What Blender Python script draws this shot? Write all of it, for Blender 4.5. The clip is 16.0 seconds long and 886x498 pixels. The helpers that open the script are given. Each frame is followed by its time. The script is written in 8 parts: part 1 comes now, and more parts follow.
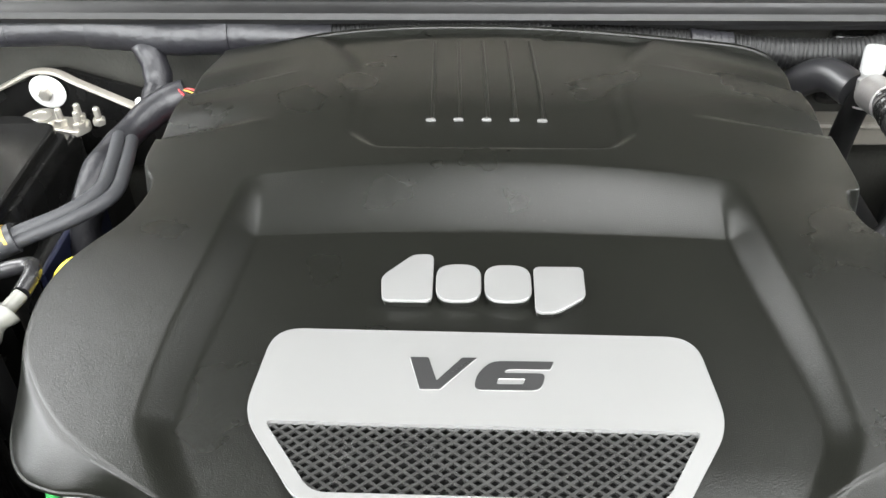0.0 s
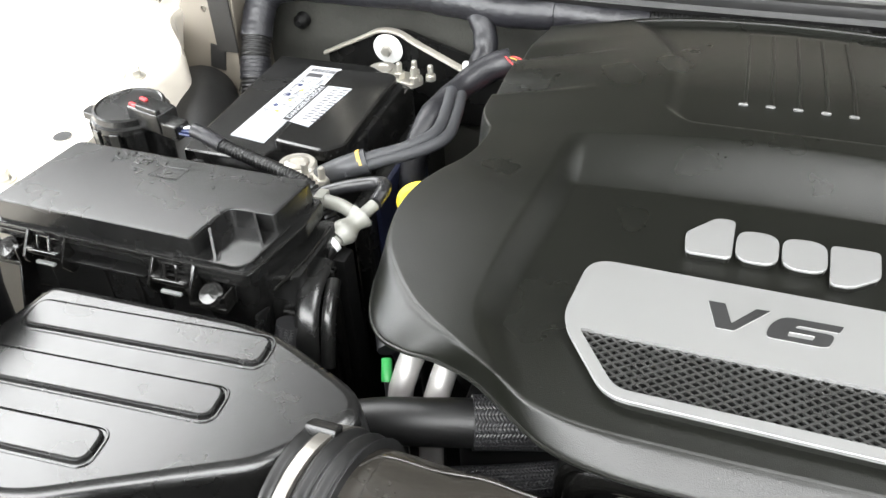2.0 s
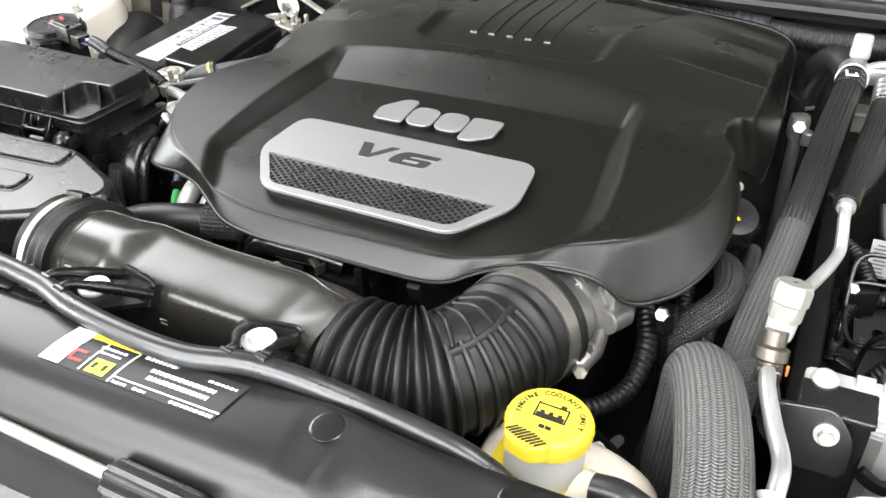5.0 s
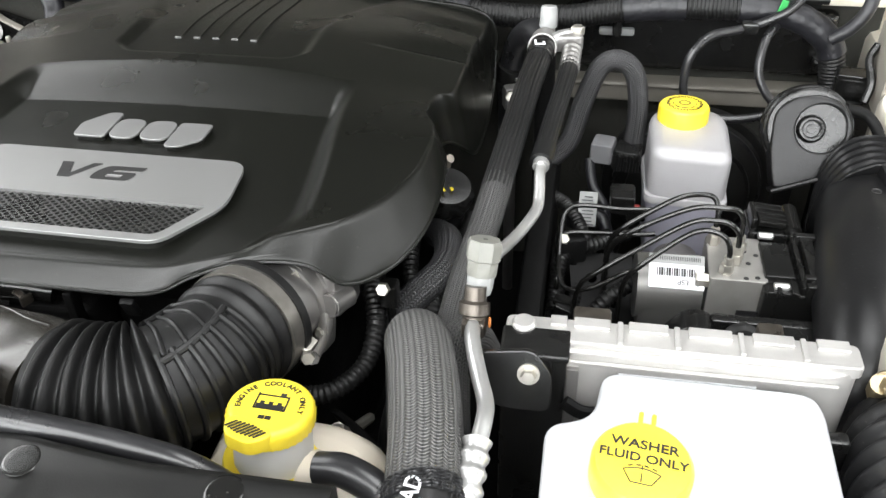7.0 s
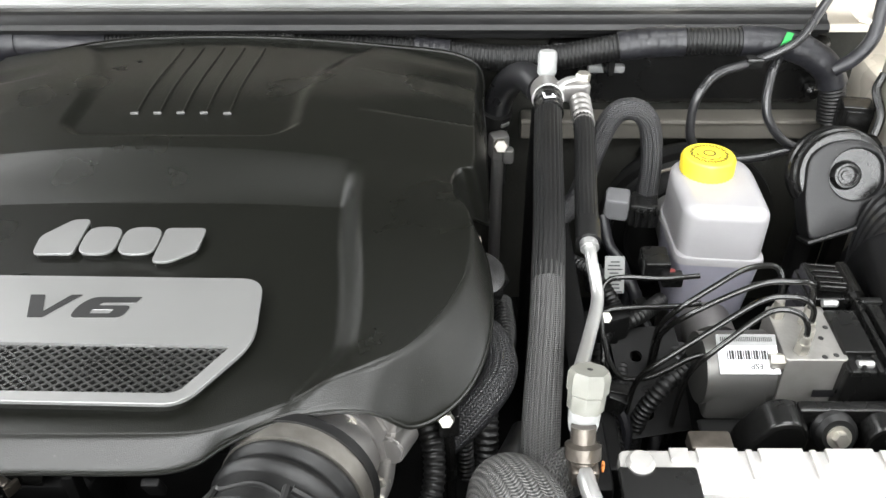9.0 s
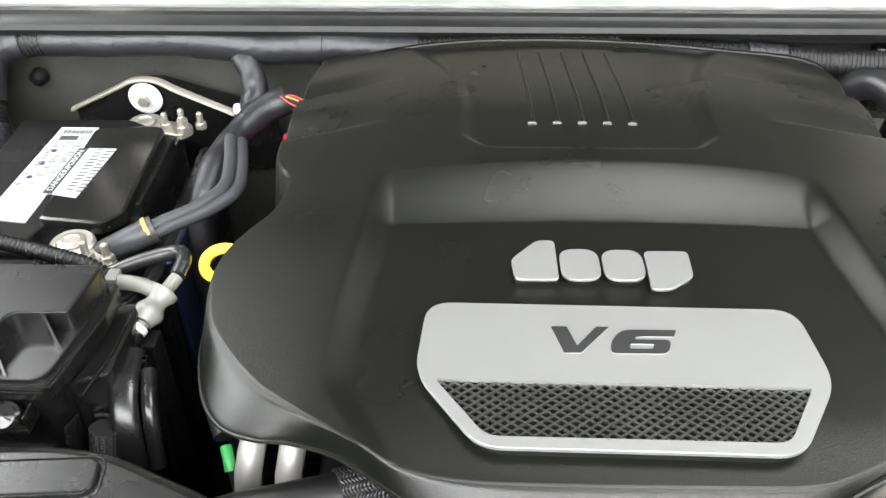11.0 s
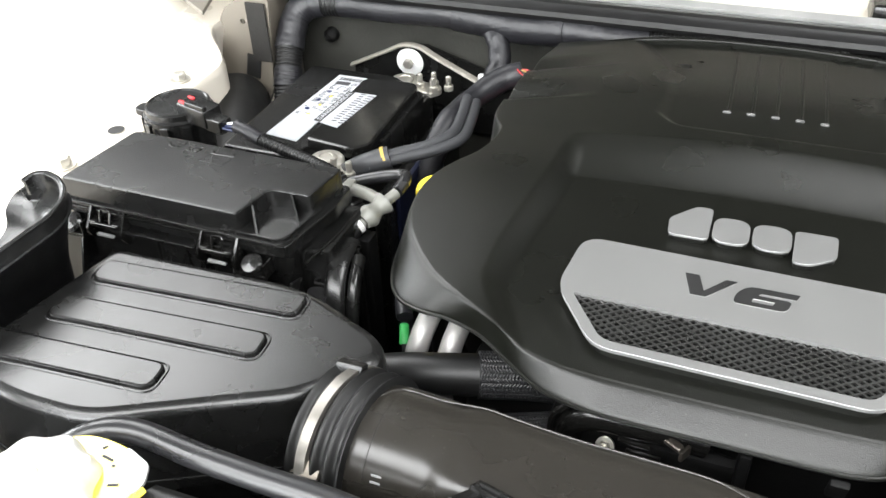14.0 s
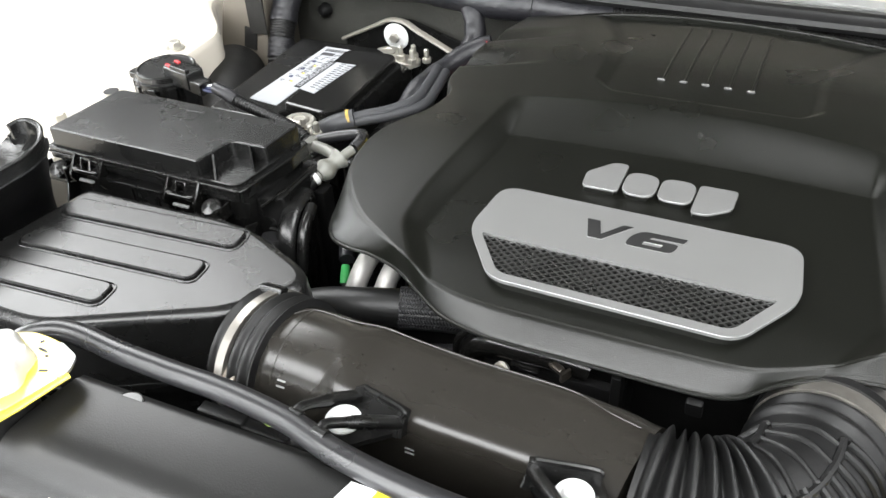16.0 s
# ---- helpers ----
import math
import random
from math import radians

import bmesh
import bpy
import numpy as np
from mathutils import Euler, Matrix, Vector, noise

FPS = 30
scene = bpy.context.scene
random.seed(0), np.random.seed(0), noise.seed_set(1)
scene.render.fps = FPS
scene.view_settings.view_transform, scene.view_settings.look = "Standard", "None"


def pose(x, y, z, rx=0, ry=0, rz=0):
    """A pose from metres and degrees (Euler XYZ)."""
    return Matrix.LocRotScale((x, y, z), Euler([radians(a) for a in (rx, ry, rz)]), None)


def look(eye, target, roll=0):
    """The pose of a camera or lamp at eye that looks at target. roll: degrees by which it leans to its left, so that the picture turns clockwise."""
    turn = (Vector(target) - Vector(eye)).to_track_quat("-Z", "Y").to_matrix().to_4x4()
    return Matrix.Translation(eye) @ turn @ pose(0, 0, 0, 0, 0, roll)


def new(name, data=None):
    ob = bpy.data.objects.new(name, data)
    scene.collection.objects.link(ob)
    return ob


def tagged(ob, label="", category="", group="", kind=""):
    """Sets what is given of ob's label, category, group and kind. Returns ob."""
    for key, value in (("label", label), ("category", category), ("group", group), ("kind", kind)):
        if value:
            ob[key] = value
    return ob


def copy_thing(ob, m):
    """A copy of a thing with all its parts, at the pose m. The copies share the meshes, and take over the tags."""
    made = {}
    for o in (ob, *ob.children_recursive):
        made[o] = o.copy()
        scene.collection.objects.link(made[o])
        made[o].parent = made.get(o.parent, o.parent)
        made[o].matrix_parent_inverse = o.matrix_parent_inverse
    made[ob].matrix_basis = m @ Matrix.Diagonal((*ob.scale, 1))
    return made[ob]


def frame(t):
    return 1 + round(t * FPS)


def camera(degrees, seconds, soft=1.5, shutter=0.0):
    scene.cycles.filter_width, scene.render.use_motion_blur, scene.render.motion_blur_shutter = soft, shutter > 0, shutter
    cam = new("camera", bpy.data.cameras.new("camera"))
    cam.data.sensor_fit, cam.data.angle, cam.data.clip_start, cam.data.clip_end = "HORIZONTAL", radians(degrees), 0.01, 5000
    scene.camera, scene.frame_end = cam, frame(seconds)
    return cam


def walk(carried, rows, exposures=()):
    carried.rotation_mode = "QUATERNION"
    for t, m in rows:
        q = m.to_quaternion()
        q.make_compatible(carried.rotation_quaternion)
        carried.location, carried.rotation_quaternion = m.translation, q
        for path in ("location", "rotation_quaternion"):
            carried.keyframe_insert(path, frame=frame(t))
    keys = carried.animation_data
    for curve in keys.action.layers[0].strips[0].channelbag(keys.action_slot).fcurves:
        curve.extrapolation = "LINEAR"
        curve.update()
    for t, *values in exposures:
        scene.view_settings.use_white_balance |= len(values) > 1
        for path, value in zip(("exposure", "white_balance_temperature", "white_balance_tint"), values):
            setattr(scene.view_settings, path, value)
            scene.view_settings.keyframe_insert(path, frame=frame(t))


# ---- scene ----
cam = camera(54.6, 16.0)
PATH = [
    (0, (0.014, -0.029, 1.466), (-0.035, 1.525, 0.209), -0.6),
    (0.5, (-0.018, -0.045, 1.48), (-0.224, 1.495, 0.221), -1.7),
    (1, (-0.038, -0.072, 1.489), (-0.397, 1.448, 0.24), -2.5),
    (1.5, (-0.043, -0.097, 1.488), (-0.514, 1.389, 0.235), -2.7),
    (2, (-0.026, -0.128, 1.491), (-0.594, 1.329, 0.244), -3.5),
    (2.5, (0.027, -0.169, 1.505), (-0.623, 1.268, 0.275), -4.2),
    (3, (0.098, -0.212, 1.521), (-0.611, 1.211, 0.308), -3.7),
    (3.2, (0.132, -0.232, 1.528), (-0.597, 1.19, 0.325), -3.1),
    (5.3, (0.385, -0.282, 1.504), (-0.333, 1.148, 0.305), -2.9),
    (5.5, (0.401, -0.282, 1.502), (-0.265, 1.17, 0.299), -2.6),
    (6, (0.428, -0.282, 1.494), (-0.082, 1.229, 0.288), -1.8),
    (6.5, (0.431, -0.28, 1.497), (0.05, 1.266, 0.287), -1.1),
    (7, (0.432, -0.274, 1.503), (0.139, 1.289, 0.289), -1.8),
    (7.5, (0.427, -0.26, 1.513), (0.208, 1.309, 0.293), -1.6),
    (8, (0.416, -0.238, 1.516), (0.256, 1.332, 0.288), -1.3),
    (8.5, (0.394, -0.194, 1.51), (0.296, 1.38, 0.28), -0.9),
    (9, (0.287, -0.149, 1.515), (0.259, 1.425, 0.281), -0.5),
    (9.2, (0.213, -0.132, 1.516), (0.207, 1.443, 0.283), -0.3),
    (11.3, (-0.089, -0.099, 1.498), (-0.137, 1.469, 0.256), -0.1),
    (11.5, (-0.096, -0.105, 1.499), (-0.219, 1.457, 0.256), -1.0),
    (12, (-0.102, -0.126, 1.5), (-0.369, 1.419, 0.258), -2.2),
    (12.5, (-0.104, -0.159, 1.502), (-0.496, 1.364, 0.267), -3.0),
    (13, (-0.09, -0.189, 1.502), (-0.58, 1.326, 0.291), -3.6),
    (13.5, (-0.046, -0.206, 1.508), (-0.604, 1.293, 0.307), -3.2),
    (14, (0.005, -0.217, 1.515), (-0.599, 1.267, 0.318), -2.5),
    (14.5, (0.044, -0.222, 1.519), (-0.598, 1.243, 0.319), -2.6),
    (15, (0.062, -0.228, 1.521), (-0.602, 1.224, 0.316), -2.6),
    (15.5, (0.094, -0.228, 1.518), (-0.594, 1.211, 0.312), -3.0),
    (16, (0.126, -0.251, 1.518), (-0.575, 1.183, 0.312), -3.3),
]
walk(cam, [(t, look(eye, target, roll)) for t, eye, target, roll in PATH],
     exposures=[(0, 0.4), (1, 0.32), (2, 0.26), (3, 0.02), (5.5, 0), (6, -0.06), (7, -0.55), (8, -0.58), (9, -0.25), (11.5, 0.25), (12.5, 0.35), (13.5, -0.08), (14.5, -0.25), (15.5, -0.3), (16, -0.32)])
from mathutils.geometry import tessellate_polygon


# ---- room light: unseen ceiling panels set from reflections, window panels added for fill ----
world = bpy.data.worlds.new("room_air")
scene.world = world
world.use_nodes = True
world.node_tree.nodes["Background"].inputs[0].default_value = (0.75, 0.8, 0.85, 1)
world.node_tree.nodes["Background"].inputs[1].default_value = 0.12
# x, y, length, width and watts of each ceiling panel
LAMPS = [(-2.95, 1.55, 2.4, 1.9, 150.0), (3.1, 0.9, 1.2, 3.0, 45.0), (0.95, 0.35, 1.2, 1.2, 48.0), (-0.6, -1.8, 4.6, 1.4, 230.0), (-0.7, -3.7, 7.0, 1.4, 330.0)]
# wall, middle along it, width, middle height, height and watts of each added window panel
FILL_WINDOWS = [("west", -0.8, 5.2, 1.65, 1.6, 370.0), ("east", 0.2, 4.6, 1.9, 1.6, 100.0), ("south", -0.6, 7.0, 2.0, 2.4, 620.0)]


# ---- small tools ----
def link_mesh(name, bm, material, smooth=38):
    me = bpy.data.meshes.new(name)
    bmesh.ops.recalc_face_normals(bm, faces=bm.faces)
    bm.to_mesh(me)
    bm.free()
    me.materials.append(material)
    for p in me.polygons:
        p.use_smooth = True
    me.set_sharp_from_angle(angle=radians(smooth))
    return me


def part(name, bm, material, parent, label="", smooth=38):
    """One mesh, given in world places, under a thing or a part."""
    ob = new(name, link_mesh(name, bm, material, smooth))
    ob.modifiers.new("even_normals", "WEIGHTED_NORMAL").keep_sharp = True
    ob.parent = parent
    base = Matrix.Identity(4)
    p = parent
    while p:
        base = p.matrix_basis if p.parent is None else base
        p = p.parent
    ob.matrix_parent_inverse = base.inverted() if parent.parent is None else Matrix.Identity(4)
    if label:
        tagged(ob, label)
    return ob


def thing(name, at, label, category, group="", kind=""):
    ob = new(name)
    ob.empty_display_size = 0.02
    ob.matrix_basis = Matrix.Translation(at)
    return tagged(ob, label, category, group, kind)


def solid(name, bm, material, label="", category="", group="", kind="", smooth=38):
    """A thing that is one mesh."""
    ob = tagged(new(name, link_mesh(name, bm, material, smooth)), label, category, group, kind)
    ob.modifiers.new("even_normals", "WEIGHTED_NORMAL").keep_sharp = True
    return ob


def moved(bm, m):
    bmesh.ops.transform(bm, matrix=m, verts=bm.verts)
    return bm


def joined(*bms):
    out = bmesh.new()
    for b in bms:
        me = bpy.data.meshes.new("tmp")
        b.to_mesh(me)
        b.free()
        out.from_mesh(me)
        bpy.data.meshes.remove(me)
    return out


def box(size, at=(0, 0, 0), bevel=0.0, rz=0, rx=0, ry=0, segs=2):
    bm = bmesh.new()
    bmesh.ops.create_cube(bm, size=1)
    bmesh.ops.scale(bm, vec=size, verts=bm.verts)
    if bevel:
        bmesh.ops.bevel(bm, geom=bm.edges[:], offset=bevel, segments=segs, profile=0.5, affect="EDGES")
    return moved(bm, pose(*at, rx, ry, rz))


def span(x0, x1, y0, y1, z0, z1, bevel=0.0, segs=2):
    return box((x1 - x0, y1 - y0, z1 - z0), ((x0 + x1) / 2, (y0 + y1) / 2, (z0 + z1) / 2), bevel, segs=segs)


def rounded(points, r, n=5):
    """A polygon's points with its corners rounded."""
    pts = [Vector(p) for p in points]
    out = []
    for i, p in enumerate(pts):
        a, b = pts[i - 1] - p, pts[(i + 1) % len(pts)] - p
        ri = r[i] if isinstance(r, (list, tuple)) else r
        ra, rb = min(ri, a.length * 0.48), min(ri, b.length * 0.48)
        pa, pb = p + a.normalized() * ra, p + b.normalized() * rb
        for k in range(n + 1):
            t = k / n
            v = (1 - t) ** 2 * pa + 2 * t * (1 - t) * p + t * t * pb
            if not out or (v - out[-1]).length > 1e-4:
                out.append(v)
    return [tuple(v) for v in out]


def dense(poly, step):
    """A closed polygon's outline in even short steps."""
    out = []
    for p, q in zip(poly, poly[1:] + poly[:1]):
        p, q = Vector(p), Vector(q)
        n = max(1, round((q - p).length / step))
        out += [tuple(p.lerp(q, k / n)) for k in range(n)]
    return out


def prism(poly, z0, z1, bevel=0.0, segs=2, inset_bottom=0.0):
    """A polygon in plan raised from z0 to z1, its top edge rounded over."""
    n = len(poly)
    area = sum(poly[i][0] * poly[(i + 1) % n][1] - poly[(i + 1) % n][0] * poly[i][1] for i in range(n))
    P = [Vector(p[:2]) for p in (poly if area > 0 else poly[::-1])]
    cx, cy = sum(p.x for p in P) / n, sum(p.y for p in P) / n
    inward = []
    for i in range(n):
        e0, e1 = P[i] - P[i - 1], P[(i + 1) % n] - P[i]
        n0, n1 = Vector((-e0.y, e0.x)).normalized(), Vector((-e1.y, e1.x)).normalized()
        m = (n0 + n1).normalized() if (n0 + n1).length > 1e-6 else n0
        inward.append(m / max(m.dot(n0), 0.5))
    bm = bmesh.new()
    s = 1 - inset_bottom
    rings = [[bm.verts.new((cx + (p.x - cx) * s, cy + (p.y - cy) * s, z0)) for p in P]]
    steps = [(0.0, -bevel)] + [(bevel * (1 - math.cos(k / segs * math.pi / 2)), -bevel * (1 - math.sin(k / segs * math.pi / 2))) for k in range(1, segs + 1)] if bevel else [(0.0, 0.0)]
    if bevel:
        steps.append((bevel + 0.0004, 0.0))
    for d, dz in steps:
        rings.append([bm.verts.new((*(p + m * d), z1 + dz)) for p, m in zip(P, inward)])
    for a, b in zip(rings, rings[1:]):
        for i in range(n):
            bm.faces.new((a[i], a[(i + 1) % n], b[(i + 1) % n], b[i]))
    bm.faces.new(rings[-1])
    bm.faces.new(rings[0][::-1])
    return bm


def sheet(outer, holes, z0, z1):
    """A flat plate with holes through it."""
    bm = bmesh.new()
    loops = [[Vector((p[0], p[1], z1)) for p in loop] for loop in [outer, *holes]]
    vs = [bm.verts.new(p) for loop in loops for p in loop]
    for tri in tessellate_polygon(loops):
        bm.faces.new([vs[i] for i in tri])
    bmesh.ops.recalc_face_normals(bm, faces=bm.faces)
    made = bmesh.ops.extrude_face_region(bm, geom=bm.faces[:])
    bmesh.ops.translate(bm, vec=(0, 0, z0 - z1), verts=[v for v in made["geom"] if isinstance(v, bmesh.types.BMVert)])
    return bm


def lathe(profile, at=(0, 0, 0), turn=(0, 0, 0), segs=32, wave=None):
    """Rings of (radius, height) about the z axis. wave(angle, k): an added radius."""
    bm = bmesh.new()
    rings = []
    for k, (r, z) in enumerate(profile):
        ring = []
        for i in range(segs):
            a = 2 * math.pi * i / segs
            rr = r + (wave(a, k) if wave else 0)
            ring.append(bm.verts.new((rr * math.cos(a), rr * math.sin(a), z)))
        rings.append(ring)
    for a, b in zip(rings, rings[1:]):
        for i in range(segs):
            bm.faces.new((a[i], a[(i + 1) % segs], b[(i + 1) % segs], b[i]))
    for ring in (rings[0], rings[-1]):
        try:
            bm.faces.new(ring)
        except ValueError:
            pass
    return moved(bm, pose(*at, *turn))


def curve_points(pts, n):
    """n + 1 places on a smooth line through the points."""
    P = [Vector(p) for p in pts]
    P = [2 * P[0] - P[1], *P, 2 * P[-1] - P[-2]]
    fine = []
    for i in range(1, len(P) - 2):
        for k in range(24):
            t = k / 24
            a, b, c, d = P[i - 1:i + 3]
            fine.append(0.5 * (2 * b + (c - a) * t + (2 * a - 5 * b + 4 * c - d) * t * t + (3 * b - a - 3 * c + d) * t ** 3))
    fine.append(P[-2])
    length = [0.0]
    for a, b in zip(fine, fine[1:]):
        length.append(length[-1] + (b - a).length)
    out, j = [], 0
    for k in range(n + 1):
        s = length[-1] * k / n
        while j < len(fine) - 2 and length[j + 1] < s:
            j += 1
        w = (s - length[j]) / max(length[j + 1] - length[j], 1e-9)
        out.append(fine[j].lerp(fine[j + 1], min(max(w, 0), 1)))
    return out, length[-1]


def sweep(pts, r, n=None, segs=14, flat=1.0, shape=None, up=(0, 0, 1)):
    """A tube along a smooth line. r: a radius or a function of (0..1, length). shape(angle, u): scale of the radius."""
    path, total = curve_points(pts, n or max(8, int(12 * len(pts))))
    rad = r if callable(r) else (lambda u, L: r)
    bm = bmesh.new()
    uv = bm.loops.layers.uv.new("UVMap")
    rings, side = [], None
    for k, p in enumerate(path):
        d = (path[min(k + 1, len(path) - 1)] - path[max(k - 1, 0)]).normalized()
        if side is None:
            ref = Vector(up) if abs(d.dot(Vector(up))) < 0.95 else Vector((1, 0, 0))
            side = d.cross(ref).normalized()
        side = (side - d * side.dot(d)).normalized()
        nor = side.cross(d)
        u = k / (len(path) - 1)
        rr = rad(u, total)
        ring = []
        for i in range(segs):
            a = 2 * math.pi * i / segs
            s = shape(a, u) if shape else 1.0
            ring.append(bm.verts.new(p + side * (rr * s * math.cos(a)) + nor * (rr * s * flat * math.sin(a))))
        rings.append(ring)
    for k, (a, b) in enumerate(zip(rings, rings[1:])):
        for i in range(segs):
            f = bm.faces.new((a[i], a[(i + 1) % segs], b[(i + 1) % segs], b[i]))
            for loop, (kk, ii) in zip(f.loops, ((k, i), (k, i + 1), (k + 1, i + 1), (k + 1, i))):
                loop[uv].uv = (ii / segs, kk / (len(path) - 1) * total)
    bm.faces.new(rings[0][::-1])
    bm.faces.new(rings[-1])
    return bm


def ribbed(r, depth, pitch):
    """Radius of a corrugated pipe."""
    return lambda u, L: r + depth * (0.5 + 0.5 * math.cos(2 * math.pi * u * L / pitch)) ** 1.5


def along(a, b):
    """A pose at a whose z axis points to b."""
    d = Vector(b) - Vector(a)
    return Matrix.Translation(a) @ d.to_track_quat("Z", "Y").to_matrix().to_4x4()


def fluted(n, depth):
    """Lengthwise ridges round a hose."""
    return lambda a, u: 1.0 + depth * (abs(math.cos(a * n / 2)) ** 0.7 - 0.7)


def hexhead(r, h, at=(0, 0, 0), turn=(0, 0, 0)):
    bm = lathe([(r * 0.9, 0), (r, h * 0.15), (r, h * 0.8), (r * 0.85, h)], (0, 0, 0), (0, 0, 0), 6)
    return moved(bm, pose(*at, *turn))


def lettering(body, size, m, depth=0.0004, wide=1.0, bold=0.0, slant=0.0, align="CENTER"):
    """Letters as a mesh, on the plane of the pose m."""
    cu = bpy.data.curves.new("letters", "FONT")
    cu.body, cu.size, cu.extrude, cu.offset, cu.shear, cu.align_x, cu.align_y = body, size, depth, bold, slant, align, "CENTER"
    cu.resolution_u = 4
    ob = new("letters", cu)
    bpy.context.view_layer.update()
    me = bpy.data.meshes.new_from_object(ob.evaluated_get(bpy.context.evaluated_depsgraph_get()))
    bm = bmesh.new()
    bm.from_mesh(me)
    bpy.data.objects.remove(ob)
    bpy.data.curves.remove(cu)
    bpy.data.meshes.remove(me)
    return moved(bm, m @ Matrix.Diagonal((wide, 1, 1, 1)))


def arc_lettering(body, size, r, mid, spread, m, bold=0.0):
    """Letters round an arc, one by one."""
    bms = []
    for i, c in enumerate(body):
        if c != " ":
            a = mid + spread * (0.5 - i / (len(body) - 1))
            bms.append(lettering(c, size, m @ pose(r * math.cos(radians(a)), r * math.sin(radians(a)), 0, 0, 0, a - 90), bold=bold))
    return joined(*bms)


# ---- materials ----
def material(name, color, rough=0.5, metal=0.0, vary=0.15, vary_scale=20.0, bump=0.0, bump_scale=400.0, dust=0.0, spec=0.5, rough_vary=0.1, coat=0.0):
    mat = bpy.data.materials.new(name)
    mat.use_nodes = True
    nt = mat.node_tree
    bsdf = nt.nodes["Principled BSDF"]
    bsdf.inputs["Metallic"].default_value = metal
    bsdf.inputs["Specular IOR Level"].default_value = spec
    bsdf.inputs["Coat Weight"].default_value = coat
    geo = nt.nodes.new("ShaderNodeTexCoord")
    big = nt.nodes.new("ShaderNodeTexNoise")
    big.inputs["Scale"].default_value, big.inputs["Detail"].default_value = vary_scale, 5
    nt.links.new(geo.outputs["Object"], big.inputs["Vector"])
    ramp = nt.nodes.new("ShaderNodeMix")
    ramp.data_type = "RGBA"
    lo, hi = [c * (1 - vary) for c in color], [min(c * (1 + vary), 1) for c in color]
    ramp.inputs[6].default_value, ramp.inputs[7].default_value = (*lo, 1), (*hi, 1)
    nt.links.new(big.outputs["Fac"], ramp.inputs[0])
    out = ramp.outputs[2]
    rr = nt.nodes.new("ShaderNodeMapRange")
    rr.inputs[1].default_value, rr.inputs[2].default_value = 0.15, 0.85
    rr.inputs[3].default_value, rr.inputs[4].default_value = max(rough - rough_vary, 0.02), min(rough + rough_vary, 1)
    nt.links.new(big.outputs["Fac"], rr.inputs[0])
    nt.links.new(rr.outputs[0], bsdf.inputs["Roughness"])
    if dust:
        speck = nt.nodes.new("ShaderNodeTexNoise")
        speck.inputs["Scale"].default_value, speck.inputs["Detail"].default_value = 330, 1
        nt.links.new(geo.outputs["Object"], speck.inputs["Vector"])
        cut = nt.nodes.new("ShaderNodeMapRange")
        cut.inputs[1].default_value, cut.inputs[2].default_value, cut.inputs[4].default_value = 0.72, 0.80, dust
        nt.links.new(speck.outputs["Fac"], cut.inputs[0])
        add = nt.nodes.new("ShaderNodeMix")
        add.data_type = "RGBA"
        add.inputs[7].default_value = (0.32, 0.31, 0.29, 1)
        nt.links.new(cut.outputs[0], add.inputs[0])
        nt.links.new(out, add.inputs[6])
        out = add.outputs[2]
    nt.links.new(out, bsdf.inputs["Base Color"])
    if bump:
        fine = nt.nodes.new("ShaderNodeTexNoise")
        fine.inputs["Scale"].default_value, fine.inputs["Detail"].default_value = bump_scale, 3
        nt.links.new(geo.outputs["Object"], fine.inputs["Vector"])
        b = nt.nodes.new("ShaderNodeBump")
        b.inputs["Strength"].default_value, b.inputs["Distance"].default_value = bump, 0.001
        nt.links.new(fine.outputs["Fac"], b.inputs["Height"])
        nt.links.new(b.outputs["Normal"], bsdf.inputs["Normal"])
    return mat


def braid(name, dark, light, across, along, rough=0.6, bump=0.8):
    """Woven sleeve: two sets of slanted strands, on the tube's own UV."""
    mat = material(name, dark, rough)
    nt = mat.node_tree
    bsdf = nt.nodes["Principled BSDF"]
    uv = nt.nodes.new("ShaderNodeUVMap")
    sep = nt.nodes.new("ShaderNodeSeparateXYZ")
    nt.links.new(uv.outputs[0], sep.inputs[0])

    def op(kind, a, b=None):
        m = nt.nodes.new("ShaderNodeMath")
        m.operation = kind
        for i, v in enumerate((a, b)):
            if v is None:
                continue
            if isinstance(v, float):
                m.inputs[i].default_value = v
            else:
                nt.links.new(v, m.inputs[i])
        return m.outputs[0]
    u, v = op("MULTIPLY", sep.outputs[0], across * 2 * math.pi), op("MULTIPLY", sep.outputs[1], along * 2 * math.pi)
    zig = op("ABSOLUTE", op("SINE", op("MULTIPLY", u, 0.5)))
    chev = op("SINE", op("ADD", v, op("MULTIPLY", zig, 5.0)))
    rib = op("ABSOLUTE", op("SINE", u))
    h = op("ADD", op("MULTIPLY", chev, 0.5), op("MULTIPLY", rib, 0.9))
    mixc = nt.nodes.new("ShaderNodeMix")
    mixc.data_type = "RGBA"
    mixc.inputs[6].default_value, mixc.inputs[7].default_value = (*dark, 1), (*light, 1)
    k = nt.nodes.new("ShaderNodeMapRange")
    k.inputs[1].default_value, k.inputs[2].default_value = -0.3, 1.3
    nt.links.new(h, k.inputs[0])
    nt.links.new(k.outputs[0], mixc.inputs[0])
    nt.links.new(mixc.outputs[2], bsdf.inputs["Base Color"])
    b = nt.nodes.new("ShaderNodeBump")
    b.inputs["Strength"].default_value, b.inputs["Distance"].default_value = bump, 0.0012
    nt.links.new(h, b.inputs["Height"])
    nt.links.new(b.outputs["Normal"], bsdf.inputs["Normal"])
    return mat


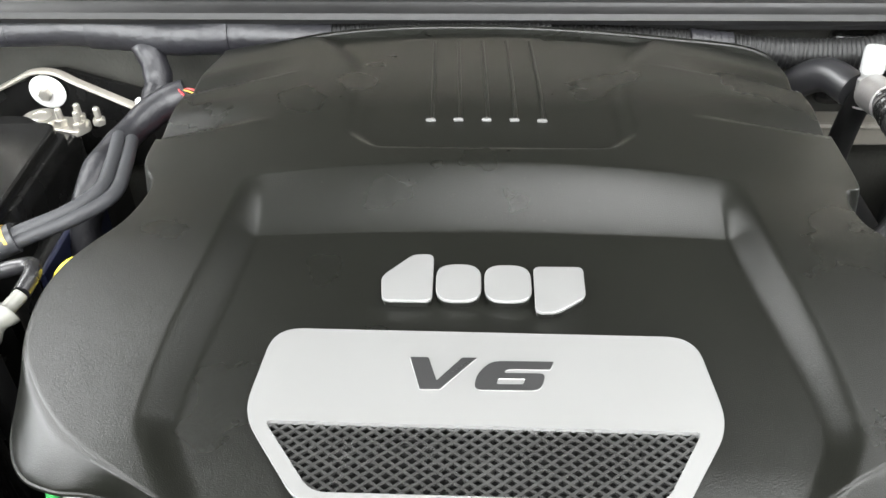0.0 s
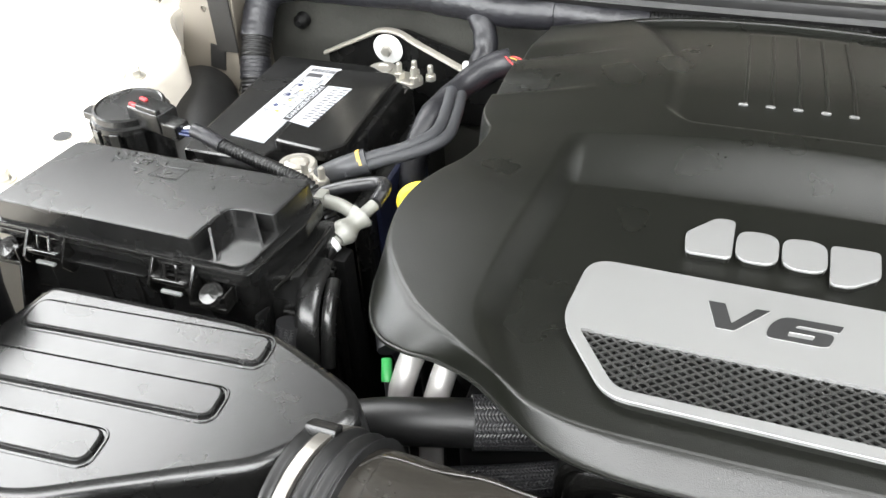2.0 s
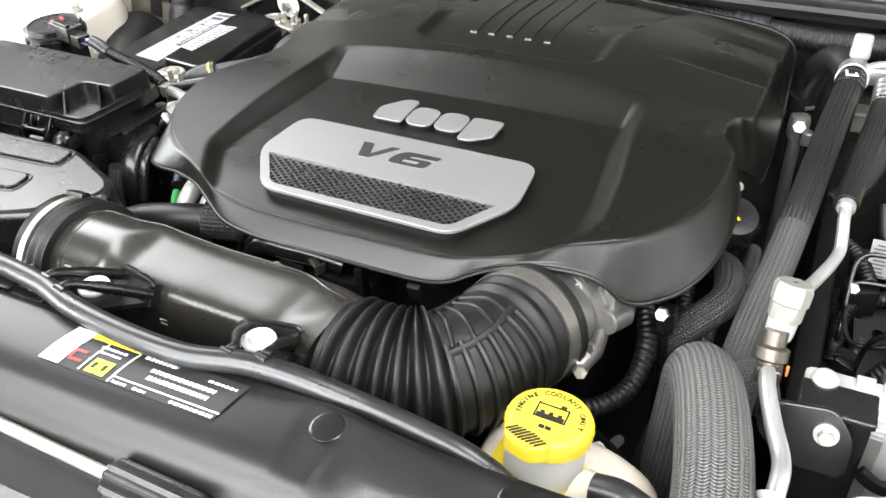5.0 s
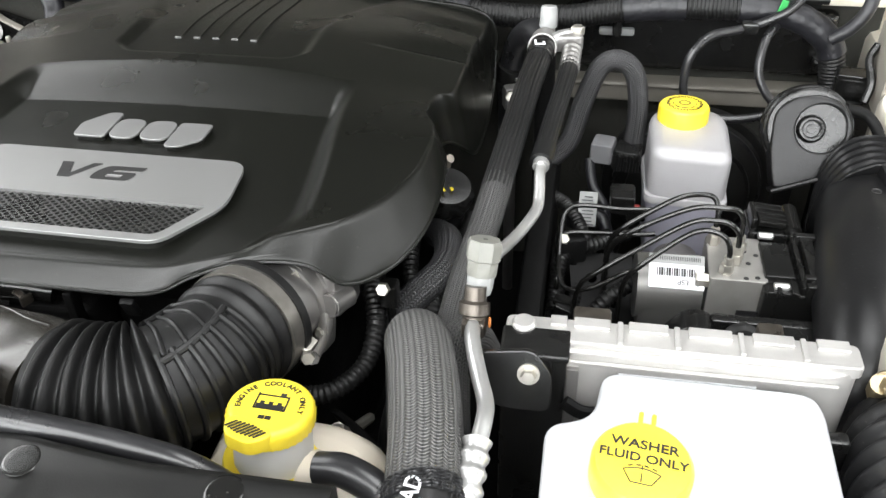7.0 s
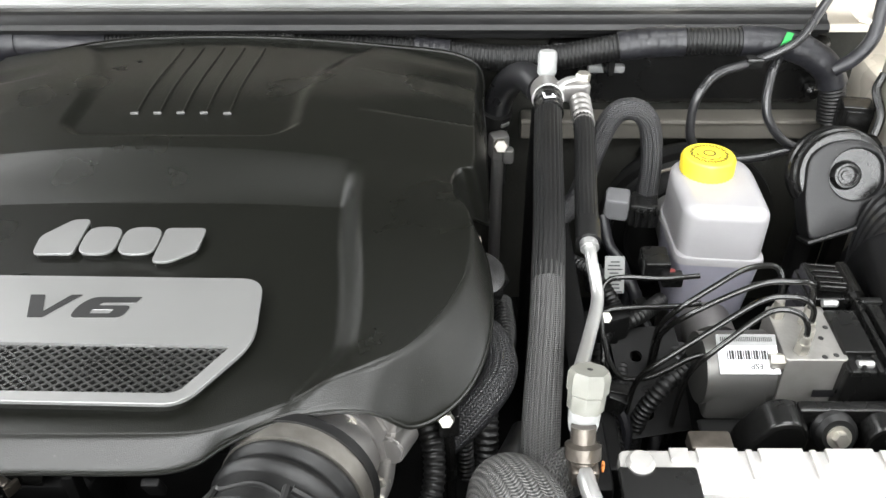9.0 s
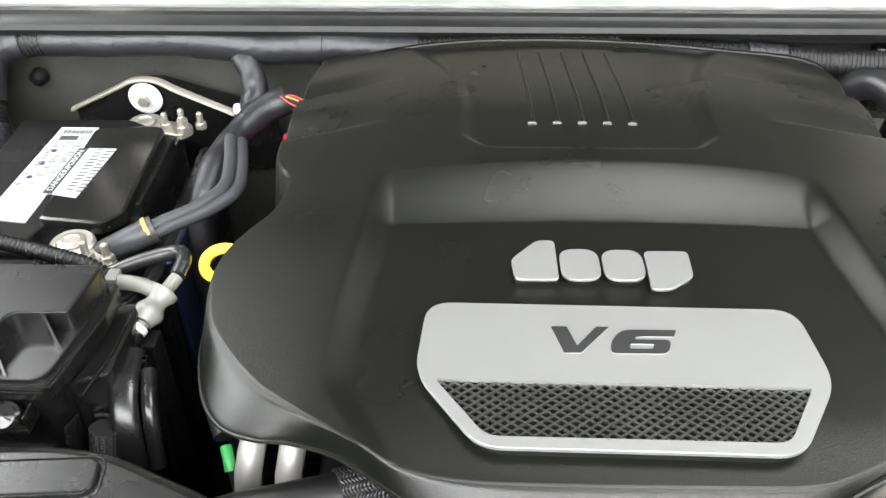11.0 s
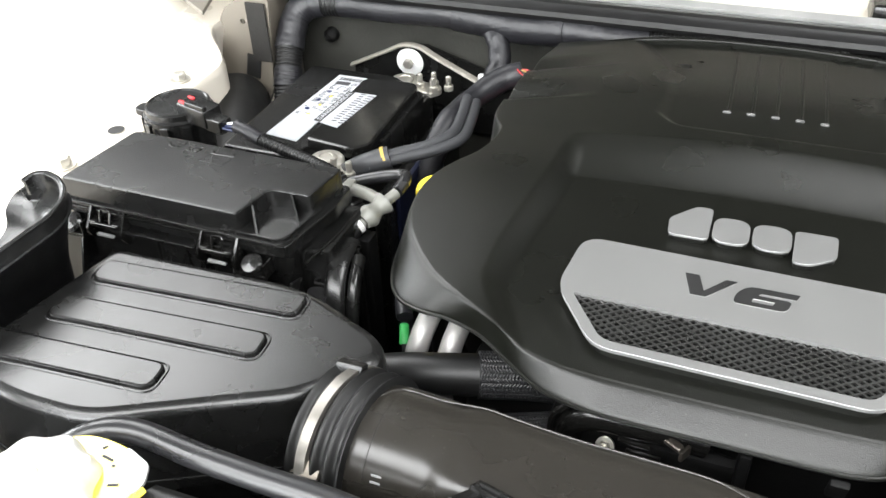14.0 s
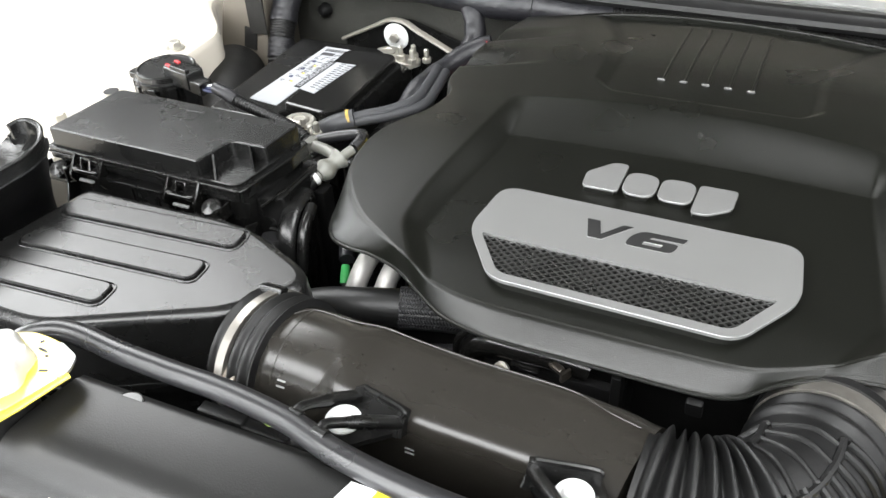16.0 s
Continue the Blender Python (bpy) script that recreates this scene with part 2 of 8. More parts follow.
M_COVER = material("cover_plastic", (0.0042, 0.0045, 0.0033), 0.28, spec=0.42, bump=0.26, bump_scale=1400, dust=0.05, vary=0.2, vary_scale=9, rough_vary=0.02)
M_PLASTIC = material("black_plastic", (0.0062, 0.0062, 0.0060), 0.265, spec=0.58, bump=0.07, bump_scale=700, dust=0.04, vary=0.25, rough_vary=0.045)
M_SUPPORT = material("grained_black_plastic", (0.0075, 0.0075, 0.0072), 0.33, spec=0.42, bump=0.12, bump_scale=900, dust=0.03, vary=0.25, rough_vary=0.04)
M_GLOSS = material("smooth_black_plastic", (0.006, 0.0059, 0.0055), 0.2, spec=0.65, bump=0.04, bump_scale=300, dust=0.16, vary=0.2, rough_vary=0.03)
M_RUBBER = material("black_rubber", (0.0055, 0.0055, 0.0055), 0.45, spec=0.42, bump=0.1, bump_scale=300, vary=0.3, rough_vary=0.1)
M_GREYRUBBER = material("grey_rubber", (0.014, 0.014, 0.015), 0.30, spec=0.6, bump=0.05, vary=0.2)
M_CABLE = material("grey_cable_rubber", (0.036, 0.037, 0.040), 0.48, spec=0.4, bump=0.1, vary=0.25)
M_TAPE = material("shiny_black_tape", (0.010, 0.010, 0.012), 0.42, bump=0.7, bump_scale=150, vary=0.45, vary_scale=40, spec=0.42)
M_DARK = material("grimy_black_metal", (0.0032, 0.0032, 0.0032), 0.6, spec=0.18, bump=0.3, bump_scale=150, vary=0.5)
M_INSUL = material("dark_insulation", (0.022, 0.021, 0.0195), 0.9, spec=0.2, bump=0.6, bump_scale=260, vary=0.3, vary_scale=12)
M_LINER = material("grey_hood_liner_felt", (0.020, 0.0195, 0.018), 0.95, spec=0.1, bump=0.6, bump_scale=200, vary=0.3, vary_scale=8)
M_SILVER = material("satin_silver_plate", (0.275, 0.275, 0.271), 0.36, 0.6, bump=0.02, bump_scale=900, vary=0.03, rough_vary=0.015)
M_ALU = material("cast_aluminium", (0.32, 0.31, 0.30), 0.42, 0.8, bump=0.3, bump_scale=250, vary=0.2, vary_scale=40)
M_BRASS = material("dull_brass", (0.36, 0.30, 0.19), 0.38, 0.8, vary=0.2, vary_scale=90, bump=0.1)
M_PIPE = material("brushed_aluminium_pipe", (0.52, 0.52, 0.51), 0.34, 0.75, bump=0.05, vary=0.12, vary_scale=30)
M_ZINC = material("zinc_plated_steel", (0.5, 0.48, 0.43), 0.35, 0.8, vary=0.25, vary_scale=90, bump=0.1)
M_CLAMP = material("worn_clamp_steel", (0.29, 0.275, 0.25), 0.38, 0.85, vary=0.25, vary_scale=120, bump=0.12)
M_CAPMETAL = material("pale_satin_cap_metal", (0.66, 0.65, 0.63), 0.38, 0.35, vary=0.12, vary_scale=60, bump=0.1)
M_MESH = material("glossy_mesh_plastic", (0.022, 0.022, 0.021), 0.3, spec=0.8, vary=0.1)
M_CREAM = material("cream_body_paint", (0.72, 0.67, 0.58), 0.3, vary=0.04, vary_scale=6, coat=0.4, bump=0.01)
M_YELLOW = material("yellow_plastic", (0.85, 0.66, 0.045), 0.36, vary=0.08, bump=0.05)
M_YPLATE = material("glossy_yellow_paint", (0.85, 0.66, 0.06), 0.24, spec=0.9, vary=0.08, bump=0.04, coat=0.5)
M_WHITE = material("milky_plastic", (0.62, 0.62, 0.61), 0.4, vary=0.04, vary_scale=30, bump=0.05)
M_BOTTLE = material("translucent_bottle_plastic", (0.47, 0.482, 0.497), 0.35, vary=0.08, vary_scale=25)
M_BOTTLE.node_tree.nodes["Principled BSDF"].inputs["Subsurface Weight"].default_value = 0.4
M_BOTTLE.node_tree.nodes["Principled BSDF"].inputs["Subsurface Radius"].default_value = (0.02, 0.02, 0.02)
M_HAZY = material("hazy_bottle_plastic", (0.30, 0.294, 0.30), 0.34, vary=0.14, vary_scale=25, bump=0.05)
M_HAZYLOW = material("fluid_filled_plastic", (0.25, 0.245, 0.29), 0.32, vary=0.1, vary_scale=25)
M_TUBE = material("brown_black_plastic", (0.019, 0.0172, 0.0145), 0.24, spec=0.55, bump=0.04, bump_scale=250, dust=0.03, vary=0.2, rough_vary=0.04)
M_SATIN = material("satin_aluminium", (0.27, 0.262, 0.248), 0.42, 0.5, bump=0.25, bump_scale=300, vary=0.28, vary_scale=45)
M_TIP = material("satin_grey_tip", (0.075, 0.075, 0.073), 0.42, vary=0.15)
M_CASE = material("cast_case_aluminium", (0.42, 0.41, 0.395), 0.42, 0.45, bump=0.2, bump_scale=300, vary=0.22, vary_scale=40)
M_GREYPLASTIC = material("pale_grey_plastic", (0.27, 0.275, 0.27), 0.42, vary=0.15, vary_scale=50)
M_SOIL = material("soiled_cream_paint", (0.23, 0.214, 0.185), 0.5, vary=0.3, vary_scale=14, bump=0.05)
# Grime on cream paint, darkened further for the shadow over the ledges.
M_GRIMESHADE = material("grimy_shaded_cream_paint", (0.12, 0.112, 0.096), 0.6, vary=0.4, vary_scale=18, bump=0.1)
# Cream body paint with the back corner's shade put into its colour.
M_SHADECREAM = material("shade_darkened_cream_paint", (0.135, 0.120, 0.098), 0.45, vary=0.12, vary_scale=14, bump=0.03)
M_UNION = material("stained_union_metal", (0.10, 0.088, 0.075), 0.32, 0.75, vary=0.5, vary_scale=90, bump=0.2)
M_DRUM = material("satin_motor_steel", (0.16, 0.158, 0.15), 0.38, 0.7, vary=0.2, vary_scale=30, bump=0.08)
M_MIDGREY = material("mid_grey_plastic", (0.13, 0.13, 0.135), 0.45, vary=0.2)
M_FELT = material("grey_insulation_felt", (0.034, 0.034, 0.030), 0.9, spec=0.2, bump=0.7, bump_scale=220, vary=0.6, vary_scale=11)
M_DUCT = material("satin_duct_plastic", (0.0075, 0.0075, 0.0078), 0.36, spec=0.3, bump=0.12, bump_scale=500, dust=0.12, vary=0.2)
M_MATT = material("matt_black_rubber", (0.006, 0.006, 0.0058), 0.55, spec=0.25, bump=0.2, bump_scale=200, vary=0.3)
M_VALVE = material("aged_white_plastic", (0.16, 0.16, 0.142), 0.4, vary=0.25, vary_scale=60)
M_TAN = material("tan_plastic", (0.55, 0.5, 0.42), 0.4, vary=0.1)
M_INK = material("black_ink", (0.012, 0.012, 0.012), 0.5, vary=0.1)
M_SKY = material("pale_blue_paint", (0.25, 0.5, 0.6), 0.5)
M_PRINT = material("grey_print", (0.03, 0.03, 0.033), 0.5, vary=0.1)
M_PAPER = material("greyish_label_paper", (0.40, 0.41, 0.43), 0.35, vary=0.05)
M_LABEL = material("white_label", (0.66, 0.67, 0.69), 0.35, vary=0.05)
M_BLUE = material("dark_blue_plastic", (0.012, 0.02, 0.07), 0.4)
M_NAVY = material("navy_plastic", (0.006, 0.008, 0.022), 0.4)
M_OCHRE = material("dull_yellow_tape", (0.42, 0.28, 0.05), 0.5)
M_RUST = material("orange_rust", (0.42, 0.14, 0.03), 0.7, vary=0.4, vary_scale=150)
M_DULL = material("stained_metal", (0.30, 0.27, 0.23), 0.45, 0.7, bump=0.2, vary=0.4, vary_scale=70)
M_RED = material("red_plastic", (0.42, 0.025, 0.03), 0.4)
M_DARKRED = material("dull_red_plastic", (0.16, 0.012, 0.010), 0.45)
M_LIME = material("yellow_green_plastic", (0.22, 0.32, 0.05), 0.4, vary=0.1)
M_GREEN = material("green_plastic", (0.03, 0.30, 0.07), 0.4)
M_BRAID = braid("woven_hose_sleeve", (0.013, 0.013, 0.013), (0.12, 0.118, 0.114), 18.0, 430.0, 0.5)
M_BRAIDMID = braid("dark_hose_braid", (0.008, 0.008, 0.0082), (0.075, 0.074, 0.072), 20.0, 520.0, 0.48, 0.7)
M_BRAIDFINE = braid("fine_black_sleeve", (0.006, 0.006, 0.0062), (0.034, 0.034, 0.036), 14.0, 420.0, 0.45, 0.6)
M_WALL = material("pale_grey_wall_paint", (0.36, 0.36, 0.355), 0.8, vary=0.05, vary_scale=2, bump=0.1, bump_scale=60)
# North wall and ceiling are unseen, made dark so the cover reflects little.
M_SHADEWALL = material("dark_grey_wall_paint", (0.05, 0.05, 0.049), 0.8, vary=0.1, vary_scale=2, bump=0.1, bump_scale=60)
M_CEIL = material("grey_ceiling_paint", (0.13, 0.13, 0.128), 0.8, vary=0.05, vary_scale=2)
M_FLOOR = material("pale_grey_concrete", (0.3, 0.3, 0.295), 0.4, vary=0.15, vary_scale=3, bump=0.15, bump_scale=50)
M_LAMP = bpy.data.materials.new("lamp_diffuser")
M_LAMP.use_nodes = True
M_LAMP.node_tree.nodes["Principled BSDF"].inputs["Emission Color"].default_value = (1, 0.98, 0.94, 1)
M_LAMP.node_tree.nodes["Principled BSDF"].inputs["Emission Strength"].default_value = 2.0

# ---- room: out of view, its greys chosen to hold bounce and reflections down ----
solid("floor", span(-5, 5, -5, 5, -0.1, 0), M_FLOOR, "pale grey painted concrete workshop floor", "floor", kind="structure")
solid("wall_north", span(-5, 5, 5, 5.15, 0, 3.4), M_SHADEWALL, "unseen dark grey wall that keeps reflections low", "wall", kind="structure")
solid("wall_south", span(-5, 5, -5.15, -5, 0, 3.4), M_WALL, "plain pale grey painted workshop wall", "wall", kind="structure")
solid("wall_west", span(-5.15, -5, -5, 5, 0, 3.4), M_WALL, "plain pale grey painted workshop wall", "wall", kind="structure")
solid("wall_east", span(5, 5.15, -5, 5, 0, 3.4), M_WALL, "plain pale grey painted workshop wall", "wall", kind="structure")
solid("ceiling", span(-5.15, 5.15, -5.15, 5.15, 3.4, 3.5), M_CEIL, "unseen grey ceiling that keeps reflections low", "ceiling", kind="structure")
for lx, ly, ll, lw, watts in LAMPS:
    lamp = thing("ceiling_light", (lx, ly, 3.4), "flat white ceiling light panel that is switched on", "ceiling light", "workshop ceiling lights")
    part("housing", span(lx - ll / 2 - 0.02, lx + ll / 2 + 0.02, ly - lw / 2 - 0.02, ly + lw / 2 + 0.02, 3.34, 3.4, 0.01), M_WALL, lamp)
    part("diffuser", span(lx - ll / 2, lx + ll / 2, ly - lw / 2, ly + lw / 2, 3.325, 3.342, 0.006), M_LAMP, lamp, "glowing white diffuser")
    light = bpy.data.lights.new("panel_light", "AREA")
    light.shape, light.size, light.size_y, light.energy, light.color = "RECTANGLE", ll, lw, watts, (0.975, 0.99, 1.0)
    new("panel_light", light).matrix_basis = pose(lx, ly, 3.31)

# No window is known here; glowing panels added to light the bay's sides.
M_FROST = bpy.data.materials.new("frosted_fill_glass")
M_FROST.use_nodes = True
M_FROST.node_tree.nodes["Principled BSDF"].inputs["Emission Color"].default_value = (0.95, 0.98, 1, 1)
M_FROST.node_tree.nodes["Principled BSDF"].inputs["Emission Strength"].default_value = 1.5
for i, (side, mid, wide, mz, tall, watts) in enumerate(FILL_WINDOWS):
    m = {"west": pose(-4.99, mid, mz, 90, 0, 90), "east": pose(4.99, mid, mz, 90, 0, -90), "south": pose(mid, -4.99, mz, 90, 0, 180)}[side]
    win = thing("window_%d" % (i + 1), tuple(m.translation), "wide glowing panel built like a frosted window, added for fill light", "window", kind="structure")
    part("window_frame", moved(joined(span(-wide / 2 - 0.06, wide / 2 + 0.06, tall / 2, tall / 2 + 0.06, 0, 0.05, 0.004), span(-wide / 2 - 0.06, wide / 2 + 0.06, -tall / 2 - 0.06, -tall / 2, 0, 0.05, 0.004),
                                     *[span(x - 0.03, x + 0.03, -tall / 2, tall / 2, 0, 0.05, 0.004) for x in (-wide / 2 - 0.03, -wide / 6, wide / 6, wide / 2 + 0.03)]), m), M_WALL, win)
    for k in (-1, 0, 1):
        part("pane", moved(span(k * wide / 3 - wide / 6 + 0.03, k * wide / 3 + wide / 6 - 0.03, -tall / 2, tall / 2, 0.01, 0.016), m), M_FROST, win, "frosted pane")
    light = bpy.data.lights.new("window_fill", "AREA")
    light.shape, light.size, light.size_y, light.energy, light.color = "RECTANGLE", wide, tall, watts, (0.96, 0.985, 1.0)
    new("window_fill", light).matrix_basis = m @ pose(0, 0, 0.06, 180)

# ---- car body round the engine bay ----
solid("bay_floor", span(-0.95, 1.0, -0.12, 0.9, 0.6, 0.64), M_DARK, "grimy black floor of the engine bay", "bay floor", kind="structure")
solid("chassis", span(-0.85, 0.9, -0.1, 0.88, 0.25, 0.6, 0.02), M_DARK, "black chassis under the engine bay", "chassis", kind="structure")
for sx in (-0.62, 0.66):
    for wy in (0.05, 0.75):
        solid("chassis_stand", span(sx - 0.08, sx + 0.08, wy - 0.08, wy + 0.08, 0.0, 0.25, 0.01), M_DARK, "black steel stand under the chassis", "stand", "chassis stands")


def smooth01(t):
    t = min(max(t, 0.0), 1.0)
    return t * t * (3 - 2 * t)


def fender(sign, x_in_front, x_in_back, z, first, last):
    """Inner wing: a flat painted ledge, a step up to the outer wing and an upright inner side."""
    bm = bmesh.new()
    rows = []
    for k in range(71):
        y = -0.12 + 1.05 * k / 70
        xi = x_in_front + (x_in_back - x_in_front) * smooth01((y - 0.1) / 0.55)
        xe = xi - 0.085 * smooth01((y - 0.64) / 0.13) if sign < 0 else xi + 0.030 * smooth01((y - 0.64) / 0.08)  # the battery side's edge turns out behind the duct
        prof = [(xe, 0.64), (xe, z - 0.012), (xe + sign * 0.004, z - 0.003), (xe + sign * 0.012, z), (xi + sign * 0.16, z),
                (xi + sign * 0.175, z + 0.012), (xi + sign * 0.2, z + 0.03), (xi + sign * 0.42, z + 0.02), (xi + sign * 0.46, z - 0.02), (xi + sign * 0.47, 0.6)][first:last]
        prof += [(x + sign * 0.0015, zz - 0.003) for x, zz in prof[::-1]]
        rows.append([bm.verts.new((x, y, zz)) for x, zz in prof])
    n = len(rows[0])
    for a, b in zip(rows, rows[1:]):
        for i in range(n):
            bm.faces.new((a[i], a[(i + 1) % n], b[(i + 1) % n], b[i]))
    bm.faces.new(rows[0]); bm.faces.new(rows[-1])
    return bm


for sign, xf, xb, z, label in ((-1, -0.60, -0.645, 1.05, "cream painted inner wing ledge on the battery side"), (1, 0.655, 0.755, 1.045, "cream painted inner wing ledge on the brake fluid side")):
    wing = thing("fender", (sign * 0.8, 0.4, 0.6), label, "fender", "front fenders")
    part("inner_side", fender(sign, xf, xb, z, 0, 3), M_CREAM, wing)
    part("ledge", fender(sign, xf, xb, z, 2, 6), M_CREAM, wing)
    part("outer_wing", fender(sign, xf, xb, z, 5, 10), M_CREAM, wing)

# firewall, cowl and the hood seal along its edge
fw = thing("firewall", (0.03, 0.85, 0.64), "dark grey insulated firewall behind the engine", "firewall", kind="structure")
part("insulation_panel", span(-0.70, 0.80, 0.845, 0.86, 0.64, 1.085, 0.004), M_FELT, fw)
part("lower_ledge", span(-0.66, -0.25, 0.835, 0.85, 0.9, 0.905), M_GRIMESHADE, fw, "grimy cream painted ledge with shade in its colour")
cowl = thing("cowl", (0.03, 0.9, 1.08), "cream cowl panel under the windscreen with a black seal along its edge", "cowl", kind="structure")
part("cowl_panel", span(-0.72, 0.84, 0.82, 1.3, 1.083, 1.095, 0.004), M_CREAM, cowl)


def rail(x0, x1, profile):
    bm = bmesh.new()
    a = [bm.verts.new((x0, y, z)) for y, z in profile]
    b = [bm.verts.new((x1, y, z)) for y, z in profile]
    n = len(profile)
    for i in range(n):
        bm.faces.new((a[i], a[(i + 1) % n], b[(i + 1) % n], b[i]))
    bm.faces.new(a); bm.faces.new(b[::-1])
    return bm


part("hood_seal", rail(-0.64, 0.715, [(0.786, 1.098), (0.783, 1.104), (0.787, 1.109), (0.797, 1.111), (0.801, 1.115), (0.81, 1.116), (0.816, 1.112), (0.832, 1.111), (0.835, 1.098)]), M_RUBBER, cowl, "black rubber hood seal")
part("seal_flange", rail(-0.63, 0.71, [(0.798, 1.088), (0.798, 1.098), (0.85, 1.098), (0.85, 1.088)]), M_DARK, cowl)
part("seal_bright_strip", rail(-0.63, 0.715, [(0.836, 1.096), (0.836, 1.114), (0.846, 1.118), (0.856, 1.114), (0.856, 1.096)]), M_PIPE, cowl, "bright metal strip")
hinge = thing("hinge_bracket", (0.16, 0.88, 1.095), "black hinge bracket on the cowl", "bracket")
part("plate", span(0.12, 0.16, 0.865, 0.93, 1.095, 1.125, 0.006), M_PLASTIC, hinge)
part("tongue", span(0.125, 0.155, 0.855, 0.875, 1.095, 1.11, 0.003), M_PLASTIC, hinge)
sticker = thing("cowl_sticker", (0.24, 0.9, 1.096), "silver sticker with small print on the cowl", "sticker")
part("paper", span(0.19, 0.32, 0.87, 0.95, 1.0955, 1.0965), M_LABEL, sticker)
for k in range(4):
    part("print_bar", span(0.2, 0.31 - 0.015 * (k % 2), 0.885 + 0.014 * k, 0.89 + 0.014 * k, 1.0966, 1.0969), M_INK, sticker)
wind = thing("windscreen", (0.03, 1.25, 1.09), "dark windscreen glass behind the cowl", "windscreen", kind="structure")
part("glass", box((1.4, 0.008, 0.7), (0.03, 1.48, 1.4), 0.003, rx=-28), M_GLOSS, wind)
part("scuttle", span(-0.7, 0.8, 1.28, 1.34, 1.05, 1.1, 0.01), M_PLASTIC, wind)
hood = thing("hood", (0.03, 0.95, 1.1), "cream hood propped open over the cowl", "hood")
part("panel", box((1.35, 0.03, 1.1), (0.03, 1.165, 1.67), 0.012, rx=-20), M_CREAM, hood)
part("liner", box((1.31, 0.02, 1.04), (0.03, 1.14, 1.66), 0.012, rx=-20), M_LINER, hood, "dark insulating liner")
for hx in (-0.5, 0.56):
    part("hinge", span(hx - 0.02, hx + 0.02, 0.9, 1.0, 1.095, 1.2, 0.005), M_CREAM, hood)

# ---- engine under the cover ----
eng = thing("engine", (0.03, 0.45, 0.64), "dark grimy engine block under the plastic cover", "engine")
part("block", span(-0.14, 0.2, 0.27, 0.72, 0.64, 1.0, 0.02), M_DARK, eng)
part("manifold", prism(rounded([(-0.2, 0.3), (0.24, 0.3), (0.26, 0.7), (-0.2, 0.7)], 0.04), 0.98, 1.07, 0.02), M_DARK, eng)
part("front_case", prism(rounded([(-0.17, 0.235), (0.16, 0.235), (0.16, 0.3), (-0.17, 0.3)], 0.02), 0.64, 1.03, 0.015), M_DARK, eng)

# ---- engine cover ----
# x, y and z of the skirt's lower edge, then x and y of the shoulder above it
OUT = [(0.026, 0.1769, 1.0845, 0.026, 0.194), (0.0993, 0.1779, 1.0835, 0.1, 0.1945), (0.126, 0.1838, 1.0845, 0.129, 0.1965), (0.1438, 0.1950, 1.0895, 0.15, 0.2035), (0.1700, 0.2060, 1.0958, 0.178, 0.2165),
       (0.2020, 0.2145, 1.0975, 0.211, 0.233), (0.2340, 0.2185, 1.0935, 0.237, 0.248), (0.2590, 0.2235, 1.0735, 0.256, 0.264), (0.2855, 0.2413, 1.0735, 0.272, 0.286), (0.3043, 0.271, 1.0785, 0.2845, 0.309),
       (0.3142, 0.3194, 1.0825, 0.2965, 0.343), (0.3129, 0.3807, 1.0831, 0.3005, 0.388), (0.3042, 0.427, 1.0767, 0.296, 0.421), (0.296, 0.445, 1.068, 0.2865, 0.439), (0.295, 0.468, 1.06, 0.285, 0.465),
       (0.303, 0.487, 1.052, 0.2905, 0.485), (0.315, 0.503, 1.035, 0.303, 0.496), (0.32, 0.54, 1.01, 0.3055, 0.537), (0.321, 0.6, 1, 0.306, 0.597), (0.321, 0.66, 1, 0.308, 0.66),
       (0.319, 0.725, 1.03, 0.31, 0.72), (0.306, 0.742, 1.085, 0.299, 0.735), (0.2, 0.757, 1.097, 0.198, 0.749), (0.05, 0.766, 1.103, 0.05, 0.758), (-0.1, 0.764, 1.099, -0.098, 0.756),
       (-0.215, 0.752, 1.078, -0.21, 0.745), (-0.229, 0.74, 1.05, -0.222, 0.733), (-0.237, 0.66, 1.03, -0.229, 0.66), (-0.24, 0.58, 1.03, -0.232, 0.58), (-0.242, 0.535, 1.04, -0.233, 0.53),
       (-0.237, 0.512, 1.042, -0.227, 0.508), (-0.228, 0.49, 1.045, -0.2165, 0.489), (-0.226, 0.465, 1.05, -0.2155, 0.463), (-0.231, 0.44, 1.054, -0.221, 0.434), (-0.2453, 0.4174, 1.0572, -0.235, 0.409),
       (-0.2555, 0.3969, 1.0603, -0.246, 0.386), (-0.2594, 0.3649, 1.0659, -0.2495, 0.356), (-0.255, 0.3196, 1.0705, -0.2425, 0.319), (-0.2411, 0.275, 1.0765, -0.224, 0.288), (-0.2223, 0.2472, 1.0825, -0.203, 0.263),
       (-0.1995, 0.2343, 1.0875, -0.186, 0.2485), (-0.1777, 0.2308, 1.0895, -0.168, 0.236), (-0.1481, 0.2219, 1.0885, -0.144, 0.221), (-0.1204, 0.2046, 1.0855, -0.118, 0.208), (-0.0966, 0.1898, 1.0835, -0.094, 0.2),
       (-0.0729, 0.1819, 1.0835, -0.07, 0.196), (-0.0373, 0.1769, 1.0845, -0.036, 0.1945)]
MID = Vector((0.03, 0.46))


def slope01(t, soft=0.22):
    """A straight ramp from 0 to 1 with softly rounded ends."""
    return (1 - soft) * min(max(t, 0.0), 1.0) + soft * smooth01(t)


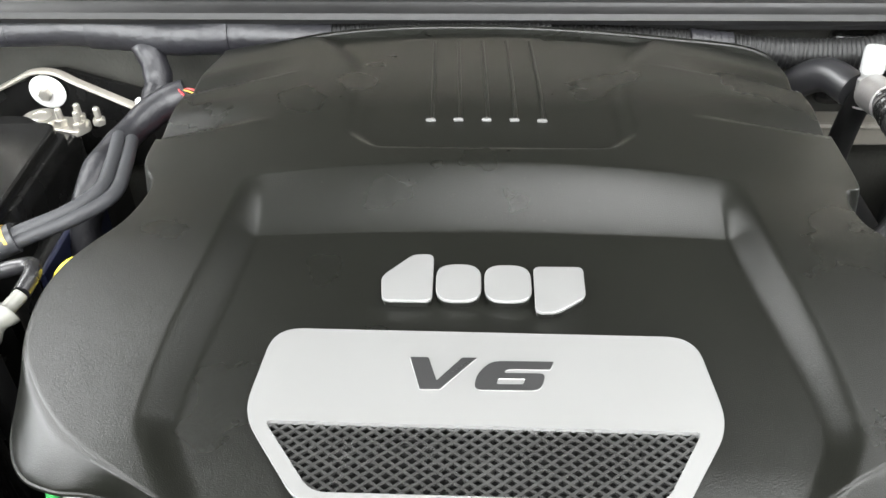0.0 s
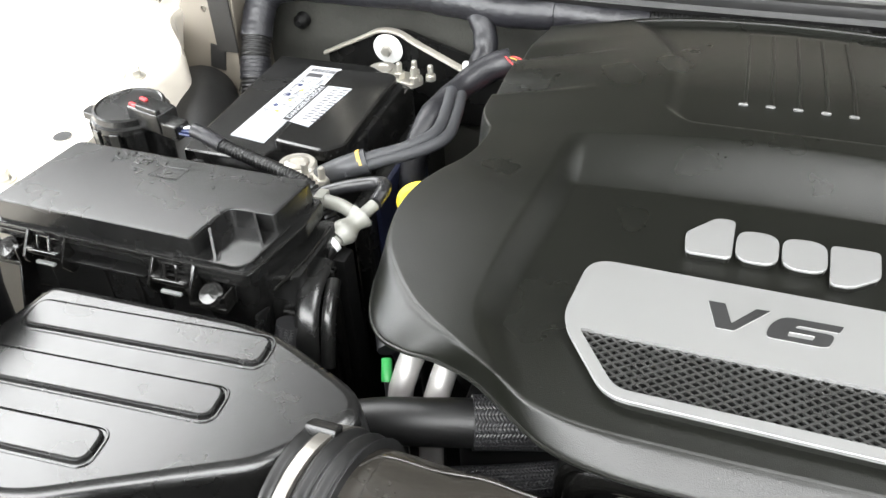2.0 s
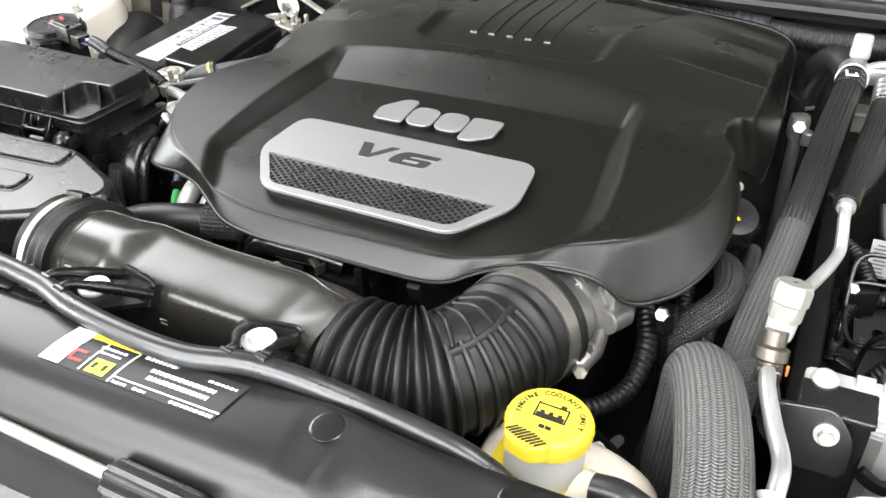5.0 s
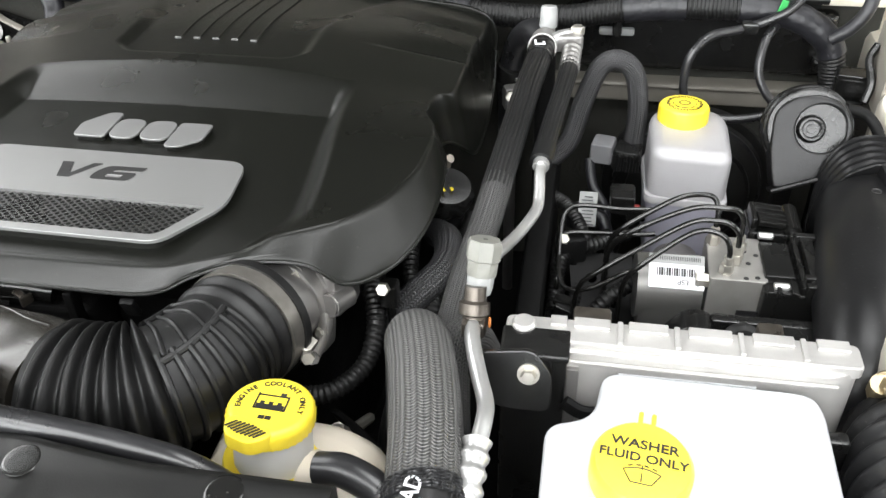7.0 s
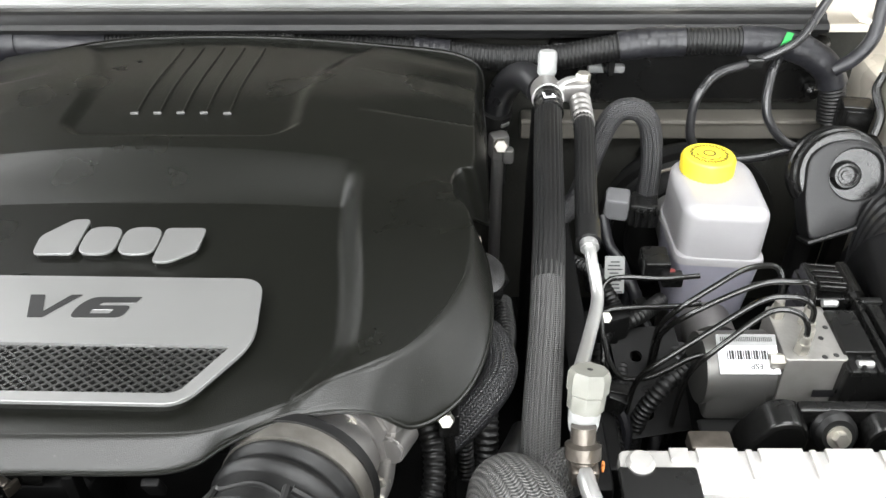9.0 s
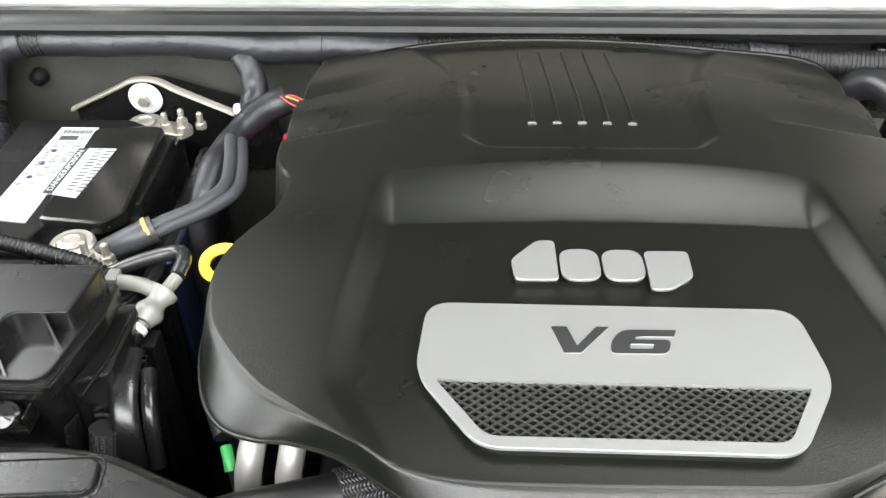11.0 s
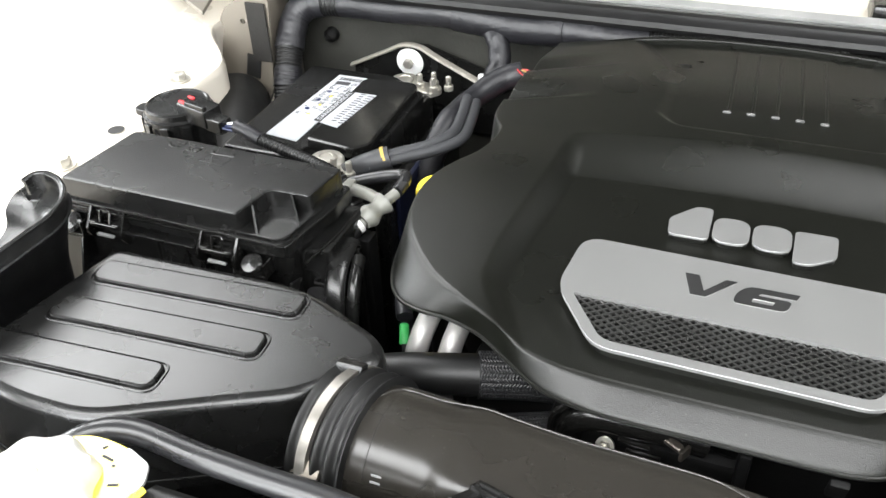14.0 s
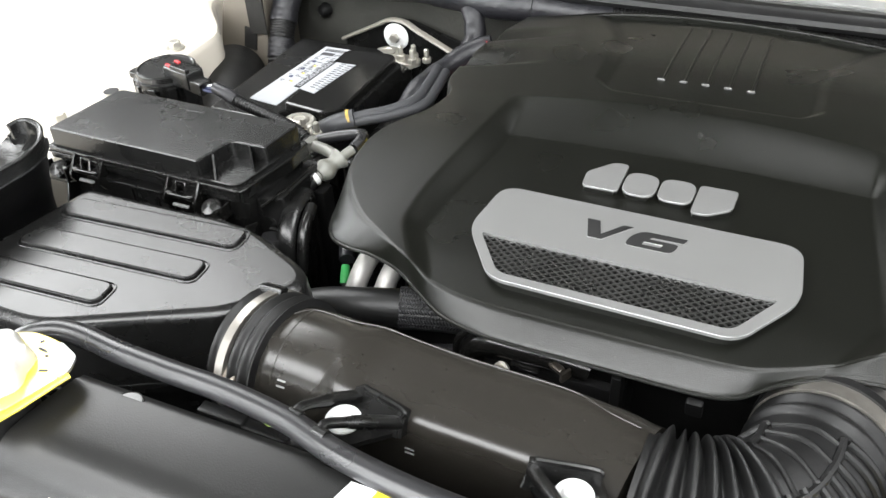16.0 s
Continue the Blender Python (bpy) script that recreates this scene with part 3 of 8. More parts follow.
def crease(x, y, xin, yin, xout, yout, depth, width=0.05):
    """A slash that deepens towards the cover's edge: a sharp step down behind the line that heals over the width."""
    t = (x - xin) / (xout - xin)
    if t <= 0:
        return 0.0
    d = y - (yin + (yout - yin) * t)
    if d < -0.0025 or d > width:
        return 0.0
    w = smooth01((d + 0.0025) / 0.0045) * (1 - smooth01(d / width))
    return -depth * smooth01(t * 1.2) * w


def cover_top(x, y):
    z = 1.127 - (0.20 + 0.10 * smooth01((y - 0.40) / 0.1)) * (x - 0.03) ** 2
    z -= 0.020 * smooth01((y - 0.58) / 0.2) + 0.024 * (1 - 0.6 * smooth01((abs(x - 0.03) - 0.05) / 0.16)) * smooth01((0.40 - y) / 0.20)
    # sunken panel with the name plate, open to the front
    wide = 0.012 * smooth01((0.44 - y) / 0.16) - 0.03 * smooth01((0.27 - y) / 0.07)
    k = slope01((x + 0.148 + wide) / 0.020, 0.6) * slope01((0.212 + wide - x) / 0.020, 0.6) * slope01((0.490 - 0.25 * (x - 0.03) ** 2 - y) / 0.052, 0.35)
    floor_z = 1.1035 - 0.003 * smooth01((0.245 - y) / 0.055)
    z += (min(floor_z, z) - z) * k
    # shallow tray behind it with the fins
    flare = 0.060 * min(max((y - 0.58) / 0.18, 0.0), 1.0) ** 2
    turn = 0.022 * (1 - smooth01((y - 0.505) / 0.035))
    t = smooth01((x + 0.078 + flare - turn) / 0.016) * smooth01((0.147 + flare - turn - x) / 0.016) * smooth01((y - 0.508 - 0.5 * (x - 0.035) ** 2) / 0.010)
    z -= 0.0062 * t
    for xin, yin, xout, yout, dep in ((0.175, 0.678, 0.309, 0.651, 0.0095), (0.185, 0.573, 0.306, 0.567, 0.007), (-0.125, 0.661, -0.228, 0.631, 0.0095), (-0.13, 0.569, -0.235, 0.553, 0.007)):
        z += crease(x, y, xin, yin, xout, yout, dep)
    return z


def rounds(rows, steps):
    """A closed smooth line through the rows, each stretch in the same number of steps."""
    P = [Vector(r) for r in rows]
    out = []
    for i in range(len(P)):
        a, b, c, d = P[i - 1], P[i], P[(i + 1) % len(P)], P[(i + 2) % len(P)]
        for k in range(steps):
            t = k / steps
            out.append(0.5 * (2 * b + (c - a) * t + (2 * a - 5 * b + 4 * c - d) * t * t + (3 * b - a - 3 * c + d) * t ** 3))
    return out


def skirt_line():
    return rounds([p[:3] for p in OUT], 16)


def cover_mesh():
    low, high = skirt_line(), rounds([p[3:] for p in OUT], 16)
    bm = bmesh.new()
    n = len(low)

    def top_at(i, f):
        q = MID + (high[i] - MID) * f
        return (q.x, q.y, cover_top(q.x, q.y))
    rings = [[bm.verts.new((*(low[i].xy.lerp(high[i], 0.2)), low[i].z + 0.004)) for i in range(n)], [bm.verts.new(low[i]) for i in range(n)]]
    for f, w in ((0.0, 0.06), (0.03, 0.13), (0.12, 0.235), (0.36, 0.47), (0.60, 0.70), (0.80, 0.89), (0.89, 0.950), (0.95, 0.975), (1.0, 0.989), (1.04, 0.997)):
        ring = []
        for i in range(n):
            q = low[i].xy.lerp(high[i], f)
            top = cover_top(*high[i]) - 0.0006
            ring.append(bm.verts.new((q.x, q.y, low[i].z + (top - low[i].z) * w)))
        rings.append(ring)
    N = 120
    rings += [[bm.verts.new(top_at(i, f)) for i in range(n)] for f in (0.9955, 0.991)]
    rings += [[bm.verts.new(top_at(i, 0.985 * (1 - k / N))) for i in range(n)] for k in range(N)]
    for a, b in zip(rings, rings[1:]):
        for i in range(n):
            bm.faces.new((a[i], a[(i + 1) % n], b[(i + 1) % n], b[i]))
    c = bm.verts.new((MID.x, MID.y, cover_top(*MID)))
    for i in range(n):
        bm.faces.new((rings[-1][i], rings[-1][(i + 1) % n], c))
    return bm


cover = thing("engine_cover", (0.03, 0.45, 1.07), "large matt black plastic engine cover with a sunken panel", "engine cover")
part("shell", cover_mesh(), M_COVER, cover, smooth=60)
line = skirt_line()
part("rim_bead", sweep([tuple(p) for p in line[::5] + line[:1]], 0.0017, 400, 7), M_COVER, cover)
for i in range(5):
    x0 = -0.0115 + 0.0218 * i
    x1 = x0 + 0.04 * (x0 + 0.03) - 0.005
    z0 = cover_top(x0, 0.559)
    bm = sweep([(x0 + (x1 - x0) * t, 0.558 + 0.178 * t, cover_top(x0 + (x1 - x0) * t, 0.558 + 0.178 * t) + 0.0002) for t in (0, 0.25, 0.5, 0.75, 1)], 0.0016, 16, 8, 0.9)
    fin = part("fin", bm, M_COVER, cover)
    part("fin_tip", box((0.0080, 0.0032, 0.0030), (x0 - 0.0015, 0.5575, z0 + 0.0014), 0.0012), M_TIP, fin, "small satin grey tip")
part("side_peg", joined(sweep([(0.300, 0.455, 1.03), (0.303, 0.452, 1.05), (0.307, 0.449, 1.056)], 0.0045, 12, 10), box((0.006, 0.02, 0.03), (0.292, 0.452, 1.045), 0.002, ry=10)), M_DULL, cover, "dull metal mounting peg")
# name plate
PL = rounded([(-0.0965, 0.3325), (0.1475, 0.3285), (0.1525, 0.264), (0.1175, 0.2085), (-0.0645, 0.2120), (-0.1025, 0.268)], [0.017, 0.017, 0.016, 0.014, 0.014, 0.016], 6)
HO = rounded([(-0.0905, 0.2635), (0.1380, 0.2595), (0.1125, 0.2170), (-0.0600, 0.2195)], [0.004, 0.004, 0.008, 0.008], 4)
plate = part("name_plate", sheet(PL, [HO], 1.1090, 1.1125), M_SILVER, cover, "satin silver name plate", smooth=30)
part("plate_base", sheet([(0.023 + (x - 0.023) * 0.972, 0.267 + (y - 0.267) * 0.95) for x, y in PL], [HO], 1.0900, 1.1092), M_COVER, cover)
part("plate_bed", prism(rounded([(-0.0935, 0.2655), (0.141, 0.2615), (0.115, 0.2140), (-0.0625, 0.2165)], 0.006), 1.1026, 1.1038), M_DARK, cover)
part("plate_lip", joined(*[sweep([(*p, 1.1121) for p in dense(PL, 0.004) + PL[:1]], 0.0005, 260, 6)]), M_SILVER, plate, "rounded rim")


def lattice():
    """Diamond mesh in the plate's window."""
    poly = [Vector(p) for p in [(-0.0920, 0.2645), (0.1395, 0.2605), (0.1135, 0.2155), (-0.0610, 0.2180)]]
    bms = []
    for sgn in (1, -1):
        d = Vector((0.80, 0.60 * sgn)).normalized()
        nrm = Vector((-d.y, d.x))
        for k in range(-60, 61):
            o = Vector((0.022, 0.2375)) + nrm * (k * 0.0050)
            cuts = []
            for i in range(4):
                a, b = poly[i], poly[(i + 1) % 4]
                e = b - a
                den = d.x * e.y - d.y * e.x
                if abs(den) < 1e-9:
                    continue
                w = a - o
                t = (w.x * e.y - w.y * e.x) / den
                u = (w.x * d.y - w.y * d.x) / den
                if 0 <= u <= 1:
                    cuts.append(t)
            if len(cuts) == 2 and abs(cuts[1] - cuts[0]) > 0.002:
                m = o + d * (sum(cuts) / 2)
                bms.append(box((abs(cuts[1] - cuts[0]), 0.0016, 0.0016), (m.x, m.y, 1.1092 + 0.00008 * sgn), 0, rz=math.degrees(math.atan2(d.y, d.x))))
    return joined(*bms)


tagged(part("mesh_insert", lattice(), M_MESH, plate, "black diamond mesh insert"), kind="stuff")
VP = rounded([(-0.0160, 0.3098), (-0.0055, 0.3098), (-0.0005, 0.2923), (0.0135, 0.3098), (0.0220, 0.3098), (0.0015, 0.2858), (-0.0095, 0.2858)], 0.0008, 2)
SP = rounded([(0.0295, 0.3073), (0.0650, 0.3073), (0.0625, 0.3013), (0.0385, 0.3013), (0.0365, 0.2983), (0.0600, 0.2983), (0.0565, 0.2858), (0.0200, 0.2858), (0.0215, 0.2968)], [0.006, 0.0008, 0.0008, 0.003, 0.002, 0.004, 0.005, 0.004, 0.005], 3)
EYE = rounded([(0.0335, 0.2943), (0.0485, 0.2943), (0.0470, 0.2900), (0.0325, 0.2900)], 0.0008, 2)
letter = part("letter_v", prism(VP, 1.1122, 1.1134, 0.0003), M_INK, plate, "raised black letter V")
figure = part("figure_six", sheet(SP, [EYE], 1.1122, 1.1134), M_INK, plate, "raised black figure 6")
for owner, loop in ((letter, VP), (figure, SP), (figure, EYE)):
    part("bright_edge", sweep([(*p, 1.1129) for p in dense(loop, 0.0009) + loop[:1]], 0.0003, 150, 5), M_SILVER, owner)
# emblem: plain rounded blocks in place of the maker's name
EM = [[(-0.019, 0.406), (-0.0055, 0.406), (-0.0055, 0.361), (-0.0365, 0.361), (-0.0385, 0.3835)],
      [(-0.0035, 0.396), (0.025, 0.396), (0.025, 0.361), (-0.0035, 0.361)],
      [(0.027, 0.3955), (0.0565, 0.3955), (0.0565, 0.361), (0.027, 0.361)],
      [(0.0585, 0.3945), (0.0905, 0.3945), (0.0895, 0.366), (0.071, 0.3515), (0.0575, 0.3515)]]
for i, poly in enumerate(EM):
    loop = rounded(poly, 0.012 if i in (1, 2) else 0.005, 6)
    block = part("emblem_block", prism(loop, 1.1078, 1.1098, 0.0005), M_SILVER, cover, "satin silver emblem block", smooth=15)
    mx, my = sum(p[0] for p in loop) / len(loop), sum(p[1] for p in loop) / len(loop)
    part("emblem_foot", prism([(mx + (x - mx) * 0.95, my + (y - my) * 0.95) for x, y in loop], 1.1025, 1.1079), M_COVER, block, "black foot")

# ---- small fixings, built once and copied ----
def bolt_thing(name, r, h, mat, label, washer=1.5):
    b = thing(name, (0, 0, 0), label, "bolt")
    part("washer", lathe([(r * 0.4, 0), (r * washer, 0), (r * washer, r * 0.22), (r * 0.4, r * 0.25)], segs=24), mat, b)
    part("head", hexhead(r, h, (0, 0, r * 0.2)), mat, b)
    return b


def bolts(first, places):
    first.matrix_basis = places[0]
    for m in places[1:]:
        copy_thing(first, m)


fb = bolt_thing("fender_bolt", 0.0085, 0.009, M_ZINC, "zinc hex bolt on the cream inner wing")
tagged(fb, group="fender bolts")
bolts(fb, [pose(-0.669, 0.588, 1.051), pose(-0.667, 0.372, 1.051), pose(0.771, 0.588, 1.046), pose(0.71, 0.22, 1.046)])
for hx, hy in ((-0.664, 0.455), (0.752, 0.43)):
    solid("fender_hole", lathe([(0.0, 0), (0.0075, 0), (0.0085, 0.0012), (0.0095, 0.001)], (hx, hy, 1.0505 if hx < 0 else 1.0455), segs=24), M_INK, "dark round hole in the cream inner wing", "hole", "holes in the wing")

# upright painted bracket at the back corner, battery side
br = thing("corner_bracket", (-0.69, 0.76, 1.0), "cream painted sheet metal bracket with a small hole", "bracket")
b = sheet(rounded([(-0.735, 0.885), (-0.675, 0.885), (-0.64, 0.97), (-0.628, 1.10), (-0.66, 1.105), (-0.70, 1.082), (-0.712, 1.062), (-0.706, 1.055), (-0.712, 1.035), (-0.722, 0.995)], 0.006, 3),
          [[(-0.674 + 0.0042 * math.cos(a * 0.5236), 1.064 + 0.0042 * math.sin(a * 0.5236)) for a in range(12)]], -0.002, 0.002)
# plate and flange take the cream darkened for shade
part("plate", moved(b, Matrix.Translation((0, 0.752, 0)) @ pose(0, 0, 0, 90)), M_SHADECREAM, br)
part("cutout", box((0.022, 0.003, 0.034), (-0.667, 0.7485, 0.999), 0.0012, ry=12), M_INK, br, "dark rounded cutout")
part("dark_pad", box((0.030, 0.004, 0.085), (-0.648, 0.7465, 1.052), 0.0015), M_INSUL, br, "dark foam pad")
part("side_flange", joined(span(-0.645, -0.641, 0.756, 0.84, 0.9, 1.095, 0.001), span(-0.715, -0.645, 0.755, 0.79, 0.885, 0.90, 0.003)), M_SHADECREAM, br)
duct = thing("vent_duct", (-0.63, 0.6, 0.9), "wide black round vent duct beside the inner wing", "duct")
part("tube", sweep([(-0.575, 0.54, 0.945), (-0.598, 0.585, 0.957), (-0.635, 0.645, 0.962), (-0.68, 0.71, 0.955)], 0.047, 24, 32), M_MATT, duct)
part("bay_stay", span(-0.60, -0.57, 0.55, 0.58, 0.64, 0.93, 0.01), M_DARK, duct)

# ---- battery ----
bat = thing("battery", (-0.474, 0.62, 0.83), "black car battery with white warning labels on its lid", "battery")
part("case", span(-0.562, -0.386, 0.51, 0.735, 0.84, 1.006, 0.006), M_PLASTIC, bat)
for k in range(6):
    part("case_rib", span(-0.545 + 0.026 * k, -0.533 + 0.026 * k, 0.506, 0.5105, 0.9, 1.0, 0.002), M_PLASTIC, bat)
part("lid", prism(rounded([(-0.564, 0.508), (-0.472, 0.508), (-0.466, 0.535), (-0.384, 0.575), (-0.384, 0.70), (-0.44, 0.737), (-0.564, 0.737)], 0.006, 3), 1.0, 1.0195, 0.003), M_PLASTIC, bat)
part("vent_cover", prism(rounded([(-0.468, 0.535), (-0.405, 0.527), (-0.388, 0.545), (-0.392, 0.70), (-0.404, 0.708), (-0.468, 0.70)], 0.008, 4), 1.018, 1.030, 0.0035), M_GLOSS, bat, "raised glossy vent cover")
lab = part("warning_label", prism([(-0.527, 0.547), (-0.483, 0.541), (-0.472, 0.717), (-0.513, 0.717)], 1.0195, 1.0204), M_PAPER, bat, "white warning label with small print")
random.seed(5)
part("bar_code", joined(*[span(-0.507 + 0.0016 * k, -0.5064 + 0.0016 * k + 0.0005 * (k % 3 == 0), 0.703, 0.711, 1.0205, 1.0207) for k in range(20)]), M_PRINT, lab)
part("address_block", span(-0.507, -0.487, 0.690, 0.699, 1.0205, 1.0207), M_PRINT, lab)
for k in range(34):
    yy = 0.700 - 0.0029 * k
    for c in range(3):
        x0 = -0.5075 - 0.00035 * k + 0.0115 * c + random.uniform(0, 0.002)
        if random.random() < (0.75 if k < 22 else 0.3) and not (k < 4 and c < 2):
            part("print_bar", span(x0, x0 + random.uniform(0.003, 0.0085), yy - 0.0011, yy, 1.0205, 1.0207), M_PRINT, lab)
for k in range(6):
    part("warning_sign", lathe([(0.0, 0), (0.0030, 0), (0.0030, 0.0003), (0, 0.0003)], (-0.503 - 0.0016 * k + 0.010 * (k % 2), 0.668 - 0.0125 * k, 1.0206), (0, 0, 90), 3 if k % 2 else 14), M_YELLOW if k % 2 else M_BLUE, lab)
lab2 = part("poison_label", prism([(-0.477, 0.576), (-0.442, 0.568), (-0.431, 0.657), (-0.470, 0.657)], 1.0300, 1.0307), M_PAPER, bat, "white label with a black danger strip")
part("danger_strip", prism([(-0.477, 0.576), (-0.4675, 0.574), (-0.460, 0.657), (-0.470, 0.657)], 1.0307, 1.0309), M_INK, lab2)
part("danger_words", lettering("DANGER/POISON", 0.0085, pose(-0.4685, 0.616, 1.0311, 0, 0, 85), 0.0001, 1.1, 0.0001), M_PAPER, lab2)
for k in range(26):
    x0 = -0.4565 + 0.00022 * k + (0.0 if k % 2 else 0.0105)
    part("print_bar", span(x0, x0 + random.uniform(0.006, 0.0098), 0.578 + 0.003 * k, 0.5799 + 0.003 * k, 1.0308, 1.031), M_PRINT, lab2)
tray = thing("battery_tray", (-0.474, 0.62, 0.64), "black plastic tray that carries the battery", "tray")
part("tray_floor", span(-0.58, -0.37, 0.49, 0.75, 0.64, 0.84, 0.01), M_DARK, tray)
part("side_wall", span(-0.372, -0.352, 0.5, 0.74, 0.78, 0.985, 0.006), M_PLASTIC, tray)
part("blue_side", span(-0.352, -0.345, 0.52, 0.66, 0.85, 0.99, 0.003), M_NAVY, tray, "dark blue side panel")
part("front_step", joined(span(-0.562, -0.455, 0.474, 0.506, 0.93, 1.008, 0.006), span(-0.545, -0.53, 0.48, 0.5, 1.0, 1.018, 0.003), span(-0.50, -0.46, 0.476, 0.49, 1.0, 1.014, 0.003)), M_PLASTIC, tray)


def terminal(at, turn, studs, label):
    t = thing("battery_terminal", at, label, "battery terminal", "battery terminals")
    m = pose(*at, 0, 0, turn)
    part("clamp_ring", moved(lathe([(0.009, -0.012), (0.019, -0.012), (0.020, -0.008), (0.020, 0.001), (0.018, 0.0035), (0.0135, 0.0035), (0.013, 0.002)], segs=28), m), M_ZINC, t)
    part("post", moved(lathe([(0.0125, -0.05), (0.0125, 0.0045), (0.0105, 0.0058), (0.0075, 0.0062), (0.007, 0.005), (0.0, 0.005)], segs=20), m), M_ZINC, t, "grey lead post")
    part("lug_plate", moved(prism(rounded([(0.01, -0.013), (0.05, -0.016), (0.058, 0.0), (0.05, 0.014), (0.01, 0.012)], 0.006, 3), -0.006, 0.0, 0.0015), m), M_ZINC, t)
    for sx, sy in studs:
        stud = part("stud", moved(joined(hexhead(0.0068, 0.007, (sx, sy, 0.0)), lathe([(0.0035, 0.0), (0.0035, 0.018), (0.0025, 0.0195)], (sx, sy, 0), segs=12)), m), M_ZINC, t)
    return t


terminal((-0.432, 0.747, 1.008), -12, [(0.028, -0.004), (0.042, 0.008), (0.05, -0.006), (0.066, 0.006)], "zinc battery terminal with several nuts at the rear")
terminal((-0.418, 0.494, 1.032), -38, [(0.030, -0.004), (0.046, 0.006)], "grey battery terminal with two cables at the front")

# hold-down bracket on the firewall
hb = thing("holddown_bracket", (-0.445, 0.83, 0.9), "cream edged black bracket on the firewall with a white washer", "bracket")
part("plate", moved(sheet([(-0.545, 0.9), (-0.30, 0.9), (-0.30, 0.985), (-0.405, 1.018), (-0.43, 1.026), (-0.46, 1.026), (-0.48, 1.012), (-0.545, 0.985)], [], -0.003, 0.003), Matrix.Translation((0, 0.828, 0)) @ pose(0, 0, 0, 90)), M_PLASTIC, hb)
part("edge_strip", sweep([(-0.548, 0.822, 0.985), (-0.49, 0.818, 1.014), (-0.462, 0.815, 1.028), (-0.435, 0.812, 1.029), (-0.405, 0.80, 1.022), (-0.335, 0.775, 1.006)], 0.006, 40, 8, 0.5), M_SOIL, hb, "soiled cream painted edge")
part("washer", lathe([(0.0, 0), (0.0195, 0), (0.0205, 0.002), (0.018, 0.004), (0.008, 0.005)], (-0.455, 0.822, 1.001), (90, 0, 0), 32), M_WHITE, hb, "white plastic washer")
part("nut", hexhead(0.0075, 0.008, (-0.455, 0.817, 1.001), (90, 0, 0)), M_ZINC, hb)

# ---- fuse box ----
fu = thing("fuse_box", (-0.46, 0.34, 0.64), "black plastic fuse box with a stepped lid and latches", "fuse box")
LID = [(-0.578, 0.2845), (-0.388, 0.2815), (-0.380, 0.3250), (-0.340, 0.3262), (-0.333, 0.377), (-0.565, 0.381)]
lid = part("lid", prism(rounded(LID, [0.004, 0.003, 0.007, 0.004, 0.006, 0.008], 5), 1.084, 1.106, 0.0018, 2, -0.005), M_PLASTIC, fu)
part("lid_step", prism(rounded([(-0.41, 0.2805), (-0.350, 0.2795), (-0.343, 0.286), (-0.334, 0.34), (-0.41, 0.34)], 0.005, 3), 1.080, 1.0885, 0.0012), M_PLASTIC, lid)
for (ax, ay), (bx, by) in (((-0.3825, 0.3000), (-0.3705, 0.2825)), ((-0.3585, 0.3260), (-0.3415, 0.3045))):
    part("web", moved(prism([(0, 1.088), ((Vector((bx, by)) - Vector((ax, ay))).length, 1.088), (0.004, 1.1045), (0, 1.1045)], -0.0009, 0.0009), pose(ax, ay, 0, 0, 0, math.degrees(math.atan2(by - ay, bx - ax))) @ pose(0, 0, 0, 90)), M_PLASTIC, lid)
part("flange", prism(rounded([(-0.587, 0.2825), (-0.343, 0.2775), (-0.327, 0.345), (-0.328, 0.382), (-0.572, 0.388)], 0.006, 3), 1.0715, 1.0846, 0.0012), M_PLASTIC, fu)
part("body", prism(rounded([(-0.583, 0.287), (-0.347, 0.282), (-0.333, 0.345), (-0.335, 0.38), (-0.567, 0.385)], 0.008, 3), 0.93, 1.072, 0.001, 1, 0.03), M_PLASTIC, fu)
part("lower_rail", joined(span(-0.525, -0.434, 0.2725, 0.286, 1.0635, 1.066, 0.0008), span(-0.535, -0.43, 0.2775, 0.286, 1.0, 1.063, 0.001), span(-0.578, -0.36, 0.279, 0.286, 1.012, 1.016, 0.001)), M_PLASTIC, fu)
for bz in (1.0838, 1.0788):
    part("lid_bead", sweep([(-0.586, 0.2822, bz), (-0.465, 0.2797, bz), (-0.346, 0.2772, bz)], 0.0013, 8, 8), M_GLOSS, fu)
part("corner_bead", sweep([(-0.346, 0.2772, 1.0838), (-0.340, 0.281, 1.0842), (-0.334, 0.31, 1.0846), (-0.327, 0.345, 1.0846)], 0.0013, 16, 8), M_GLOSS, fu)
part("side_bead", sweep([(-0.330, 0.29, 1.062), (-0.323, 0.33, 1.062), (-0.322, 0.375, 1.062)], 0.0016, 12, 8), M_GLOSS, fu)
part("stand", span(-0.56, -0.36, 0.30, 0.38, 0.64, 0.94, 0.01), M_DARK, fu)


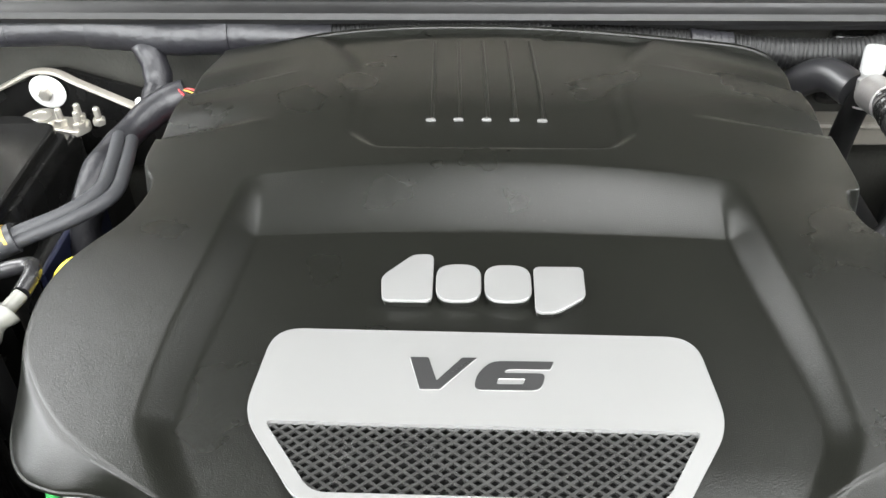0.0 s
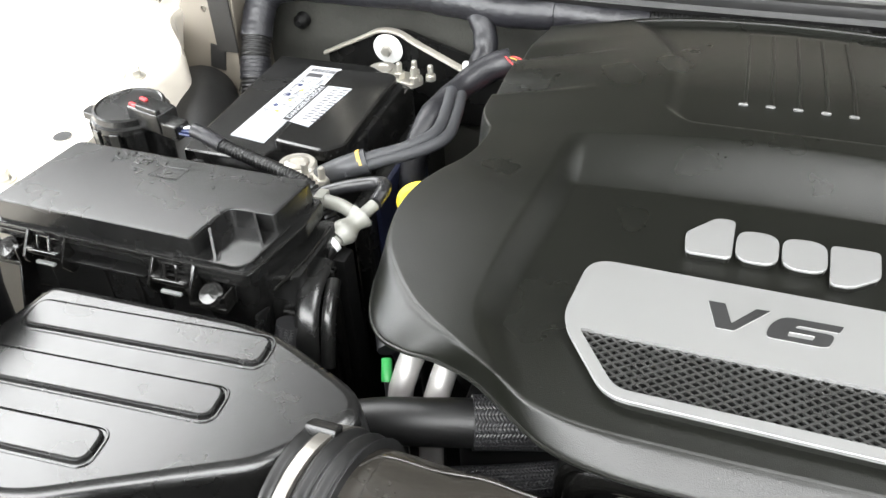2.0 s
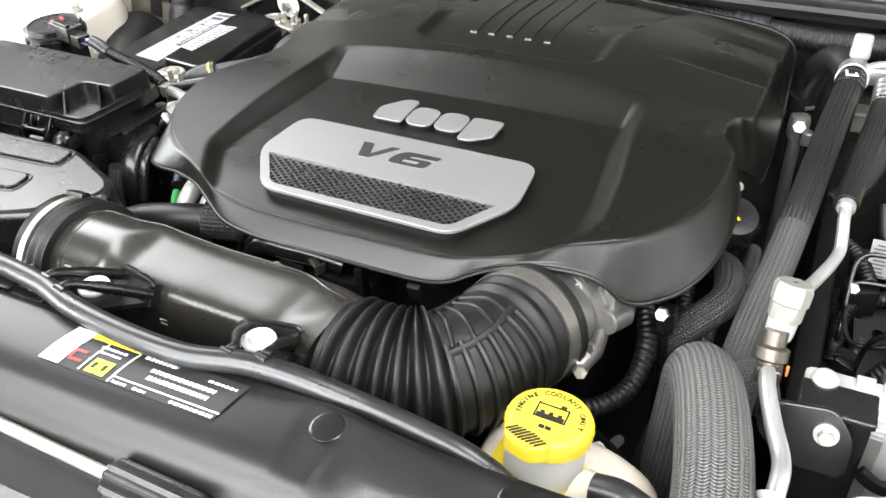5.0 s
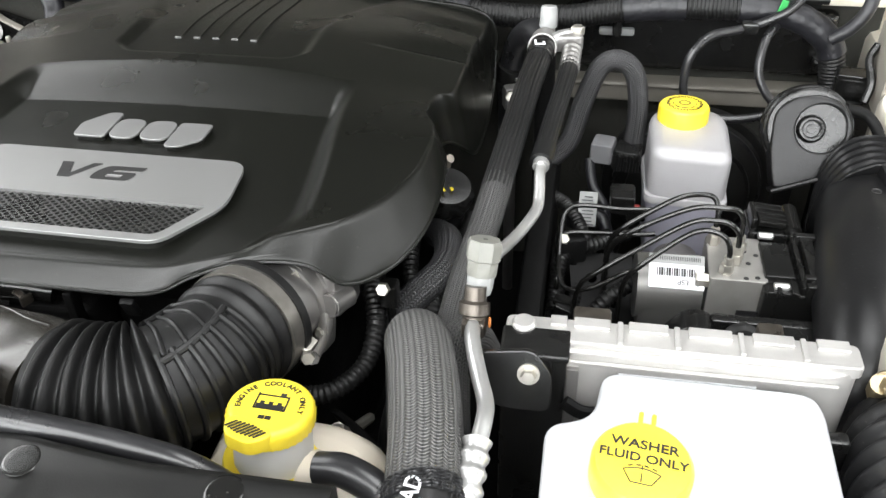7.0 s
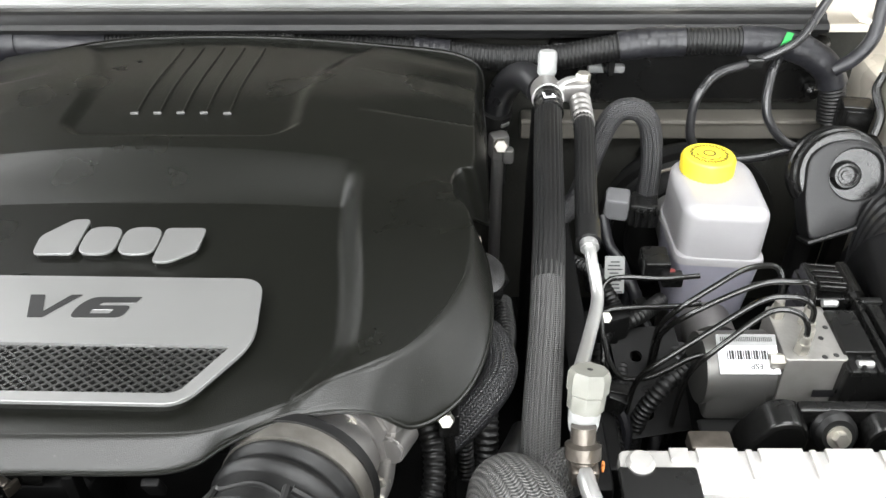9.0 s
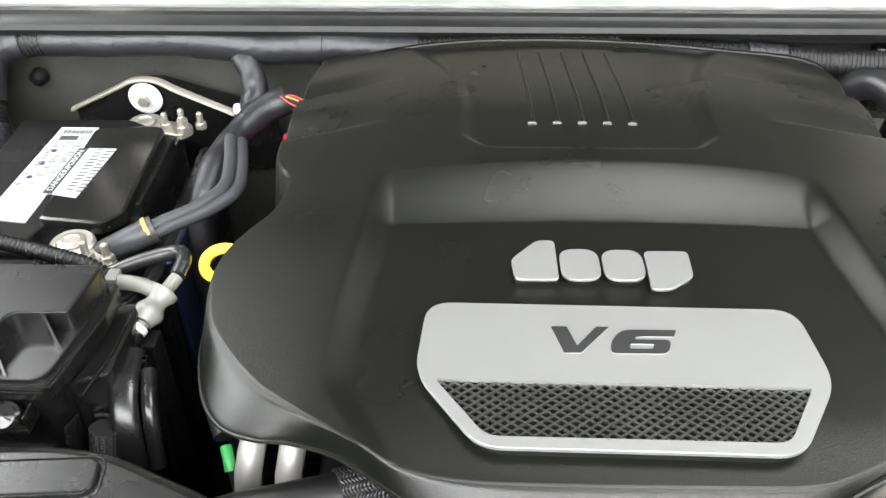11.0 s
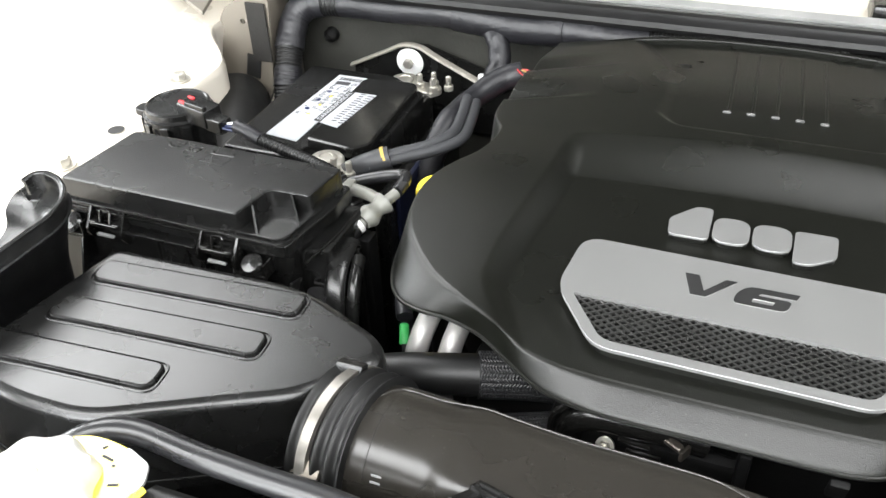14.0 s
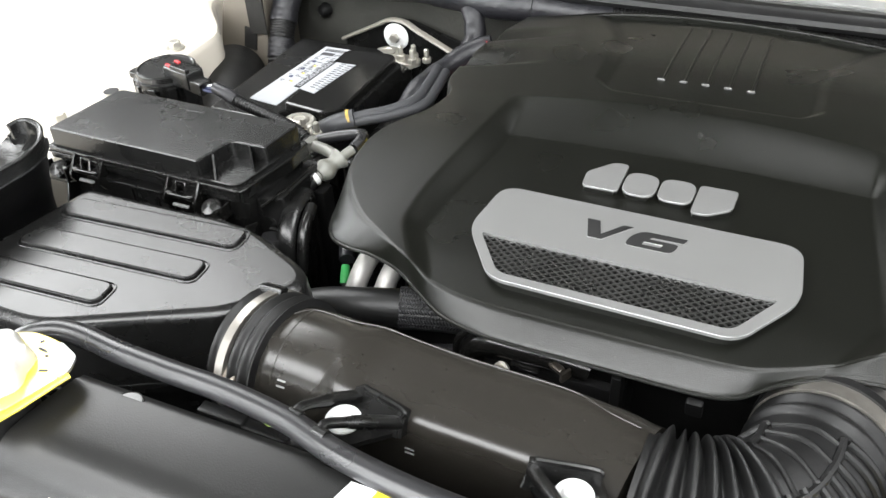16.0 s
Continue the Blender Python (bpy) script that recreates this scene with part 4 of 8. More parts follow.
def latch(lx, w, y0):
    """A looped catch: two slanting cheeks, a bar across with a small loop, and a pale slot below."""
    la = part("latch", joined(span(lx - w / 2 + 0.004, lx + w / 2 - 0.004, y0 - 0.0135, y0 - 0.0095, 1.0695, 1.0735, 0.0012), span(lx - w / 2 + 0.002, lx - w / 2 + 0.010, y0 - 0.0125, y0 - 0.001, 1.0685, 1.0745, 0.0012),
                             span(lx + w / 2 - 0.010, lx + w / 2 - 0.002, y0 - 0.0125, y0 - 0.001, 1.0685, 1.0745, 0.0012)), M_GLOSS, fu)
    for x in (lx - w / 2, lx + w / 2):
        part("latch_cheek", moved(prism([(0.0, 1.0845), (0.0, 1.050), (-0.009, 1.052), (-0.0155, 1.062), (-0.0155, 1.068), (-0.003, 1.0845)], -0.0012, 0.0012, 0.0004), pose(x, y0 + 0.001, 0, 0, 0, 90) @ pose(0, 0, 0, 90)), M_GLOSS, la)
    part("latch_loop", sweep([(lx - w / 7, y0 - 0.010, 1.072), (lx - w / 7, y0 - 0.006, 1.0825), (lx - w / 7 + 0.002, y0 - 0.005, 1.084), (lx + w / 7 - 0.002, y0 - 0.005, 1.084), (lx + w / 7, y0 - 0.006, 1.0825), (lx + w / 7, y0 - 0.010, 1.072)], 0.0013, 36, 8), M_GLOSS, la)
    part("latch_well", span(lx - w / 2, lx + w / 2, y0 - 0.003, y0 + 0.001, 1.050, 1.070, 0.0008), M_GLOSS, la)
    part("latch_slot", span(lx - w / 4, lx + w / 4, y0 - 0.0145, y0 - 0.011, 1.0605, 1.063, 0.0008), M_GREYPLASTIC, la, "pale slot")


latch(-0.5275, 0.037, 0.2815)
latch(-0.4060, 0.037, 0.2785)
for lx, ly in ((-0.570, 0.2825), (-0.373, 0.2785)):
    part("corner_lug", joined(span(lx - 0.0165, lx + 0.0165, ly - 0.016, ly - 0.0135, 1.0565, 1.0585, 0.0006), span(lx - 0.0165, lx + 0.0165, ly - 0.016, ly + 0.002, 1.054, 1.0565, 0.0008), span(lx - 0.0165, lx - 0.0145, ly - 0.015, ly, 1.056, 1.070, 0.0006),
                             span(lx + 0.0145, lx + 0.0165, ly - 0.015, ly, 1.056, 1.070, 0.0006)), M_GLOSS, fu)
    part("lug_plug", lathe([(0.0105, 0), (0.0105, 0.006), (0.008, 0.0085), (0.0, 0.0095)], (lx, ly - 0.006, 1.060), (35, 0, 0), 22), M_GLOSS, fu)
for lx in (-0.478, -0.446):
    part("front_web", span(lx - 0.0012, lx + 0.0012, 0.276, 0.288, 1.02, 1.058, 0.0006), M_GLOSS, fu)
for lx in (-0.566, -0.34):
    part("side_web", box((0.003, 0.02, 0.05), (lx, 0.276, 1.02), 0.001, rx=-20), M_PLASTIC, fu)
part("back_step", prism(rounded([(-0.345, 0.30), (-0.318, 0.31), (-0.316, 0.385), (-0.335, 0.385)], 0.005, 3), 0.95, 1.062, 0.003), M_PLASTIC, fu)
MARK = [(-0.470, 0.3485), (-0.4435, 0.348), (-0.4405, 0.3645), (-0.4655, 0.3635)]
for a, b in ((0, 1), (2, 3)):
    part("embossed_frame", sweep([(*MARK[a], 1.1063), (*MARK[b], 1.1063)], 0.0007, 3, 6), M_GLOSS, lid)
for a, b in ((1, 2), (3, 0)):
    part("embossed_frame", sweep([(*MARK[a], 1.1061), (*MARK[b], 1.1061)], 0.0004, 3, 6), M_PLASTIC, lid)
for px, py, pw, pr in ((-0.487, 0.366, 0.0016, 0), (-0.479, 0.3665, 0.0016, 0), (-0.483, 0.3665, 0.006, 90), (-0.483, 0.363, 0.005, 80), (-0.490, 0.3625, 0.004, 60), (-0.4655, 0.3685, 0.002, 0), (-0.4435, 0.3685, 0.002, 0), (-0.455, 0.356, 0.003, 90),
                       (-0.505, 0.368, 0.004, 40), (-0.511, 0.3655, 0.005, 70), (-0.516, 0.3695, 0.004, 20), (-0.508, 0.3735, 0.005, 60), (-0.501, 0.3735, 0.003, 0), (-0.515, 0.361, 0.003, 30), (-0.486, 0.353, 0.0016, 0), (-0.407, 0.347, 0.003, 30)):
    part("embossed_mark", box((0.0012 + pw * 0.4, pw + 0.002, 0.0009), (px, py, 1.1063), 0.0003, rz=pr), M_GLOSS, lid)

# round siren with a plug and its corrugated lead
si = thing("siren", (-0.605, 0.47, 0.95), "round black plastic siren unit with a plugged-in lead", "siren")
part("drum", lathe([(0.03, -0.16), (0.034, -0.03), (0.036, -0.012), (0.0395, -0.011), (0.0395, -0.005), (0.0365, -0.003), (0.036, 0.003), (0.0335, 0.0045), (0.032, 0.003), (0.0, 0.0035)], (-0.594, 0.485, 1.078), segs=36), M_PLASTIC, si)
part("ear", joined(prism(rounded([(-0.652, 0.478), (-0.612, 0.47), (-0.612, 0.5), (-0.652, 0.494)], 0.005, 3), 1.062, 1.069, 0.001), *[box((0.004, 0.01, 0.05), (-0.594 + 0.04 * math.cos(a), 0.485 + 0.04 * math.sin(a), 1.045), 0.001, rz=math.degrees(a)) for a in (-2.6, -2.0, -1.4, -0.8)]), M_PLASTIC, si)
plug = part("plug", joined(box((0.045, 0.026, 0.022), (-0.556, 0.472, 1.082), 0.003, rz=-14), box((0.026, 0.018, 0.016), (-0.528, 0.463, 1.077), 0.002, rz=-14), box((0.03, 0.006, 0.006), (-0.552, 0.462, 1.094), 0.001, rz=-14)), M_PLASTIC, si)
part("plug_lock", box((0.010, 0.004, 0.003), (-0.569, 0.480, 1.0935), 0.001, rz=-20), M_RED, plug, "red locking clip")
part("plug_lock", box((0.010, 0.004, 0.003), (-0.573, 0.468, 1.0935), 0.001, rz=-20), M_RED, plug, "red locking clip")
for k in range(3):
    part("wire", sweep([(-0.52, 0.463 - 0.004 * k, 1.077), (-0.506, 0.461 - 0.002 * k, 1.081 - 0.003 * k), (-0.492, 0.458, 1.078)], 0.0016, 10, 6), M_BLUE if k else M_LABEL, si, "thin blue wire")
part("lead", sweep([(-0.497, 0.459, 1.078), (-0.47, 0.452, 1.073), (-0.43, 0.442, 1.070), (-0.395, 0.430, 1.070), (-0.362, 0.421, 1.064), (-0.340, 0.412, 1.04), (-0.335, 0.405, 0.99)], ribbed(0.0055, 0.0014, 0.004), 260, 12), M_RUBBER, si, "thin corrugated black lead")
part("lead_tape", sweep([(-0.503, 0.461, 1.079), (-0.485, 0.456, 1.077), (-0.468, 0.4515, 1.073)], 0.0074, 12, 12), M_TAPE, si)

# ---- air filter box ----
AB = [(-0.463, 0.217), (-0.288, 0.221), (-0.205, 0.184), (-0.198, 0.160), (-0.240, 0.114), (-0.364, 0.051), (-0.43, 0.050), (-0.487, 0.066), (-0.482, 0.12)]
ab = thing("air_filter_box", (-0.36, 0.13, 0.64), "black plastic air filter box with three raised bars", "air filter box")
lid = part("lid", prism(rounded(AB, [0.012, 0.03, 0.02, 0.012, 0.012, 0.02, 0.03, 0.03, 0.03], 5), 1.035, 1.101, 0.008, 3, -0.042), M_PLASTIC, ab)
part("base", prism(rounded(AB, 0.012, 4), 0.8, 1.034, 0.001, 1, 0.02), M_PLASTIC, ab)
part("rim", prism(rounded([(x * 1.0 + (x + 0.37) * 0.05, y + (y - 0.13) * 0.06) for x, y in AB], 0.012, 4), 1.026, 1.036, 0.002), M_PLASTIC, ab)
part("stand", span(-0.5, -0.26, 0.07, 0.2, 0.64, 0.81, 0.01), M_DARK, ab)
for x0, x1, yc in ((-0.455, -0.277, 0.190), (-0.458, -0.284, 0.143), (-0.485, -0.336, 0.094)):
    bar = prism(rounded([(x0, -0.0125), (x1, -0.0125), (x1, 0.0125), (x0, 0.0125)], 0.009, 5), 1.0995, 1.1042, 0.0016)
    bead = rounded([(x0 - 0.002, -0.0145), (x1 + 0.002, -0.0145), (x1 + 0.002, 0.0145), (x0 - 0.002, 0.0145)], 0.010, 5)
    bar = joined(bar, sweep([(*p, 1.1012) for p in dense(bead, 0.004) + bead[:1]], 0.0009, 220, 6))
    part("raised_bar", moved(bar, Matrix.Translation((0, yc, 0)) @ Matrix.Translation(((x0 + x1) / 2, 0, 0)) @ pose(0, 0, 0, 0, 0, 3.5) @ Matrix.Translation((-(x0 + x1) / 2, 0, 0))), M_PLASTIC, lid)
for k in range(3):
    part("side_fin", span(-0.50 + 0.03 * k, -0.497 + 0.03 * k, 0.025, 0.045, 1.0, 1.05, 0.001), M_PLASTIC, ab)

# air tube, bellows and throttle body
AX = [(-0.225, 0.124, 1.058), (-0.19, 0.120, 1.060), (-0.150, 0.117, 1.061), (-0.11, 0.113, 1.060), (-0.06, 0.109, 1.058), (-0.01, 0.108, 1.057), (0.04, 0.105, 1.058), (0.082, 0.097, 1.060)]
tube = thing("intake_tube", (-0.07, 0.11, 1.01), "smooth glossy brown-black air intake tube with moulded seams", "intake tube")


def tube_skin(a, u):
    """Round at the collar, then a lower soft box, round again at the bellows."""
    k = smooth01((u - 0.29) / 0.11) * (1 - 0.75 * smooth01((u - 0.86) / 0.12))
    ry, rz, p = 0.0475 - 0.0080 * k, 0.0475 - 0.0045 * k - 0.003 * smooth01((u - 0.8) / 0.2), 2 + 2.6 * k
    return (abs(math.cos(a) / ry) ** p + abs(math.sin(a) / rz) ** p) ** (-1 / p)


tp, _ = curve_points(AX, 100)


def on_tube(u, deg, lift=0.0004):
    i = min(int(u * 100), 99)
    d = (tp[i + 1] - tp[max(i - 1, 0)]).normalized()
    side = d.cross(Vector((0, 0, 1))).normalized()
    a = radians(deg)
    r = tube_skin(a, u) + lift
    return tp[i] + side * (r * math.cos(a)) + side.cross(d) * (r * math.sin(a))


part("tube_body", sweep(AX, 1.0, 110, 56, 1.0, tube_skin), M_TUBE, tube, smooth=60)
part("seam", sweep([on_tube(u, d) for u, d in ((0.14, 100), (0.17, 118), (0.26, 121), (0.34, 126), (0.42, 128), (0.55, 130), (0.7, 130), (0.82, 127), (0.9, 118), (0.97, 116))], 0.0007, 70, 6), M_TUBE, tube)
for u in (0.17,):
    part("mould_line", sweep([on_tube(u, d, 0.0) for d in range(30, 121, 10)], 0.0006, 24, 6), M_TUBE, tube)
part("collar", sweep([(-0.222, 0.124, 1.058), (-0.182, 0.1185, 1.0605)], lambda u, L: 0.0505 + 0.0035 * (0.5 + 0.5 * math.cos(u * 25)), 40, 40), M_RUBBER, tube, "ribbed rubber collar")
part("hose_band", sweep([(-0.212, 0.1225, 1.0584), (-0.2045, 0.1212, 1.059)], 0.0546, 3, 44), M_CLAMP, tube, "bright metal hose clamp")
part("band_screw", joined(box((0.013, 0.014, 0.009), (-0.211, 0.079, 1.080), 0.002, rx=35), hexhead(0.0045, 0.008, (-0.211, 0.072, 1.073), (55, 0, 0)), sweep([(-0.216, 0.078, 1.078), (-0.228, 0.076, 1.074), (-0.232, 0.074, 1.068)], 0.0012, 8, 6)), M_DULL, tube, "dull worm screw")
part("band_catch", box((0.02, 0.012, 0.008), (-0.213, 0.146, 1.106), 0.002, rx=-30), M_PLASTIC, tube)
for u, deg in ((0.205, 34), (0.53, 20)):
    part("mould_mark", joined(*[box((0.007, 0.0014, 0.001), tuple(on_tube(u, deg + dd, 0.0)), 0.0004, rx=90 - deg) for dd in (-2.6, 2.6)]), M_GREYPLASTIC, tube)


def mount_tab(pl, pr, la, ra, pin):
    """A ridged foot on the tube, two arms that hook over the hose and a white push pin on the web between them."""
    pl, pr, la, ra = Vector(pl), Vector(pr), Vector(la), Vector(ra)
    d = (pr - pl).normalized()
    down = Vector((d.y * 0.55, -d.x * 0.55, -0.84))
    foot = [pl, pr, pr + down * 0.017 + d * 0.002, pl + down * 0.017 - d * 0.002]
    tab = part("mount_tab", joined(sweep([pl + d * 0.004 - down * 0.001, pr - d * 0.002 - down * 0.001, pr + down * 0.004, foot[2]], 0.0022, 40, 8), sweep([pl + down * 0.005, pr + down * 0.005 - d * 0.004, pr + down * 0.009 - d * 0.004, foot[2] - d * 0.004], 0.0018, 40, 8), sweep([pl + d * 0.004 - down * 0.001, foot[3]], 0.0022, 8, 8)), M_PLASTIC, tube)
    bm = bmesh.new()
    n = down.cross(d).normalized() * 0.003
    top = [bm.verts.new(p + n) for p in foot] + [bm.verts.new(p - n * 3) for p in foot]
    for f in ((0, 1, 2, 3), (7, 6, 5, 4), (0, 4, 5, 1), (1, 5, 6, 2), (2, 6, 7, 3), (3, 7, 4, 0)):
        bm.faces.new([top[k] for k in f])
    part("foot", bm, M_PLASTIC, tab)
    web = bmesh.new()
    low = [pl + down * 0.014, pr + down * 0.014, ra + Vector((0, 0.010, -0.026)), la + Vector((0, 0.010, -0.026))]
    vs = [web.verts.new(p) for p in low] + [web.verts.new(p - Vector((0, 0, 0.004))) for p in low]
    for f in ((3, 2, 1, 0), (4, 5, 6, 7), (0, 1, 5, 4), (1, 2, 6, 5), (2, 3, 7, 6), (3, 0, 4, 7)):
        web.faces.new([vs[k] for k in f])
    part("web", web, M_PLASTIC, tab)
    for a, e in ((pl + d * 0.003 + down * 0.006, la), (pr - d * 0.001 + down * 0.008, ra)):
        m = a.lerp(e, 0.5) + Vector((0, 0, 0.004))
        arm = part("arm", sweep([a, m, e + Vector((0, 0.004, 0.002)), e + Vector((-0.001, -0.004, 0.0035))], lambda u, L: 0.0046 - 0.0012 * smooth01((u - 0.5) * 4), 30, 12), M_PLASTIC, tab)
        part("hook", sweep([e + Vector((-0.004, -0.004, 0.003)), e + Vector((0.005, -0.006, 0.003))], 0.0042, 6, 12), M_PLASTIC, arm)
    part("push_pin", lathe([(0.0, 0.0062), (0.0045, 0.0062), (0.0055, 0.0072), (0.0064, 0.0064), (0.0075, 0.0035), (0.0112, 0.003), (0.0116, 0.0018), (0.0112, 0.0005), (0.006, -0.004)], pin, (0, 0, 20), 24), M_WHITE, tab, "white push pin")


mount_tab((-0.104, 0.082, 1.1065), (-0.067, 0.073, 1.1055), (-0.112, 0.028, 1.1325), (-0.090, 0.020, 1.1345), (-0.0925, 0.0430, 1.1175))
mount_tab((0.020, 0.066, 1.1060), (0.061, 0.075, 1.1030), (0.057, 0.013, 1.1350), (0.080, 0.018, 1.1345), (0.055, 0.0410, 1.1185))

BX = [(0.078, 0.095, 1.062), (0.105, 0.0945, 1.0605), (0.134, 0.101, 1.0585), (0.156, 0.116, 1.058), (0.171, 0.139, 1.0570), (0.180, 0.168, 1.0545), (0.1872, 0.1977, 1.0496)]
bel = thing("bellows_hose", (0.14, 0.12, 1.0), "black corrugated rubber intake bellows with a ribbed elbow", "intake hose")


def bellow_r(u, L):
    r = 0.0455
    if 0.03 < u < 0.45:
        r += 0.0085 * (math.cos(2 * math.pi * (u - 0.03) / 0.42 * 7 + math.pi) * 0.5 + 0.5) ** 0.9 - 0.001
    if 0.78 < u < 0.93:
        r += 0.0035 * (math.cos(2 * math.pi * (u - 0.78) / 0.15 * 2 + math.pi) * 0.5 + 0.5)
    return r


part("bellows", sweep(BX, bellow_r, 190, 44), M_RUBBER, bel, smooth=70)
bp, _ = curve_points(BX, 100)


def on_hose(u, a, r=0.0462):
    """A place on the elbow's skin; a turns from its outer side over the top."""
    i = int(u * 100)
    d = (bp[min(i + 1, 100)] - bp[max(i - 1, 0)]).normalized()
    side = Vector((0, 0, 1)).cross(d).normalized()
    return bp[i] + (side * -math.cos(radians(a)) + Vector((0, 0, 1)) * math.sin(radians(a))) * r


for d, us in ((62, (0.46, 0.54, 0.62, 0.70, 0.77)), (122, (0.49, 0.55, 0.61, 0.67, 0.73))):
    part("elbow_rib", sweep([on_hose(u, d + 3 * k) for k, u in enumerate(us)], 0.0029, 40, 8), M_RUBBER, bel)
for u in (0.46, 0.512, 0.564, 0.616, 0.668, 0.72, 0.77):
    part("elbow_hoop", sweep([on_hose(u, d) for d in range(-50, 71, 15)], 0.0029, 40, 8), M_RUBBER, bel)
for u in (0.50, 0.585, 0.67, 0.75):
    part("elbow_web", sweep([on_hose(u - 0.015, 66), on_hose(u, 95), on_hose(0.61 + (u - 0.61) * 0.8, 126)], 0.0022, 20, 8), M_RUBBER, bel)
part("elbow_rim", sweep([on_hose(u, 150 - 20 * abs(u - 0.61) / 0.13) for u in (0.48, 0.54, 0.61, 0.68, 0.74)], 0.0024, 30, 8), M_RUBBER, bel)
part("end_band", sweep([bp[91], bp[99]], 0.0500, 3, 44), M_CLAMP, bel, "worn metal hose clamp")
part("band_edge", sweep([bp[99], (0.1885, 0.2035, 1.0486)], 0.0518, 3, 44), M_RUBBER, bel)
part("band_screw", joined(box((0.010, 0.016, 0.012), (0.2335, 0.190, 1.034), 0.002, rz=-14, ry=25), hexhead(0.0058, 0.008, (0.237, 0.181, 1.0335), (65, 0, 20))), M_ZINC, bel, "bright worm screw")
tb = thing("throttle_body", (0.215, 0.24, 1.0), "cast aluminium throttle body with bolts", "throttle body")
part("barrel", sweep([(0.188, 0.2035, 1.048), (0.193, 0.222, 1.046), (0.200, 0.25, 1.042), (0.21, 0.30, 1.03)], 0.0425, 10, 36), M_ALU, tb)
part("flange", moved(prism(rounded([(-0.046, -0.05), (0.040, -0.05), (0.046, -0.01), (0.040, 0.018), (0.026, 0.040), (-0.040, 0.040)], 0.012, 4), -0.007, 0.007, 0.002), pose(0.200, 0.238, 1.044, 90, 0, -16)), M_ALU, tb)
part("motor_boss", joined(sweep([(0.252, 0.246, 1.043), (0.2435, 0.2245, 1.0485)], 0.0105, 4, 20), box((0.018, 0.036, 0.046), (0.246, 0.250, 1.05), 0.006, rz=-20)), M_ALU, tb)
part("upper_boss", sweep([(0.222, 0.242, 1.072), (0.2175, 0.2275, 1.0755)], 0.0085, 4, 16), M_ALU, tb)
part("boss_ring", moved(lathe([(0.0055, 0.0), (0.0095, 0.0), (0.0095, 0.003), (0.0055, 0.003)], segs=20), along((0.2437, 0.2250, 1.0484), (0.2405, 0.2170, 1.0504))), M_ALU, tb)
part("boss_recess", moved(lathe([(0.0, 0.0), (0.0054, 0.0), (0.0054, 0.0012), (0.0, 0.0012)], segs=16), along((0.2436, 0.2247, 1.0485), (0.2405, 0.2170, 1.0504))), M_DULL, tb)
part("cast_rib", joined(sweep([(0.219, 0.232, 1.072), (0.232, 0.228, 1.058), (0.238, 0.228, 1.050)], 0.0042, 14, 8), sweep([(0.232, 0.236, 1.073), (0.240, 0.234, 1.060)], 0.003, 8, 8)), M_ALU, tb)
part("lower_lug", joined(sweep([(0.241, 0.226, 1.042), (0.238, 0.218, 1.022), (0.230, 0.208, 1.008)], 0.0065, 12, 12), hexhead(0.006, 0.007, (0.230, 0.206, 1.008), (70, 0, 30))), M_ALU, tb)
for p in ((0.2175, 0.2270, 1.0758), (0.238, 0.219, 1.026)):
    part("bolt", moved(joined(lathe([(0.0, 0), (0.0065, 0), (0.0065, 0.002), (0.0, 0.002)], segs=18), hexhead(0.0045, 0.007)), pose(*p, 75, 0, -25)), M_ZINC, tb)

# ---- front: radiator support, prop rod, hoses and caps ----
sup = thing("radiator_support", (0.02, -0.04, 0.25), "long black plastic radiator support cover across the front", "radiator support")


def support_profile(x):
    fold = [smooth01((x - (0.110 + (-0.025 - y) * 1.75)) / 0.010) for y in (-0.030, -0.044, -0.053, -0.059)]
    w = [0.013 * f for f in fold]
    b = 0.013 - 0.010 * smooth01((x - 0.10) / 0.12)
    return [(b, 0.9), (b, 1.118), (b - 0.003, 1.1235), (b - 0.009, 1.125), (-0.012, 1.1245), (-0.030 + w[0], 1.1225), (-0.044 + w[1], 1.1195), (-0.053 + w[2], 1.113), (-0.059 + w[3], 1.104), (-0.064, 1.094), (-0.070, 1.088),
            (-0.10, 1.084), (-0.118, 1.081), (-0.125, 1.07), (-0.13, 0.25)]


def support_mesh():
    bm = bmesh.new()
    rows = []
    for k in range(201):
        x = -0.268 + 0.585 * k / 200
        rows.append([bm.verts.new((x - (0.016 if k == 0 else 0) * (0.013 - y) / 0.06, y, z)) for y, z in support_profile(x)])
    for a, b in zip(rows, rows[1:]):
        for i in range(len(a) - 1):
            bm.faces.new((a[i], a[i + 1], b[i + 1], b[i]))
    bm.faces.new(rows[0]); bm.faces.new(rows[-1])
    return bm


part("cover_panel", support_mesh(), M_SUPPORT, sup, smooth=50)
for dx, dy in ((-0.223, -0.001), (0.139, -0.009), (0.260, -0.013), (-0.075, 0.0)):
    part("dimple", lathe([(0.0112, -0.0004), (0.0104, 0.0001), (0.0090, 0.0002), (0.004, 0.0002), (0.0, 0.0002)], (dx, dy, 1.1246), (1.9, 0, 0), 30), M_GLOSS, sup)
part("end_bracket", joined(span(-0.60, -0.285, -0.1, 0.02, 0.25, 1.06, 0.01), span(0.33, 0.72, -0.11, -0.02, 0.25, 1.0, 0.01)), M_DARK, sup)
part("grille_ledge", joined(span(-0.6, 0.7, -0.15, -0.128, 0.6, 1.078, 0.008), span(-0.1, 0.3, -0.128, -0.1, 1.078, 1.0885, 0.003)), M_PLASTIC, sup)
for k in range(3):
    part("rear_clip", box((0.034, 0.010, 0.008), (-0.165 + 0.03 * k, 0.0185, 1.118 - 0.003 * k), 0.002), M_PLASTIC, sup)
